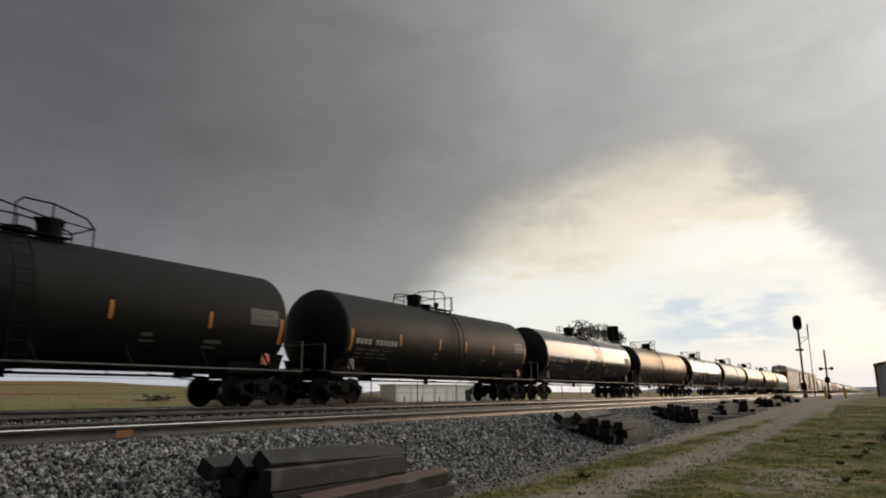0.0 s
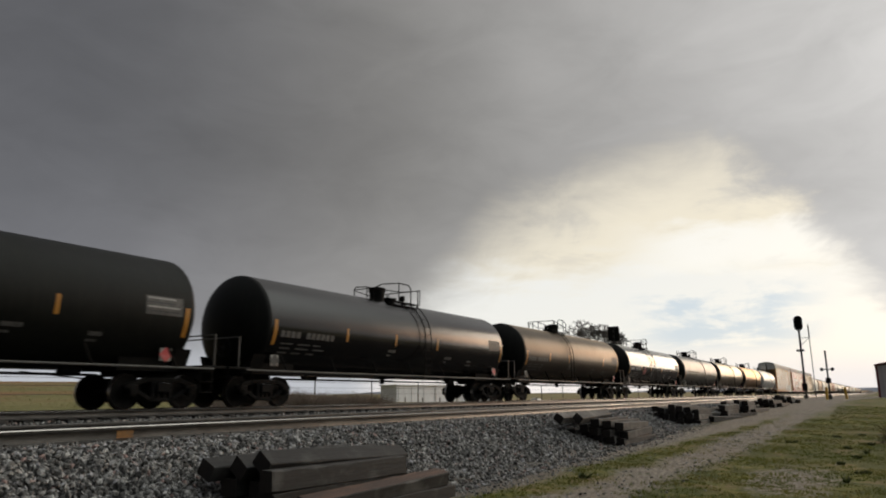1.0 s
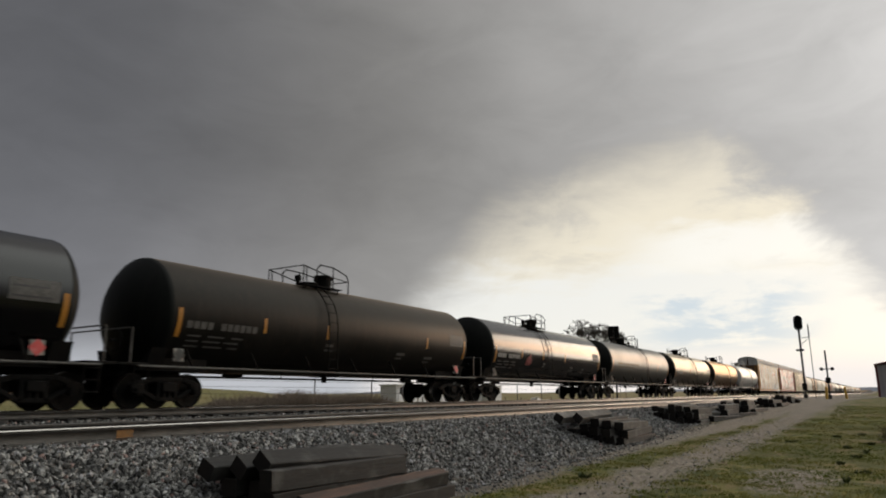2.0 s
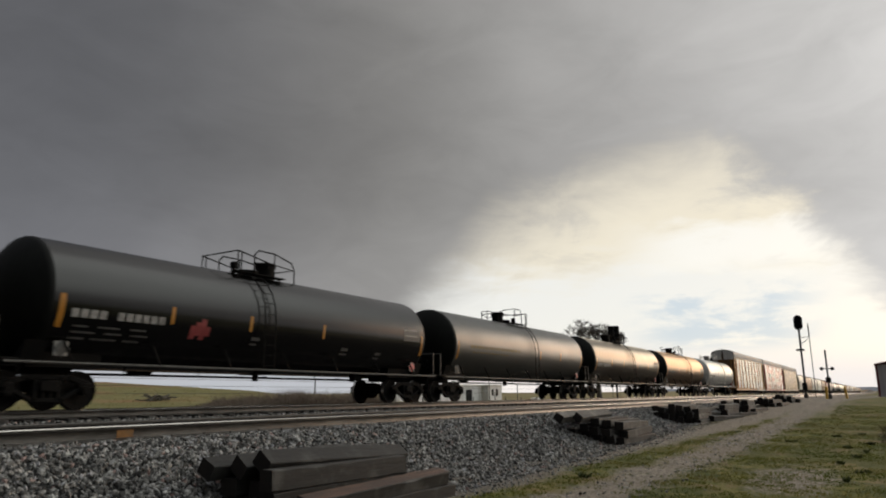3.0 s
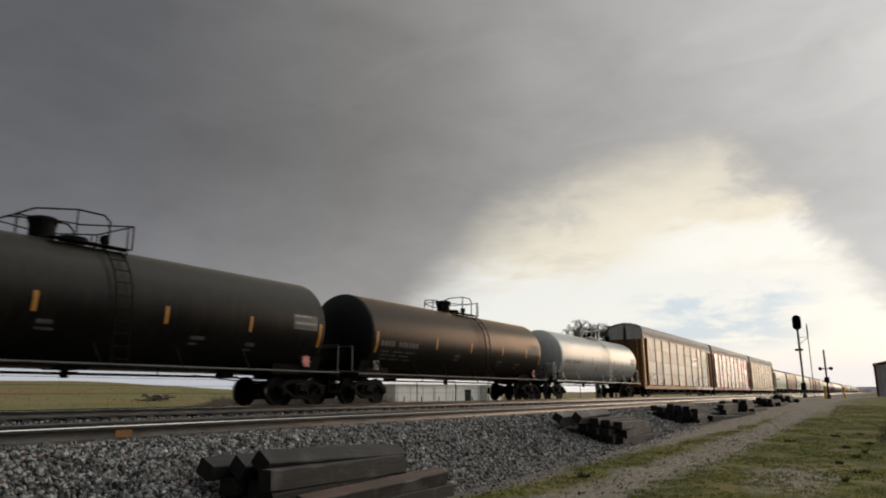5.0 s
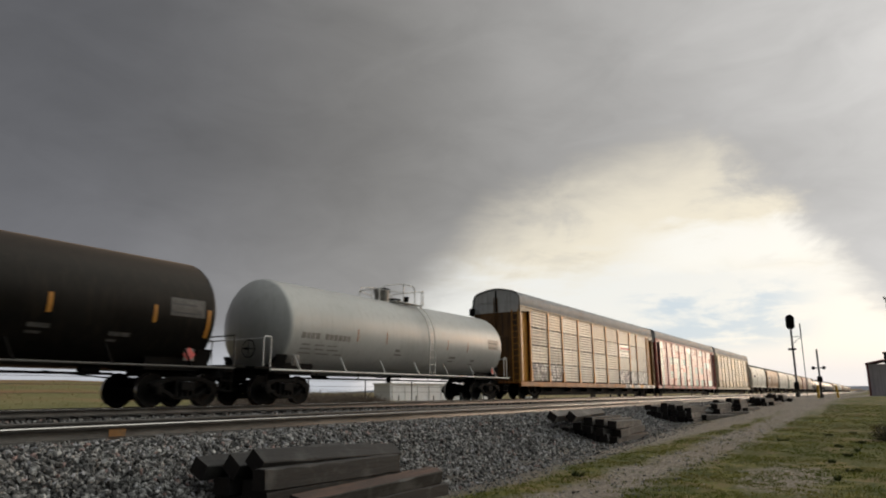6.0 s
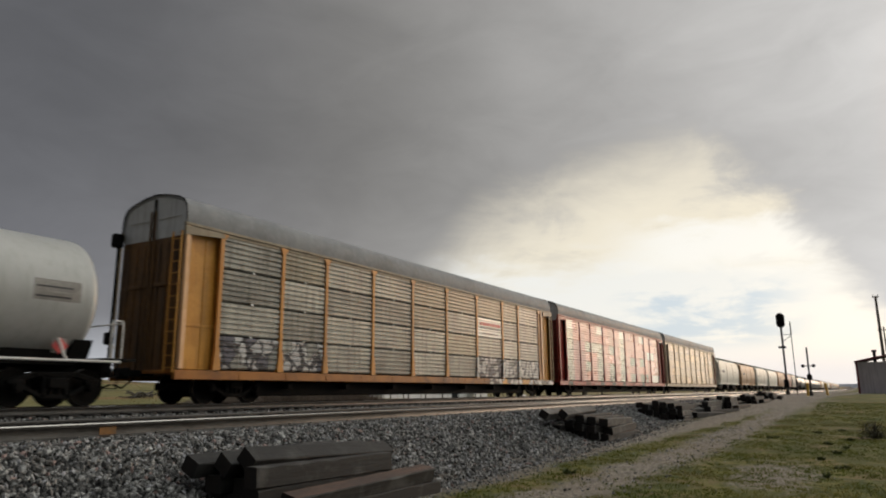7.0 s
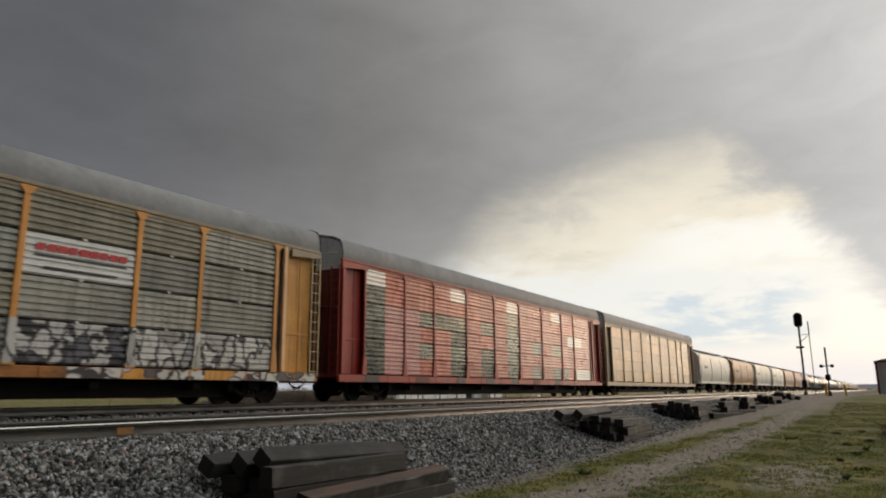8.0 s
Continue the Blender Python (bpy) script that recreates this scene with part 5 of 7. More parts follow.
def auto_rack(name, label, paint, screen, odd, spins=True, seed=1, rows=4, halves=False, sill_marks=()):
    car = thing(name, label, "autorack car", group="autorack cars of the train")
    rng = random.Random(seed)

    def sill(g):
        for s_ in (-1, 1):
            g.box((0, s_ * 1.40, 0.81), (2 * RACK_HALF, 0.14, 0.27), 0.015)
            for k in range(-12, 13, 2):
                g.box((k + 0.6, s_ * 1.475, 0.81), (0.06, 0.02, 0.24), 0.004)
        g.box((0, 0, 0.90), (2 * RACK_HALF, 2.66, 0.10), 0.01)
    part("underframe", shared("rack_sill", [M["sill_orange"] if paint == "yellow" else M[paint]], sill), None, car)

    # girder made wide and deep: its black also stands in for under-car shade
    def centre(g):
        g.box((0, 0, 0.43), (2 * RACK_HALF - 7.0, 1.9, 0.46), 0.03)
        g.box((0, 0, 0.50), (2 * RACK_HALF - 2.0, 1.4, 0.22), 0.03)
        for k in range(-9, 10, 3):
            g.box((k, 0, 0.52), (0.25, 2.6, 0.2), 0.02)
    part("centre_sill", shared("rack_centre", [M["frame"]], centre), None, car, "black underframe girder deepened to stand in for shade")
    for u, w, ink in sill_marks:
        g = Geo()
        g.box((u - RACK_HALF, -1.475, 0.81), (w, 0.010, 0.25), 0.002)
        part("sill_graffiti", g, M[ink], car, "dark sprayed patch on the sill")
    if paint == "yellow":
        g = Geo()
        g.box((5.2 + 4.2, -1.474, 0.81), (8.4, 0.008, 0.26), 0.002)
        part("sill_graffiti", g, M["spray_sill"], car, "sprayed graffiti on the sill")

    # solid near-black box stands in for the shaded space inside
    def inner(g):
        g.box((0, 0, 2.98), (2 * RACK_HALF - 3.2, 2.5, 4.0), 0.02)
    part("interior", shared("rack_inner", [M["gap_shade"]], inner), None, car, "solid near-black box as the shade behind the screens")

    def roof(g):
        outer, inside = rack_profile(), [(y * 0.985, z - 0.05) for y, z in rack_profile()]
        n = len(outer)
        xs = [-RACK_HALF + 0.05]
        for k in range(18):
            c = -RACK_HALF + 0.8 + k * (2 * RACK_HALF - 1.6) / 17
            xs += [c - 0.05, c - 0.03, c + 0.03, c + 0.05]
        xs.append(RACK_HALF - 0.05)
        k = len(g.v)
        for i, x in enumerate(xs):
            up = 0.006 if i % 4 in (2, 3) and 0 < i < len(xs) - 1 else 0.0
            g.add([(x, y, z + up) for y, z in outer] + [(x, y, z) for y, z in inside])
        w = 2 * n
        for a in range(len(xs) - 1):
            for i in range(n - 1):
                g.face(k + a * w + i, k + a * w + i + 1, k + (a + 1) * w + i + 1, k + (a + 1) * w + i)
                g.face(k + a * w + n + i, k + (a + 1) * w + n + i, k + (a + 1) * w + n + i + 1, k + a * w + n + i + 1)
            for i in (0, n - 1):
                g.face(k + a * w + i, k + (a + 1) * w + i, k + (a + 1) * w + n + i, k + a * w + n + i)
        for a in (0, len(xs) - 1):
            for i in range(n - 1):
                g.face(k + a * w + i, k + a * w + n + i, k + a * w + n + i + 1, k + a * w + i + 1)
    part("roof", shared("rack_roof", [M["roof"]], roof, 35), None, car, "grey ribbed metal roof")

    def eave(g):
        g.box((0, 0, 5.06), (2 * RACK_HALF, 0.10, 0.09), 0.012)
        g.box((0, 0.02, 4.97), (2 * RACK_HALF - 2.2, 0.06, 0.10), 0.01)
    for s_ in (-1, 1):
        part("top_chord", shared("rack_eave", [M["chord_tan"] if paint == "yellow" else M[paint]], eave), None, car, at=pose(0, s_ * 1.46, 0, rz=0 if s_ < 0 else 180))

    # end closures: lower doors in grimy body colour darkened for the end's shade, grey upper part under the roof
    def door(g):
        pts = [(-1.40, 0.95), (-0.02, 0.95), (-0.02, 4.75), (-1.40, 4.75)]
        g.prism(pts, -0.04, 0.04, "X")
        for k in (-1.05, -0.7, -0.35):
            g.box((0.055, k, 2.75), (0.05, 0.06, 3.7), 0.012)
        g.box((0.06, -0.7, 3.35), (0.06, 1.0, 0.07), 0.012)
        g.cyl((0.09, -0.10, 1.0), (0.09, -0.10, 5.6), 0.03, 8)
        g.box((0.10, -0.55, 3.36), (0.06, 0.5, 0.10), 0.02)
    def cap(g):
        up = [(y, z) for y, z in rack_profile() if y <= 0.0]
        up = [(y * 0.97, z - 0.06) for y, z in up]
        g.prism([(-0.02, 4.75), (-1.40, 4.75)] + up[:-1] + [(-0.02, up[-1][1])], -0.03, 0.03, "X")
        g.box((0.05, -0.7, 5.35), (0.03, 0.9, 0.05), 0.008)
    dr, cp = shared("end_door", [M[{"yellow": "yellow_shade_grimy", "rust_red": "red_grimy", "tan_frame": "hop_brown"}.get(paint, paint)]], door), shared("end_cap", [M["end_grey"]], cap)
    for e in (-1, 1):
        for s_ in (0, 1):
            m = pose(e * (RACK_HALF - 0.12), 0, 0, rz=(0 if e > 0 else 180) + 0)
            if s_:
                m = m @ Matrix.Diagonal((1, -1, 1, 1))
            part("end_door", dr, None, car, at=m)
            part("end_cap", cp, None, car, "grey upper end panel", at=m)

    def rim(g):
        g.tube([(0, y * 1.005, z + 0.01) for y, z in rack_profile()], 0.018, 6)
    def seam(g):
        g.box((0, 0, 5.38), (0.05, 0.09, 1.2), 0.01)
    for e in (-1, 1):
        part("roof_rim", shared("roof_rim", [M["frame"]], rim), None, car, "dark edge bead of the roof", at=pose(e * (RACK_HALF - 0.04), 0, 0))
        part("end_seam", shared("end_seam", [M["frame"]], seam), None, car, at=pose(e * (RACK_HALF - 0.07), 0, 0))

    def stand(g):
        g.cyl((0, 0, 1.0), (0, 0, 4.9), 0.045, 8)
        g.box((-0.05, 0, 4.85), (0.30, 0.26, 0.42), 0.04)
        g.box((-0.05, 0, 1.9), (0.22, 0.26, 0.36), 0.04)
    part("brake_stand", shared("brake_stand", [M["frame"]], stand), None, car, "black brake stand at the car end", at=pose(-RACK_HALF - 0.08, 1.42, 0))

    def corner(g):                 # corner post with a ladder beside it
        g.box((0.10, 0, 3.0), (0.17, 0.12, 4.08), 0.02)
    def ladder(g):
        for k in (-0.19, 0.19):
            g.box((k, 0, 2.85), (0.045, 0.05, 4.0), 0.006)
        for i in range(12):
            g.cyl((-0.19, 0, 1.0 + i * 0.33), (0.19, 0, 1.0 + i * 0.33), 0.014, 6)
    def recess(g):
        g.box((0, 0, 2.98), (1.15, 0.05, 4.04), 0.01)
        g.box((0.08, -0.03, 2.98), (0.06, 0.03, 4.0), 0.01)
        g.box((0, -0.035, 2.2), (1.1, 0.03, 0.08), 0.01)
    def header(g):
        g.prism([(-0.70, 5.0), (0.70, 5.0), (0.70, 4.86), (-0.70, 4.74)], -0.05, 0.05)
    def post_wrap(g):
        g.prism([(-0.145, 0.99), (0.145, 0.99), (0.085, 1.6), (0.085, 1.98), (-0.085, 1.98), (-0.085, 1.6)], -0.069, -0.02)
    def post(g):
        g.box((0, 0, 3.0), (0.09 if halves else 0.15, 0.09, 4.04), 0.012)
        g.prism([(-0.14, 0.95), (0.14, 0.95), (0.075, 1.6), (-0.075, 1.6)], -0.065, 0.035)
        g.prism([(-0.20, 5.0), (0.20, 5.0), (0.07, 4.80), (-0.07, 4.80)], -0.055, 0.035)
    cn, ld, rc, ps = (shared("rack_" + n, [M["post_tan" if n == "post" and paint == "yellow" else paint]], f) for n, f in (("corner_post", corner), ("ladder", ladder), ("door_panel", recess), ("post", post)))
    height = (4.98 - 0.98) / rows

    def screen_mesh(width):
        def make(g):
            w, h = width / 2 - (0.0 if halves else 0.035 if screen == "tan_screen" else 0.075), height / 2 - (0.004 if halves else 0.012 if screen == "tan_screen" else 0.017)
            ribs = 4 if halves else 6
            prof = [(-0.0, -h)]
            for i in range(ribs):
                z0 = -h + (2 * h) * i / ribs
                s_ = 2 * h / ribs
                prof += [(0.012, z0 + s_ * 0.10), (-0.036, z0 + s_ * 0.24), (-0.036, z0 + s_ * 0.76), (0.012, z0 + s_ * 0.94)]
            prof += [(0.0, h)]
            k = g.add([(x, y, z) for x in (-w, w) for y, z in prof] + [(x, 0.05, z) for x in (-w, w) for z in (-h, h)])
            n = len(prof)
            for i in range(n - 1):
                g.face(k + i, k + n + i, k + n + i + 1, k + i + 1)
            q = k + 2 * n
            g.face(q, q + 1, q + 3, q + 2)
            g.face(k, k + n, q + 2, q)
            g.face(k + n - 1, q + 1, q + 3, k + 2 * n - 1)
            g.face(*([k + i for i in range(n)] + [q + 1, q]))
            g.face(*([k + n + i for i in range(n)] + [q + 3, q + 2]))
        return make
    def clip(g):
        g.box((0, -0.03, 0), (0.09, 0.04, 0.07), 0.008)
    clips = shared("screen_clip", [M["galv_new"]], clip)
    for s_ in (-1, 1):
        turn = 0 if s_ < 0 else 180
        at = lambda u, z=0.0, d=0.0: pose((u - RACK_HALF) * -s_, s_ * (1.44 - d), z, rz=turn)
        for u in (0.0, 2 * RACK_HALF):
            sg = 1 if u == 0 else -1
            part("corner_post", shared("rack_corner_sunlit", [M["corner_sunlit"]], corner) if paint == "yellow" else cn, None, car, at=at(u + (0.06 if sg > 0 else -1.75)))
            if sg < 0:
                part("ladder", shared("rack_ladder_pale", [M["ladder_cream"]], ladder) if paint == "yellow" else ld, None, car, at=at(u - 0.24, d=-0.05))
            else:
                part("ladder", ld, None, car, at=pose(s_ * (RACK_HALF + 0.02), s_ * 1.2, 0, rz=90))
            part("door_panel", rc, None, car, at=at(u + sg * (0.88 if sg > 0 else 0.85), d=0.20))
            part("end_header", shared("end_header", [M["chord_tan"] if paint == "yellow" else M[paint]], header), None, car, at=at(u + sg * 0.72, d=-0.02))
        for u in BAYS:
            p_ = part("side_post", ps, None, car, at=at(u))
            if paint == "yellow" and s_ < 0 and u in BAYS[6:9]:
                part("post_graffiti", shared("post_graffiti", [M["spray_light"]], post_wrap), None, p_, "graffiti running across the post")
        cells = []
        for i, (a, b) in enumerate(zip(BAYS, BAYS[1:])):
            c = (a + b) / 2
            cells += [((i, 0), a + 0.045, c), ((i, 1), c, b - 0.045)] if halves and s_ < 0 else [(i, a, b)]
        for i, a, b in cells:
            for row in range(rows):
                z = 0.98 + height * (row + 0.5)
                kind = odd.get((i, row), screen) if s_ < 0 else screen
                if kind == "sign_panel":   # white enamel board with a red bar and a black line
                    kind = "galv_new"
                    wide = b - a - 0.6
                    for k in range(9):         # slanting red characters as plain bars
                        g = Geo()
                        u0, w_ = -wide / 2 + wide * k / 9, wide / 9 - (0.03 if k % 3 else 0.05)
                        g.prism([(u0, -0.085), (u0 + w_, -0.085), (u0 + w_ + 0.05, 0.085), (u0 + 0.05, 0.085)], -0.006, 0.006)
                        part("sign_bar", g, M["sign_red"], car, "slanting red lettering bar", at((a + b) / 2, z + 0.17, -0.022))
                    for zz, ww in ((-0.03, wide), (-0.30, wide * 0.8)):
                        g = Geo()
                        g.box((0, 0, 0), (ww, 0.012, 0.055), 0.003)
                        part("sign_line", g, M["spray_black"], car, at=at((a + b) / 2, z + zz, -0.022))
                part("side_screen", shared("screen_%d_%d_%s" % (round((b - a) * 100), rows, screen), [M[kind]], screen_mesh(b - a), 25), None, car, at=at((a + b) / 2, z, 0.03))
                if row and s_ < 0 and not halves:
                    part("screen_clip", clips, None, car, at=at((a + b) / 2, z - height / 2, 0.02))
    for e in (-1, 1):
        add_coupler(car, e * 13.5, e)
        add_truck(car, e * 11.2, spins)
    return car


def hopper_car(name, label, paint, seed=1, spins=False, x=0.0):
    car = thing(name, label, "hopper car", group="covered hopper cars of the train")

    def body(g):
        side = [(-1.38, 1.25), (-1.50, 1.7), (-1.56, 2.3), (-1.57, 2.9), (-1.53, 3.5), (-1.42, 4.0), (-1.20, 4.30), (-0.7, 4.50), (0, 4.60)]
        ring = side + [(-y, z) for y, z in side[-2::-1]]
        xs = [-8.9, -8.22, -8.15, -6, -3.1, 0, 3.1, 6, 8.15, 8.22, 8.9]
        k = len(g.v)
        for x_ in xs:
            cut = abs(x_) > 8.5
            g.add([(x_, y, max(z, 2.6) if cut else z) for y, z in ring])
        n = len(ring)
        for a in range(len(xs) - 1):
            for i in range(n):
                j = (i + 1) % n
                g.face(k + a * n + i, k + a * n + j, k + (a + 1) * n + j, k + (a + 1) * n + i)
        g.face(*(k + i for i in range(n)))
        g.face(*(k + (len(xs) - 1) * n + i for i in range(n)))
    part("body", shared("hopper_body", [M[paint]], body, 30), None, car)

    def ribs(g):
        side = [(-1.40, 1.25), (-1.52, 1.7), (-1.58, 2.3), (-1.59, 2.9), (-1.55, 3.5), (-1.44, 4.0)]
        for a, b in zip(side, side[1:]):
            g.cyl((0, *a), (0, *b), 0.018, 6)
    rb = shared("hopper_rib", [M[paint]], ribs)
    for k in (-8.2, -2.8, 2.8, 8.2):
        part("side_rib", rb, None, car, at=pose(k, 0, 0))

    def bay_funnel(g):
        g.prism([(-2.3, 1.5), (2.3, 1.5), (0.5, 0.5), (-0.5, 0.5)], -1.1, 1.1)
        g.box((0, 0, 0.45), (1.0, 1.3, 0.12), 0.02)
    for k in (-5.6, 0, 5.6):
        part("discharge_bay", shared("discharge_bay", [M["frame"]], bay_funnel), None, car, "dark sloping discharge bay", at=pose(k, 0, 0))

    def sills(g):
        for s_ in (-1, 1):
            g.box((0, s_ * 1.42, 1.18), (18.4, 0.10, 0.22), 0.012)
        for e in (-1, 1):
            g.box((e * 8.8, 0, 1.08), (1.2, 2.8, 0.12), 0.01)
            for s_ in (-1, 1):
                g.cyl((e * 9.1, s_ * 1.3, 1.1), (e * 9.1, s_ * 1.3, 4.2), 0.05, 6)
                g.cyl((e * 9.1, s_ * 0.8, 1.1), (e * 8.85, s_ * 0.8, 2.8), 0.05, 6)
    part("side_sill", shared("hopper_sill", [M[paint]], sills), None, car)

    def walkway(g):
        for s_ in (-1, 1):
            g.box((0, s_ * 0.55, 4.72), (18.0, 0.4, 0.04), 0.006)
        for k in range(-8, 9, 2):
            g.box((k, 0, 4.66), (0.06, 1.4, 0.10), 0.006)
        g.box((0, 0, 4.66), (17.0, 0.5, 0.10), 0.02)
    part("roof_walkway", shared("hopper_walkway", [M["grey_steel"]], walkway), None, car)

    def ladder(g):
        for k in (-0.2, 0.2):
            g.box((k, 0, 2.7), (0.04, 0.04, 3.4), 0.006)
        for i in range(10):
            g.cyl((-0.2, 0, 1.15 + i * 0.34), (0.2, 0, 1.15 + i * 0.34), 0.014, 6)
    ld = shared("hopper_ladder", [M[paint]], ladder)
    for k in (-8.7, 8.7):
        part("ladder", ld, None, car, at=pose(k, -1.50, 0))
    rng = random.Random(seed)
    ink = M["grey_steel"] if paint in ("hop_white", "hop_grey") else M["dim_lettering"]

    def letter(g):
        g.box((0, 0, 0), (0.2, 0.01, 0.3))

    def line(g):
        g.box((0, 0, 0), (0.9, 0.01, 0.08))
    for i in range(7):
        part("stencil_bar", shared("hopper_letter", [ink], letter), None, car, at=pose(-6.5 + i * 0.28, -1.58, 2.85))
    for i in range(3):
        part("stencil_line", shared("hopper_line", [ink], line), None, car, at=pose(3.4 + rng.uniform(0, 3), -1.58, 2.4 + i * 0.25))
    for e in (-1, 1):
        add_coupler(car, e * 9.0, e)
        add_truck(car, e * 7.0, spins)
    return car


# what stands in the train, with each car's centre at the start
TRAIN = []
TANKS = [                                  # left end of the barrel, its length, label, paint, platform, lettering, emblem, reflectors
    (0.80, 15.08, "black tank car with orange reflectors and a red hazard placard", "matt", 0.2, 2, False, (3.2, 6.2, 9.17, 12.2)),
    (19.09, 14.74, "black tank car with orange reflectors and white stencils", "black", -0.40, 1, False, (3.2, 6.15, 8.35, 11.07)),
    (36.83, 15.69, "glossy black tank car mirroring the sky", "gloss", 0.12, 2, False, (3.7, 6.65, 9.67)),
    (55.34, 15.60, "weathered brownish-black tank car", "worn", -0.75, 2, False, (3.3, 6.2, 12.4)),
    (73.75, 15.32, "glossy black tank car with a faded red emblem", "gloss", -0.33, 1, True, (3.2, 5.95, 9.2)),
    (91.74, 15.60, "dusty dark grey tank car with dirt-streaked sides", "dusty", -0.15, 0, False, (9.2, 12.1)),
    (109.95, 15.70, "weathered brownish-black tank car with white stencils", "brown", -0.40, 1, False, (3.35, 6.13, 9.56, 12.5)),
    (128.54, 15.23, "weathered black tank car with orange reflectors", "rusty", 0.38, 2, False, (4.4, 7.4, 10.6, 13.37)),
    (147.05, 15.00, "white tank car with grimy streaks and white running boards", "white", 0.0, 2, False, (3.4, 5.2, 9.8, 11.6)),
]
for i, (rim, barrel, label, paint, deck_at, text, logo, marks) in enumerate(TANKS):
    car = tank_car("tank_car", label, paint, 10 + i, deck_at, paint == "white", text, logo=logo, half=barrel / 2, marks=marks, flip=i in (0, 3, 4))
    TRAIN.append((car, rim + barrel / 2))

rng = random.Random(4)
odd = {(6, 2): "sign_panel", (0, 0): "spray_dark", (1, 0): "spray_dark", (6, 0): "spray_dark", (7, 0): "spray_light", (8, 0): "spray_light", (1, 3): "galv_brown", (4, 3): "galv_brown", (5, 3): "galv_brown", (6, 3): "galv_brown", (4, 2): "galv_brown", (7, 3): "galv_brown", (5, 1): "galv_brown"}
TRAIN.append((auto_rack("autorack_car", "yellow autorack car with galvanised side screens and graffiti", "yellow", "galv", odd), 178.40))
odd = {}                                   # sprayed and renewed half-bay screens: (bay, half), row from below
for (bay, half), cells in {(0, 0): (0, 1, 2, 3, 4), (1, 1): (1, 3), (2, 0): (3,), (2, 1): (0, 1, 2, 3), (3, 1): (0, 1, 3), (4, 1): (0, 1, 2, 3, 4), (7, 0): (0,)}.items():
    for row in cells:
        odd[(bay, half), row] = "green_screen"
for key in (((0, 0), 5), ((2, 1), 5), ((4, 1), 5), ((6, 1), 5), ((7, 1), 3), ((8, 0), 3), ((8, 0), 0), ((8, 1), 0)):
    odd[key] = "galv_new"
for bay, half in ((0, 1), (1, 0), (5, 1), (6, 1)):
    for row in range(4):
        odd[(bay, half), row] = "pink_screen" if bay < 4 else "galv" if row in (0, 2) and half else "red_screen"
marks = ((1.9, 0.9, "spray_black"), (3.1, 0.5, "rust_red"), (5.3, 1.0, "red_grimy"), (8.4, 0.8, "spray_black"), (11.2, 0.9, "spray_black"), (13.9, 0.7, "spray_black"), (16.6, 0.8, "red_grimy"), (19.6, 0.8, "spray_black"))
TRAIN.append((auto_rack("autorack_car", "rust-red autorack car with faded pink screens and dark sprayed letters", "rust_red", "red_screen", odd, seed=2, rows=6, halves=True, sill_marks=marks), 206.95))
TRAIN.append((auto_rack("autorack_car", "tan autorack car with faded yellowish screens", "tan_frame", "tan_screen", {}, seed=3, rows=5), 235.45))

cx = 260.6
for i, paint in enumerate(("hop_white", "hop_tan", "hop_white", "hop_white", "hop_tan", "hop_brown")):
    names = {"hop_white": "dirty white", "hop_tan": "tan", "hop_grey": "grey", "hop_brown": "reddish brown"}
    TRAIN.append((hopper_car("hopper_car", names[paint] + " covered hopper car with smooth seamed sides", paint, i), cx))
    cx += 20.1
far_tanks = [tank_car("tank_car", "white tank car far down the train", "white", 40, -0.6, True, 0, spins=False),
             tank_car("tank_car", "dusty grey tank car far down the train", "dusty", 41, -0.6, False, 0, spins=False)]
far_hoppers = [hopper_car("hopper_car", "grey covered hopper car far down the train", "hop_grey", 8), hopper_car("hopper_car", "tan covered hopper car far down the train", "hop_tan", 9),
               hopper_car("hopper_car", "white covered hopper car far down the train", "hop_white", 10)]
used = set()
for i in range(30):
    pick = far_tanks[rng.randrange(2)] if 1 <= i < 9 else far_hoppers[rng.randrange(3)]
    if pick in used:
        car = copy_thing(pick, pose(0, 0, 0))
    else:
        car = pick
        used.add(pick)
    TRAIN.append((car, cx - 0.5))
    cx += 19.0

# ---- things beside the tracks ----
def tie_mesh(red=False, length=2.6, wood="tie"):
    key = "loose_tie_%d_%d" % (red, round(length * 100))

    def make(g):
        rng = random.Random(round(length * 100))
        n = 16
        for i in range(n + 1):         # worn, chipped arrises and wavering faces
            x = -length / 2 + length * i / n + (rng.uniform(-0.03, 0.03) if 0 < i < n else 0)
            w, h = 0.115 + rng.uniform(-0.002, 0.002), 0.092 + rng.uniform(-0.002, 0.002)
            c = [rng.choice((0.008, 0.010, 0.010, 0.012, 0.012, 0.024)) for k in range(4)]
            end = rng.uniform(-0.012, 0.012) if i in (0, n) else 0.0
            ring = ((-w + c[0], -h), (w - c[1], -h), (w, -h + c[1]), (w, h - c[2]), (w - c[2], h), (-w + c[3], h), (-w, h - c[3]), (-w, -h + c[0]))
            g.add([(x + end * (y > 0), y + rng.uniform(-0.002, 0.002), z) for y, z in ring])
        for a in range(n):
            for i in range(8):
                j = (i + 1) % 8
                g.slot = 2 if red and i == 4 else 0
                g.face(a * 8 + i, a * 8 + j, (a + 1) * 8 + j, (a + 1) * 8 + i)
        g.slot = 1
        g.face(*range(8))
        g.face(*(n * 8 + i for i in range(8)))
        g.slot = 0
    return shared(key, [M[wood], M["tie_end"], M["tie_red"]], make, 25)


def loose_tie(m, red=False, length=2.6, group="ties in a pile", label="dark creosoted wooden railway tie in a loose pile", wood="tie"):
    return solid("railway_tie", tie_mesh(red, length, wood), None, "reddish-topped weathered wooden railway tie in a pile" if red else label, "railway tie", m, group)


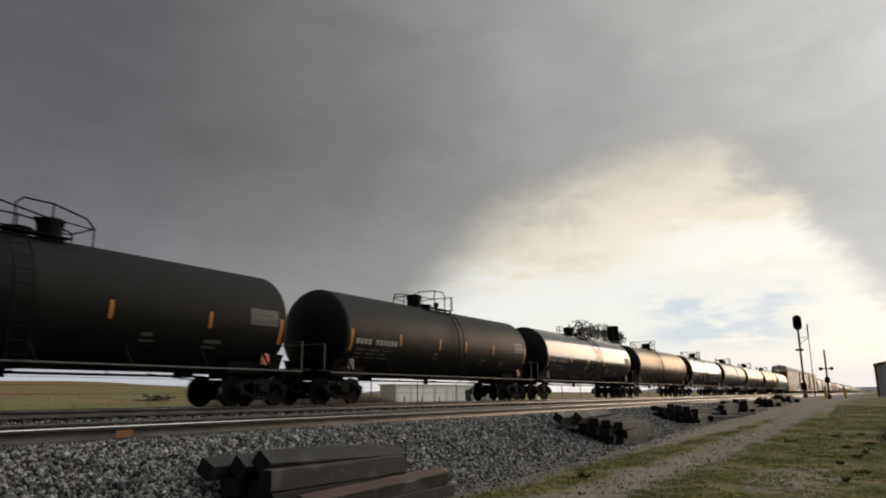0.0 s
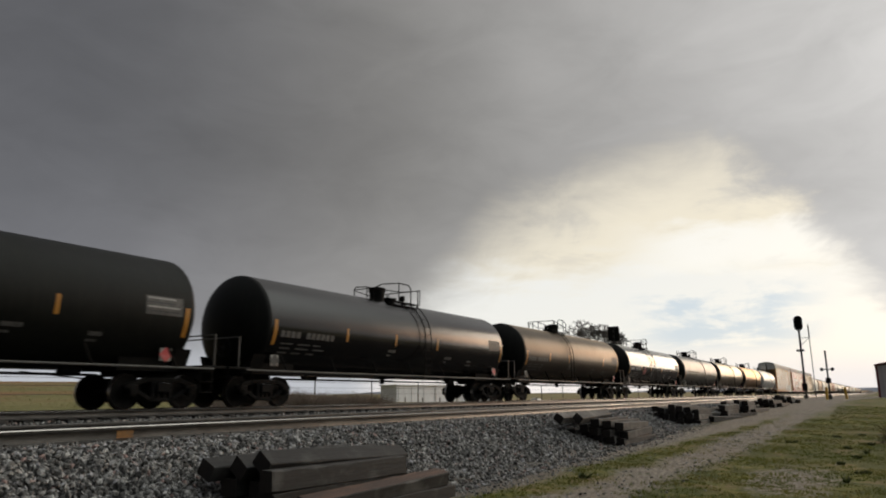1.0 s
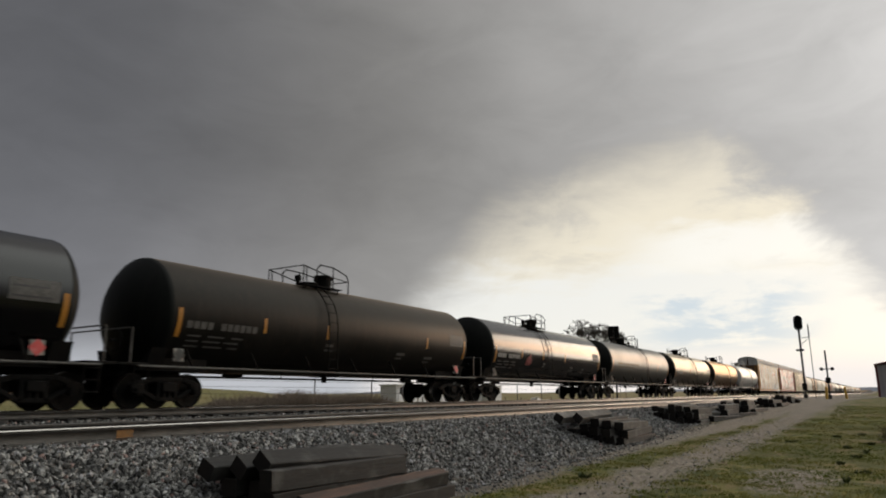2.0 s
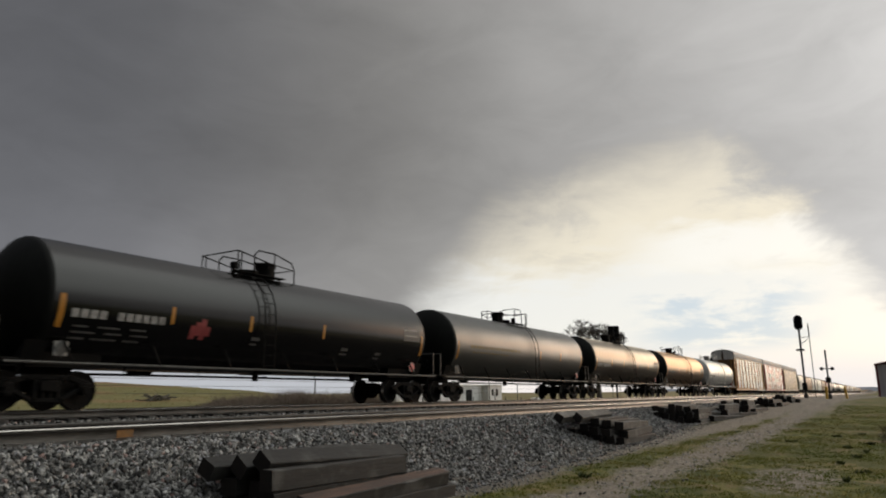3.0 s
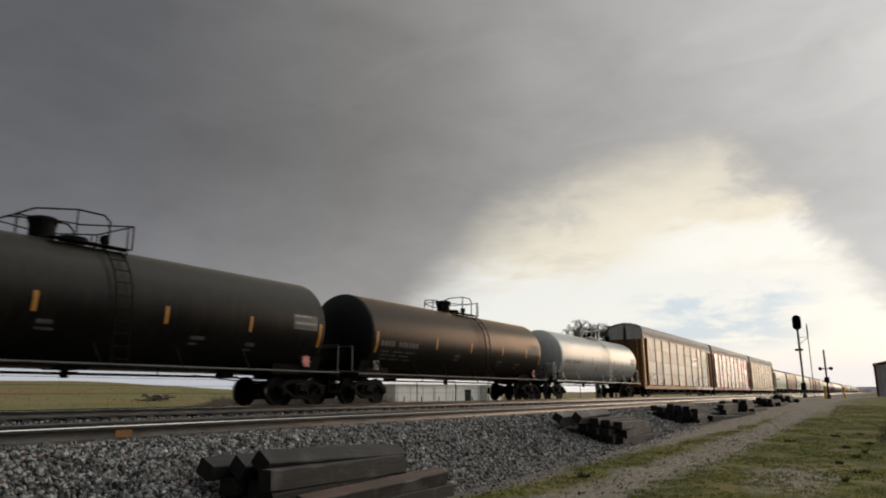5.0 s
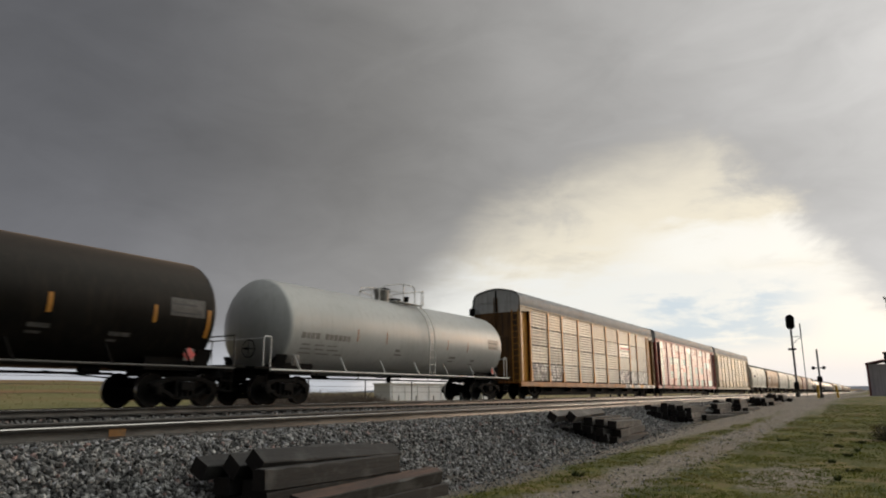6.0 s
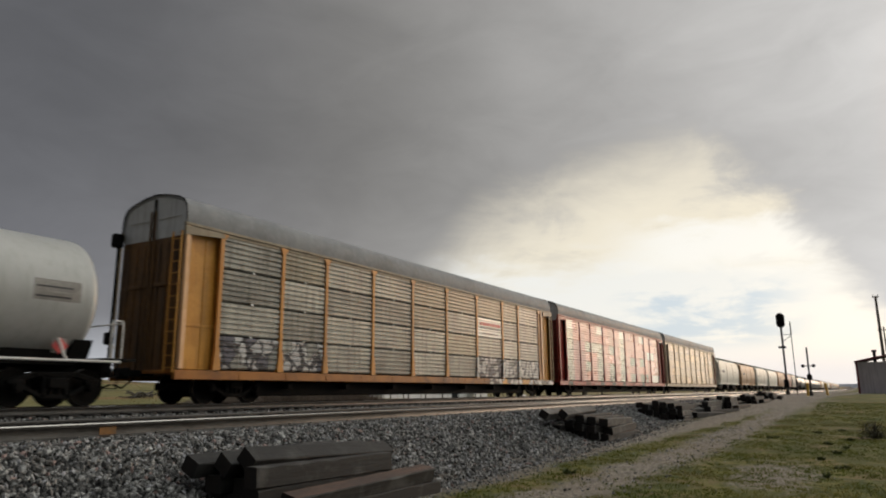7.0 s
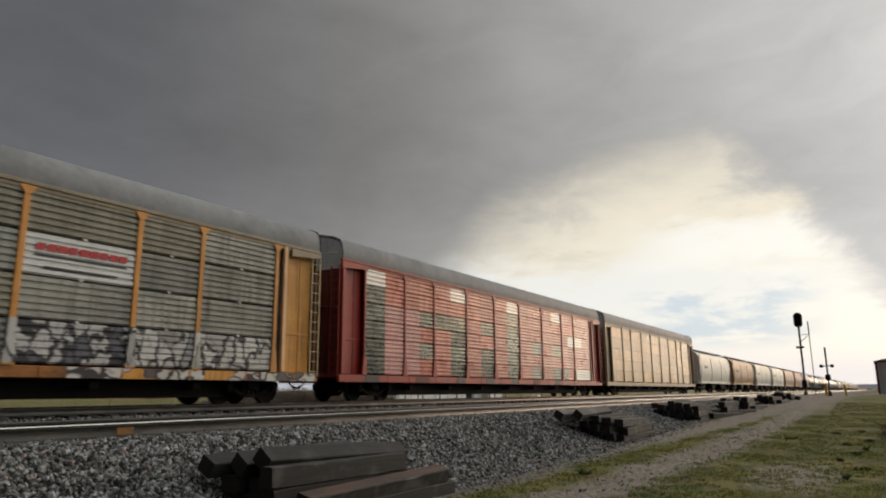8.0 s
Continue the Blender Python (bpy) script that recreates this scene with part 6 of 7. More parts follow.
def tie_piles():
    # the pile beside the ballast close to the camera
    g1 = "ties in the closest pile"
    for x, y, z, rx, ry, rz, red, ln in (
            (6.95, 5.90, -0.475, 38, -2.0, 0.0, False, 2.65),      # the turned one on top
            (6.76, 5.70, -0.615, 90, -0.7, 0.0, False, 2.5),
            (6.80, 5.74, -0.815, 2, 0, 0.5, False, 2.5), (6.9, 5.72, -1.0, 0, 0, 0, False, 2.6),
            (7.13, 5.36, -0.845, 14, 1.2, -0.5, True, 2.75), (7.35, 5.35, -1.03, 0, 0.3, -1, False, 2.6),
            (6.84, 6.20, -0.50, 36, -0.5, 1.0, False, 2.6), (6.62, 6.50, -0.50, 26, 0, 2.0, False, 2.6),
            (6.92, 6.02, -0.72, 4, 0.5, 1, False, 2.5), (6.78, 6.34, -0.70, 0, 0, 2, False, 2.5),
            (6.9, 6.05, -0.90, 0, 0, -1, False, 2.5), (6.85, 6.36, -0.89, 8, 0, 1, False, 2.5)):
        loose_tie(pose(x, y, z, rx, -ry, rz), red, ln, g1)
    # three more heaps along the foot of the ballast
    rng = random.Random(12)
    for name, x0, y0, ground, skew, plan in (
            ("ties in the second pile", 17.45, 5.62, -0.985, -0.13, ((0, 5), (1, 4), (2, 3))),
            ("ties in the third pile", 25.3, 5.40, -0.79, -0.10, ((0, 6), (1, 6), (2, 4))),
            ("ties in the fourth pile", 28.1, 5.0, -0.69, 0.0, ((0, 4), (1, 3), (2, 1))),
            ("ties in the fifth pile", 31.2, 4.75, -0.58, 0.05, ((0, 5), (1, 4), (2, 2))),
            ("ties in the sixth pile", 36.6, 4.35, -0.40, 0.0, ((0, 4), (1, 3))),
            ("ties in the seventh pile", 41.5, 4.1, -0.27, 0.0, ((0, 4), (1, 3)))):
        for row, count in plan:
            for k in range(count):
                y = y0 + k * 0.265 + row * 0.03
                z = ground + 0.095 + row * 0.188 + k * 0.055
                loose_tie(pose(x0 + 1.3 + k * skew + rng.uniform(-0.14, 0.14), y, z, rng.uniform(-6, 6), rng.uniform(-1.0, 1.0), rng.uniform(-2.5, 2.5)), rng.random() < 0.15, 2.6, name, "greyed wooden railway tie with black end in a heap", "tie_grey")
        for k in range(1 if x0 > 26 else 0):
            loose_tie(pose(x0 + 1.9 + k * 0.7, y0 - 0.28 - 0.2 * k, ground + 0.13 + 0.02 * k, rng.uniform(-10, 10), 0, rng.uniform(-16, 4)), False, 2.6, name)
    # loose ones thrown on top of the second and third heaps
    for x, y, z, rx, ry, rz, name in ((17.7, 6.42, -0.25, 40, -1, 3, "ties in the second pile"), (17.4, 6.85, -0.27, 34, 0, 5, "ties in the second pile"),
                                      (27.9, 4.95, -0.62, 6, 1, -13, "ties in the third pile"), (28.0, 5.3, -0.43, 30, 1, -11, "ties in the third pile")):
        loose_tie(pose(x, y, z, rx, ry, rz), False, 2.6, name, "greyed wooden railway tie thrown on a heap", "tie_grey")


tie_piles()


def signal_mast(x, y, base, head, label):
    s = thing("signal_mast", label, "railway signal", pose(x, y, base))
    h = head - base
    g = Geo()
    g.cyl((0, 0, 0), (0, 0, h + 0.2), 0.075, 12)
    g.cyl((0, 0, 0), (0, 0, 0.25), 0.16, 12)
    part("mast", g, M["mast"], s)
    g = Geo()                      # oval background plate, edge-rounded, facing along the track
    out = [(0.31 * math.cos(a), 0.31 * math.sin(a) + (0.27 if math.sin(a) > 0 else -0.27)) for a in (2 * math.pi * i / 32 for i in range(32))]
    g.prism([(u, h + 0.6 + v) for u, v in out], -0.02, 0.02, "X")
    plate = part("background_plate", g, M["signal_black"], s, "black oval signal background")
    g = Geo()
    g.box((0.17, 0, h + 0.6), (0.3, 0.34, 0.95), 0.04)
    part("lamp_housing", g, M["signal_black"], plate)
    for k in (-0.3, 0.0, 0.3):
        g = Geo()
        n = 14
        g.cyl((-0.02, 0, h + 0.6 + k), (-0.30, 0, h + 0.58 + k), 0.115, n, 0.12, caps=False)
        g.cyl((-0.02, 0, h + 0.6 + k), (-0.03, 0, h + 0.6 + k), 0.115, n)
        part("lamp_hood", g, M["signal_black"], plate)
    return s


def near_signal():
    s = signal_mast(59.6, 4.68, -0.1, 5.02, "tall black railway signal on a slim mast with ladder")
    g = Geo()                      # slim second pole with its braces
    g.cyl((0, -0.66, 0), (0, -0.66, 5.6), 0.03, 8)
    part("ladder_pole", g, M["mast"], s)
    g = Geo()
    g.tube([(0, 0, 4.55), (0, -0.66, 4.6)], 0.022, 6)
    g.tube([(0, 0, 4.0), (0, -0.66, 4.55)], 0.022, 6)
    part("brace", g, M["mast"], s)
    g = Geo()
    g.box((0, -0.66, 5.05), (0.07, 0.09, 0.9), 0.01)
    part("pole_sleeve", g, M["mast"], s)
    g = Geo()
    g.box((0, 0.05, 3.62), (0.16, 0.55, 0.16), 0.02)
    part("marker_box", g, M["signal_black"], s)
    g = Geo()
    g.box((0, 0.02, 0.85), (0.35, 0.34, 0.55), 0.03)
    part("junction_box", g, M["signal_black"], s)


near_signal()


def far_signal():
    s = thing("signal_mast", "black railway signal head on a mast beyond the train", "railway signal", pose(62.0, 20.12, -0.3))
    g = Geo()
    g.cyl((0, 0, 0), (0, 0, 6.5), 0.08, 12)
    part("mast", g, M["mast"], s)
    g = Geo()
    out = []
    for cx_, cz_, a0 in ((0.36, 0.52, 0), (-0.36, 0.52, 90), (-0.36, -0.52, 180), (0.36, -0.52, 270)):
        out += [(cx_ + 0.16 * math.cos(radians(a0 + k * 22.5)), 6.08 + cz_ + 0.16 * math.sin(radians(a0 + k * 22.5))) for k in range(5)]
    g.prism(out, -0.03, 0.03, "X")
    plate = part("background_plate", g, M["signal_black"], s, "black signal background plate")
    g = Geo()
    g.box((0.2, 0, 6.08), (0.32, 0.5, 1.3), 0.04)
    part("lamp_housing", g, M["signal_black"], plate)
    for k in (-0.45, 0, 0.45):
        g = Geo()
        g.cyl((-0.03, 0, 6.08 + k), (-0.34, 0, 6.06 + k), 0.13, 14, 0.14)
        part("lamp_hood", g, M["signal_black"], plate)
    g = Geo()
    for k in (-0.19, 0.19):
        g.cyl((0.4, k, 0.2), (0.4, k, 6.6), 0.02, 6)
    for i in range(20):
        g.cyl((0.4, -0.19, 0.4 + i * 0.31), (0.4, 0.19, 0.4 + i * 0.31), 0.012, 6)
    part("ladder", g, M["grey_steel"], s)


far_signal()


def crossing_signal():
    s = thing("crossing_signal", "grade crossing signal mast with two flashing-light heads", "crossing signal", pose(50.2, 2.6, -0.15))
    g = Geo()
    g.cyl((0, 0, 0), (0, 0, 3.1), 0.055, 10)
    g.cyl((0, 0, 0), (0, 0, 0.3), 0.12, 10)
    part("mast", g, M["mast"], s)
    g = Geo()
    g.cyl((0, -0.34, 1.92), (0, 0.34, 1.92), 0.03, 8)
    part("crossarm", g, M["mast"], s)
    for k in (-0.30, 0.30):
        g = Geo()
        g.cyl((-0.05, k, 1.92), (-0.07, k, 1.92), 0.11, 20)
        g.cyl((0.12, k, 1.92), (-0.05, k, 1.92), 0.09, 14)
        g.cyl((-0.07, k, 1.92), (-0.22, k, 1.90), 0.08, 12)
        part("flasher", g, M["signal_black"], s, "black round flasher head with hood")
    g = Geo()
    g.box((0, 0, 1.22), (0.2, 0.3, 0.36), 0.05)
    part("bell_box", g, M["signal_black"], s)
    for x, y, lean in ((53.2, 1.80, -5), (49.6, 2.76, 2)):
        g = Geo()
        g.cyl((0, 0, -0.1), (0, 0, 0.72), 0.075, 12)
        g.revolve([(0.72, 0.075), (0.76, 0.055), (0.78, 0.02)], 12, "Z")
        solid("bollard", g, M["yellow_paint"], "yellow painted bollard at the grade crossing", "bollard", pose(x, y, float(ground_height(x, y)), lean, 0, 0), "bollards at the crossing")


crossing_signal()


def trackside_shed():
    s = thing("shed", "small grey metal shed with low roof and maroon-edged corners", "shed", pose(70.0, -0.08, -0.15))
    w, d, e, r = 6.0, 5.0, 2.72, 3.35
    def wall(a, b, name="wall"):
        g = Geo()                  # corrugated sheet wall
        a, b = Vector(a), Vector(b)
        u, ln = (b - a).normalized(), (b - a).length
        nrm = Vector((-u.y, u.x, 0))
        n = int(ln / 0.15)
        line = [(a + u * (ln * i / n) + nrm * (0.05 + (0.025 if i % 2 else 0.0))) for i in range(n + 1)]
        line += [b - nrm * 0.05, a - nrm * 0.05]
        g.prism([(p.x, p.y) for p in line], 0.0, e, "Z")
        part(name, g, M["shed_wall"], s)
    z = e / 2
    wall((0, 0, z), (0, -w, z))
    wall((d, 0, z), (d, -w, z))
    wall((0, 0, z), (d, 0, z))
    wall((0, -w, z), (d, -w, z))
    g = Geo()
    g.prism([(0.12, e - 0.02), (0.12, e + 0.08), (-w / 2, r + 0.1), (-w - 0.25, e + 0.08), (-w - 0.25, e - 0.02), (-w / 2, r)], -0.25, d + 0.25, "X")
    part("roof", g, M["shed_roof"], s)
    # added strips: a lens colour fringe on the corners built as maroon edges
    for y in (0.0, -w):
        g = Geo()
        g.box((-0.05, y, z), (0.18, 0.18, e), 0.02)
        part("corner_trim", g, M["edge_maroon"], s, "maroon corner strip standing in for a lens colour fringe")
    g = Geo()
    g.prism([(0.14, e - 0.04), (0.14, e + 0.10), (-w / 2, r + 0.12), (-w - 0.27, e + 0.10), (-w - 0.27, e - 0.04), (-w / 2, r - 0.02)], -0.30, -0.25, "X")
    part("fascia", g, M["edge_maroon"], s, "maroon fascia board")
    g = Geo()
    g.cyl((0.8, -1.45, e), (0.8, -1.45, r + 0.25), 0.13, 12)
    g.cyl((0.8, -1.45, r + 0.25), (0.8, -1.45, r + 0.42), 0.20, 12)
    part("roof_vent", g, M["mast"], s)


trackside_shed()


def utility_poles():
    for x, y, top, arm in ((76.0, -2.35, 9.0, False), (120.0, -4.2, 9.4, True), (170.0, -7.0, 9.2, True)):
        s = thing("utility_pole", "weathered wooden utility pole", "utility pole", pose(x, y, -0.1), "utility poles")
        g = Geo()
        n = 8
        for i in range(n):
            g.cyl((0, 0, top * i / n), (0, 0, top * (i + 1) / n), 0.16 - 0.06 * i / n, 12, 0.16 - 0.06 * (i + 1) / n)
        part("pole", g, M["pole_wood"], s)
        g = Geo()
        g.box((0, 0, top - (0.5 if arm else 0.1)), (0.1, 1.6 if arm else 0.5, 0.1), 0.015)
        a = part("crossarm", g, M["pole_wood"], s)
        for k in ((-0.7, -0.25, 0.25, 0.7) if arm else (-0.2, 0.2)):
            g = Geo()
            g.revolve([(0, 0.03), (0.05, 0.05), (0.10, 0.035), (0.14, 0.05), (0.18, 0.02)], 10, "Z", (0, k, top - (0.45 if arm else 0.05)))
            part("insulator", g, M["grey_steel"], a)


utility_poles()


def bare_tree(x, y, base, height, seed, label):
    rng = random.Random(seed)
    s = thing("tree", label, "tree", pose(x, y, base))
    trunk, limbs, twigs = Geo(), Geo(), Geo()

    def grow(at, way, length, r, depth):
        steps = 2 if depth > 3 else 3
        for i in range(steps):
            bend = Vector((rng.uniform(-1, 1), rng.uniform(-1, 1), rng.uniform(-0.6, 0.8))) * (0.14 if depth < 2 else 0.3)
            way = (way + bend).normalized()
            nxt = at + way * length / steps
            r2 = max(r * 0.88, 0.02)
            (trunk if depth == 0 else limbs if depth < 4 else twigs).cyl(at, nxt, r, 8 if depth < 2 else 5 if depth < 4 else 3, r2, caps=False)
            at, r = nxt, r2
        if depth < 6:
            for i in range(5 if depth == 0 else 3 if depth < 3 else 4):
                a = rng.uniform(0, 2 * math.pi)
                side = (way + Vector((math.cos(a), math.sin(a), rng.uniform(-0.35, 0.35))) * rng.uniform(0.55, 1.15)).normalized()
                grow(at, side, length * rng.uniform(0.60, 0.78), max(r * 0.68, 0.022), depth + 1)
    grow(Vector((0, 0, 0)), Vector((0, 0, 1)), height * 0.33, height * 0.034, 0)
    part("trunk", trunk, M["bark"], s)
    part("limb_frame", limbs, M["bark"], s)
    tagged(part("crown", twigs, M["bark"], s, "leafless crown of fine branching wood"), kind="stuff")
    return s


bare_tree(86.0, 30.2, -0.6, 11.1, 3, "bare leafless deciduous tree with spreading crown")


def behind_the_train():
    # long low building and a white hut with dark windows
    b = thing("long_building", "long low light-grey building with flat roof", "building", pose(86.5, 62.5, -1.1, rz=-7.0))
    ln, e = 25.5, 2.95
    g = Geo()
    g.box((ln / 2, 1.7, e / 2), (ln, 3.4, e), 0.02)
    wall = part("wall", g, M["wall_grey"], b)
    g = Geo()
    g.box((ln / 2, 1.7, e + 0.1), (ln + 0.4, 3.8, 0.2), 0.03)
    part("roof", g, M["wall_white"], b)
    for i in range(9):
        g = Geo()
        g.box((0.5 + i * 3.0, -0.04, e / 2), (0.14, 0.08, e - 0.02), 0.01)
        part("pilaster", g, M["wall_white"], b)
    for k, w, h in ((9.2, 0.12, 2.7), (14.6, 1.0, 2.2), (18.4, 1.7, 2.3)):
        g = Geo()
        g.box((k, -0.06, h / 2 if h > 1.2 else 1.7), (w, 0.06, h), 0.01)
        part("door" if h > 1.2 else "window", g, M["dark_glass"] if k > 15 else M["wall_white"], b)
    h = thing("hut", "small white hut with two dark windows", "hut", pose(108.5, 58.4, -1.05, rz=-5.0))
    g = Geo()
    g.box((2.2, 2.0, 1.45), (4.4, 4.0, 2.9), 0.02)
    part("wall", g, M["wall_white"], h)
    g = Geo()
    g.box((2.2, 2.0, 3.0), (4.8, 4.4, 0.14), 0.03)
    part("roof", g, M["wall_white"], h)
    for k in (1.35, 2.75):
        g = Geo()
        g.box((k, -0.02, 1.75), (0.6, 0.06, 1.1), 0.01)
        w = part("window", g, M["dark_glass"], h)
        g = Geo()
        g.box((k, -0.03, 1.15), (0.74, 0.10, 0.08), 0.01)
        part("sill", g, M["wall_white"], w)
    g = Geo()
    g.box((2.1, -0.03, 1.0), (0.14, 0.06, 1.7), 0.01)
    part("door", g, M["dark_glass"], h)
    g = Geo()
    g.box((0, 0, 0.35), (1.9, 1.2, 0.7), 0.08)
    g.box((0.2, 0, 0.74), (0.9, 1.0, 0.12), 0.05)
    solid("storage_box", g, M["wall_white"], "low white storage box beside the hut", "box", pose(119.4, 54.3, -1.05))
    # field fence: posts with three wires
    f = thing("field_fence", "wire fence with thin dark posts along the field", "fence", pose(0, 28.0, 0))
    xs = [30.6 + 5.4 * k for k in range(0, 14)]
    for x in xs:
        z = float(ground_height(x, 28.0))
        g = Geo()
        g.cyl((x, 0, z - 0.3), (x, 0, 1.25 + 0.02 * math.sin(x)), 0.035, 8)
        part("post", g, M["post_wood"], f)
    for z in (0.45, 0.8, 1.12):
        g = Geo()
        g.cyl((xs[0] - 21.6, -0.05, z), (xs[-1], -0.05, z), 0.010, 6)
        part("wire", g, M["mast"], f)
    # low posts before the building
    rng = random.Random(8)
    for k in range(12):
        t = k / 11
        x, y = 72 + t * 22, 53.5 - t * 15.5
        g = Geo()
        g.cyl((0, 0, -0.2), (0, 0, 0.75), 0.07, 8)
        solid("low_post", g, M["post_wood"], "short dark wooden post in the field", "post", pose(x, y, float(ground_height(x, y)), rng.uniform(-3, 3), 0, 0), "low posts before the building")


behind_the_train()


def blades(name, spots, height, width, mat, label, category, seed, lean=0.5, per=3, tall=None):
    """Tufts of thin leaves in one mesh."""
    rng = np.random.default_rng(seed)
    n = len(spots) * per
    at = np.repeat(spots, per, axis=0) + np.concatenate([rng.normal(0, 0.03, (n, 2)), np.zeros((n, 1))], 1)
    a = rng.uniform(0, 2 * np.pi, n)
    h = height * rng.uniform(0.5, 1.3, n) * np.repeat(rng.uniform(0.6, 1.3, len(spots)), per)
    if tall is not None:
        h = h * np.repeat(tall, per)
    w = width * rng.uniform(0.6, 1.3, n)
    side = np.stack([np.cos(a), np.sin(a), np.zeros(n)], -1) * w[:, None]
    b = rng.uniform(0, 2 * np.pi, n)
    tip = np.stack([np.cos(b) * lean * h, np.sin(b) * lean * h, h], -1)
    mid = tip * np.array([0.35, 0.35, 0.6])
    v = np.stack([at - side, at + side, at + mid + side * 0.7, at + mid - side * 0.7, at + tip], 1).reshape(-1, 3)
    k = np.arange(n) * 5
    quads = np.stack([k, k + 1, k + 2, k + 3], -1)
    tris = np.stack([k + 3, k + 2, k + 4], -1)
    me = bpy.data.meshes.new(name)
    me.from_pydata(v.tolist(), [], quads.tolist() + tris.tolist())
    me.materials.append(mat)
    return tagged(new(name, me), label, category, kind="stuff")


def plants():
    rng = np.random.default_rng(3)
    n = 60000
    x = 4 + 34 * rng.random(n) ** 1.3
    y = rng.uniform(-4.5, 4.9, n)
    patchy = lumps(x, y, 0.9, 1.0) + 0.7 * lumps(x, y, 0.3, 3.0)
    rut = np.abs(y + x * 0.045 - 4.1 + 0.15 * lumps(x, y, 0.8)) < 0.5
    path = y > 4.95 - 0.11 * np.maximum(x - 14.5, 0) + 0.25 * lumps(x, y, 1.0)
    keep = (patchy > -0.25) & ~(rut & (rng.random(n) < 0.88)) & ~path & ((x < 29) | (y < 1.7))
    x, y = x[keep], y[keep]
    spots = np.stack([x, y, ground_height(x, y) - 0.005], -1)
    blades("grass", spots, 0.038, 0.007, M["grass"], "short patchy green and straw-coloured grass", "grass", 4, 0.8, 3)
    # dark broad-leaved weeds here and there
    weeds = [(11.49, 4.36), (16.5, 0.53), (19.5, 0.28), (12.6, 0.6), (14.0, 0.3), (21.5, 1.1), (17.6, 0.35), (15.3, 0.75), (18.6, 0.7), (22.5, 0.5), (19.8, 2.0)]
    for i, (wx, wy) in enumerate(weeds):
        g = Geo()
        r = random.Random(i)
        crowns = [(r.gauss(0, 0.06), r.gauss(0, 0.06)) for k in range(r.randint(3, 6))]
        for k in range(60):
            root = Vector((*r.choice(crowns), 0.0))
            a, ln = r.uniform(0, 6.28), r.uniform(0.03, 0.075)
            up = r.uniform(0.3, 1.3)
            tip = root + Vector((math.cos(a) * ln, math.sin(a) * ln, ln * up))
            half_ = root.lerp(tip, 0.55)
            side = Vector((-math.sin(a), math.cos(a), 0)) * 0.017
            b = g.add([root, half_ + side + Vector((0, 0, 0.02)), tip, half_ - side + Vector((0, 0, 0.02)), half_ - Vector((0, 0, 0.006))])
            g.face(b, b + 1, b + 2, b + 4)
            g.face(b, b + 4, b + 2, b + 3)
        solid("weed", g, M["leaf_dark"], "small dark green weed clump in the grass", "weed", pose(wx, wy, float(ground_height(wx, wy)) - 0.005), "weeds in the grass")
    # a low dark shrub at the grass edge
    r = random.Random(5)
    at = pose(20.4, -0.22, float(ground_height(20.4, -0.22)) - 0.02)
    shrub = thing("shrub", "small dark green and brown shrub in the grass", "shrub", at)
    g = Geo()
    for k in range(26):
        a = r.uniform(0, 6.28)
        tip = Vector((math.cos(a) * r.uniform(0.05, 0.36), math.sin(a) * r.uniform(0.05, 0.36), r.uniform(0.18, 0.46)))
        g.tube([(0, 0, -0.03), tip * 0.5 + Vector((0, 0, 0.05)), tip], 0.006, 4)
    part("stems", g, M["earth"], shrub, "thin brown stems")
    g = Geo()
    for k in range(900):
        a, b_ = r.uniform(0, 6.28), math.asin(r.uniform(0, 1))
        root = Vector((math.cos(a) * math.cos(b_), math.sin(a) * math.cos(b_), math.sin(b_) * 1.05)) * r.uniform(0.12, 0.40)
        way = Vector((r.uniform(-1, 1), r.uniform(-1, 1), r.uniform(-0.3, 1))).normalized() * r.uniform(0.03, 0.075)
        side = way.cross(Vector((r.uniform(-1, 1), r.uniform(-1, 1), 1))).normalized() * 0.013
        n_ = g.add([root, root + way * 0.5 + side, root + way, root + way * 0.5 - side])
        g.face(n_, n_ + 1, n_ + 2, n_ + 3)
    tagged(part("foliage", g, M["shrub_leaf"], shrub, "dense small dark leaves"), kind="stuff")
    # dry brush along the far side of the tracks
    n = 2000
    x, y = rng.uniform(20.0, 32.5, n), rng.uniform(23.4, 26.8, n)
    tall = np.clip((x - 18.5) / 6.0, 0.2, 1.0) * (0.75 + 0.25 * lumps(x, y, 1.6))
    spots = np.stack([x, y, ground_height(x, y)], -1)
    blades("dry_brush", spots, 0.85, 0.012, M["brush"], "low tangle of dry brown brush beyond the tracks", "brush", 6, 0.7, 12, tall)
    # dry grass of the field
    n = 4000
    x, y = rng.uniform(8, 60, n), 24.5 + 32 * rng.random(n) ** 1.6
    spots = np.stack([x, y, ground_height(x, y)], -1)
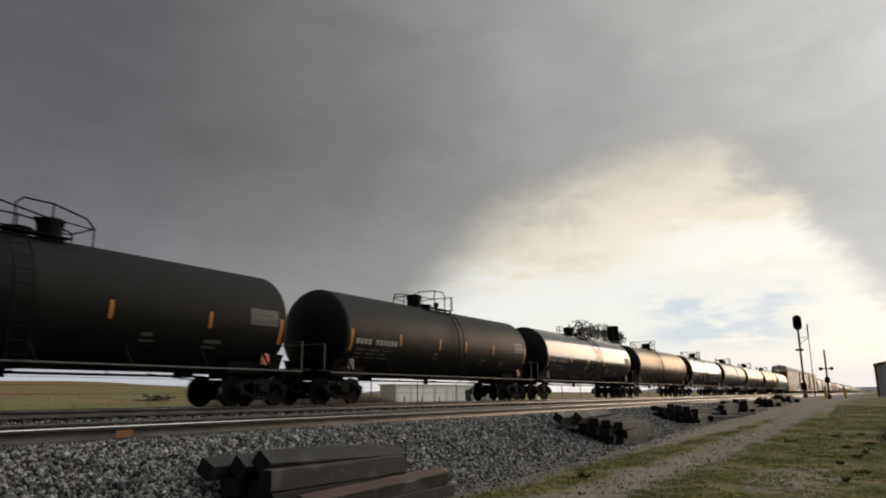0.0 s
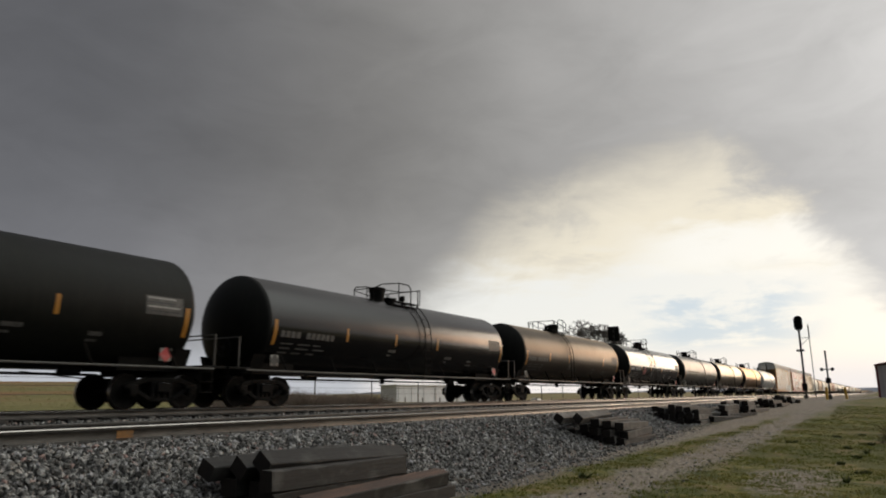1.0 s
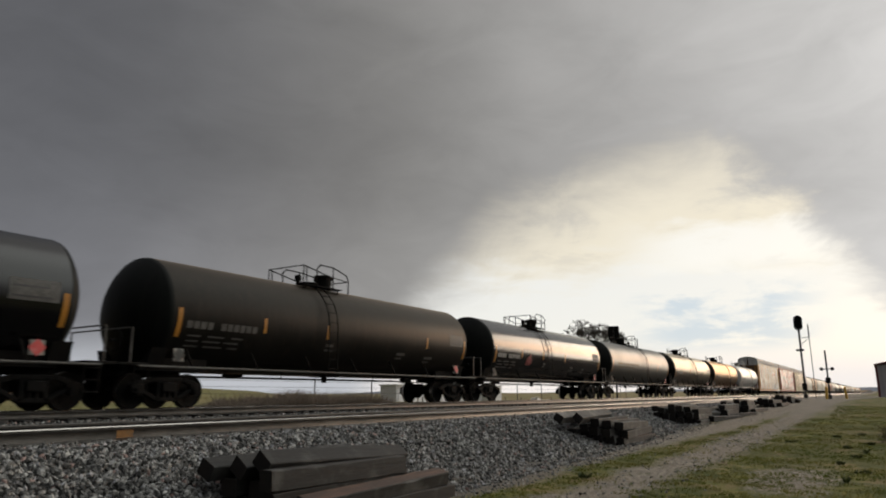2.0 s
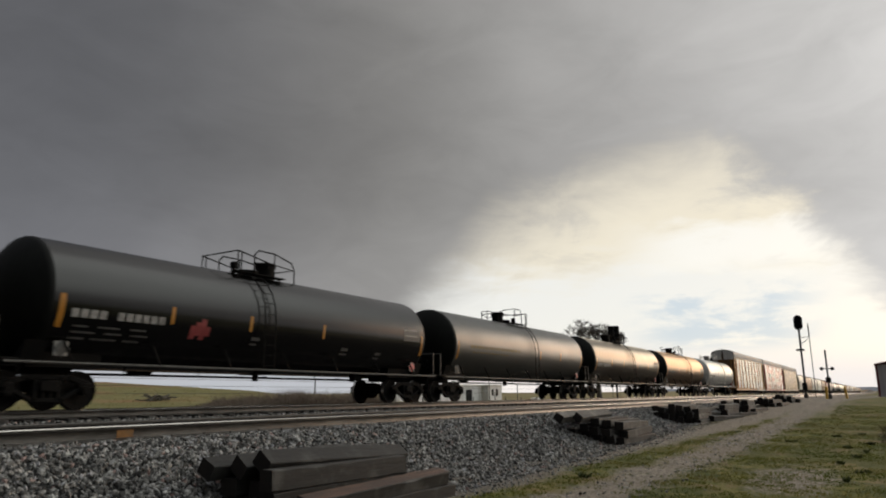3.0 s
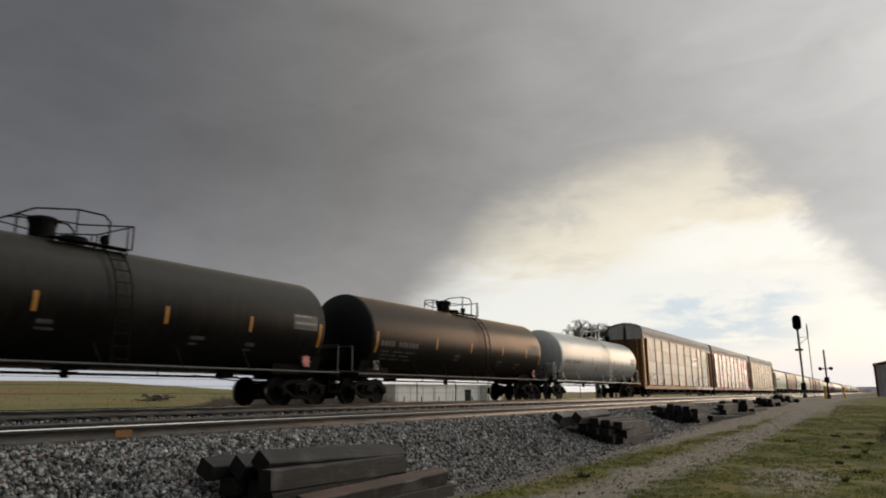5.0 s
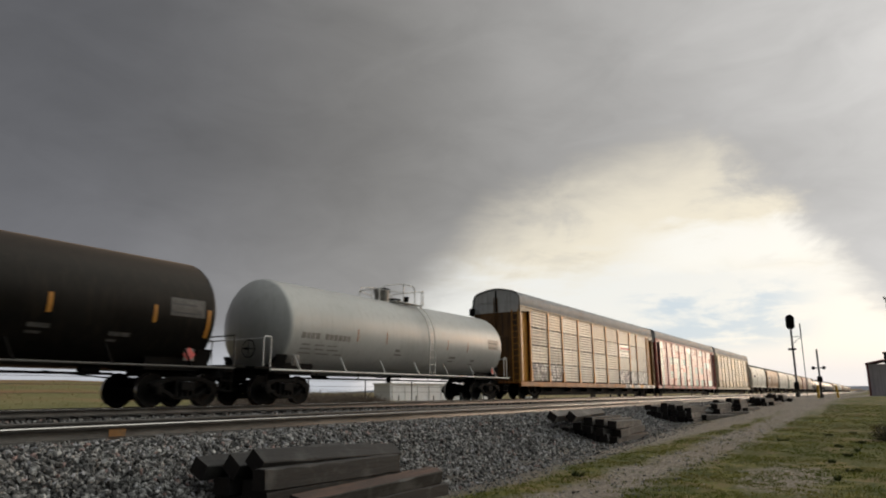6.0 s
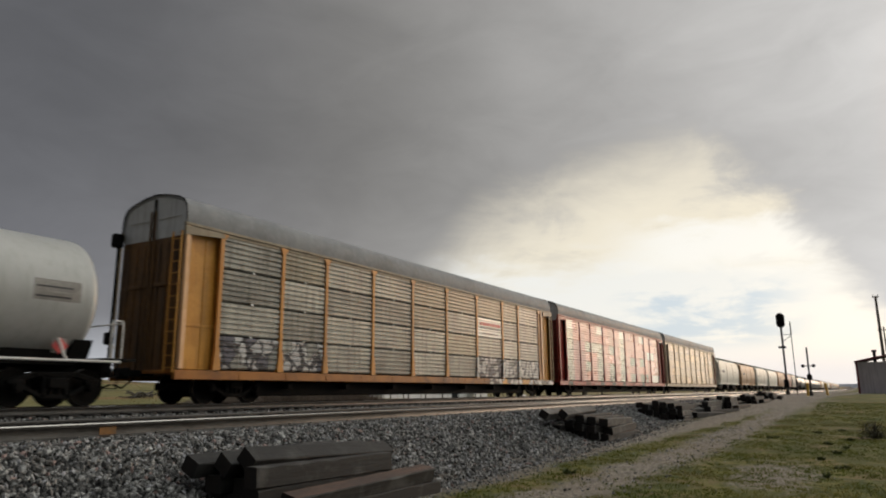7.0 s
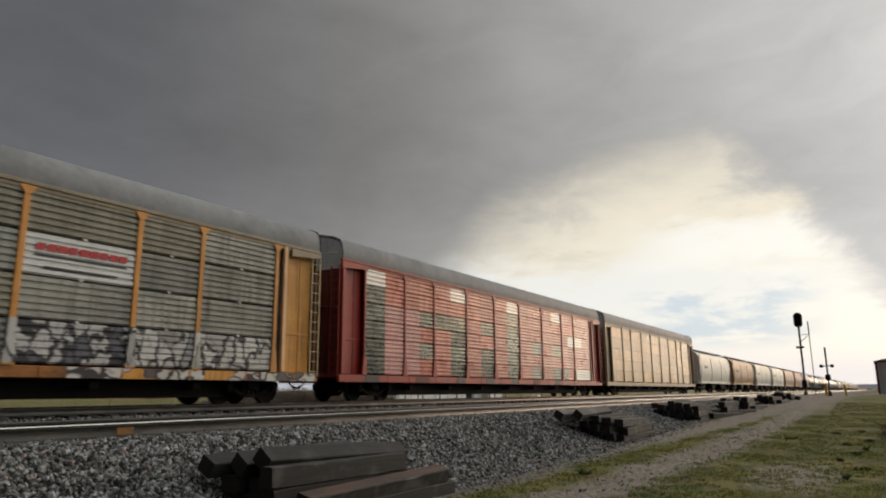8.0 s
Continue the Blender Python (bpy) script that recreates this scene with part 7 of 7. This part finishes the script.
    blades("field_grass", spots, 0.06, 0.02, M["dry_grass"], "yellowish dry field grass", "grass", 9, 0.6, 3)
    # heap of dead branches in the field
    s = thing("branch_heap", "dark heap of dead branches lying in the field", "branches", pose(25.0, 34.6, float(ground_height(25.0, 34.6)) + 0.03))
    r = random.Random(2)
    for k in range(22):
        g = Geo()
        a = Vector((r.uniform(-0.8, 0.4), r.uniform(-0.4, 0.4), r.uniform(0.0, 0.18)))
        b = a + Vector((r.uniform(-0.6, 1.0), r.uniform(-0.4, 0.4), r.uniform(-0.05, 0.28)))
        g.tube([a, (a + b) / 2 + Vector((0, 0, r.uniform(-0.05, 0.1))), b], r.uniform(0.02, 0.06), 6)
        part("branch", g, M["bark"], s)


plants()


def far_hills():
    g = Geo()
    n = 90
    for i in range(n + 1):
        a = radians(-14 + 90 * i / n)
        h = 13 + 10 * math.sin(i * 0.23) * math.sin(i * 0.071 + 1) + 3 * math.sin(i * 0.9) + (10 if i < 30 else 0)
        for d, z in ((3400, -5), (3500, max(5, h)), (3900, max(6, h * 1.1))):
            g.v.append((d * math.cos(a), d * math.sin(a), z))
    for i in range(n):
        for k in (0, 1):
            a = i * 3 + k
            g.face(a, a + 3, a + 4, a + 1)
    solid("backdrop_hills", g, M["hill"], "low hills on the horizon coloured blue-grey for haze", "hills", kind="structure")


far_hills()


# ---- movement ----
def motions():
    """The train rolls by at about 21.7 m/s towards the left; its wheels turn."""
    gone = lambda t: 21.669 * t + 0.01735 * t * t
    slips = {0.0: 0.08, 0.5: -0.25, 1.0: -0.07, 1.5: 0.16, 3.0: 0.13, 3.5: 0.15, 4.0: 0.37, 4.5: -0.48, 6.0: -0.06, 6.5: -0.12, 7.0: -0.28, 7.5: 0.21, 8.0: 0.15}
    way = [(t, gone(t) + s_) for t, s_ in slips.items()]
    for car, start in TRAIN:
        walk(car, [(t, pose(start - d, FAR_TRACK, 0)) for t, d in way])
    for wheel, at in WHEELSETS:
        walk(wheel, [(i / 30, pose(at, 0, 0.457, ry=-89.4 * i)) for i in range(241)])


motions()
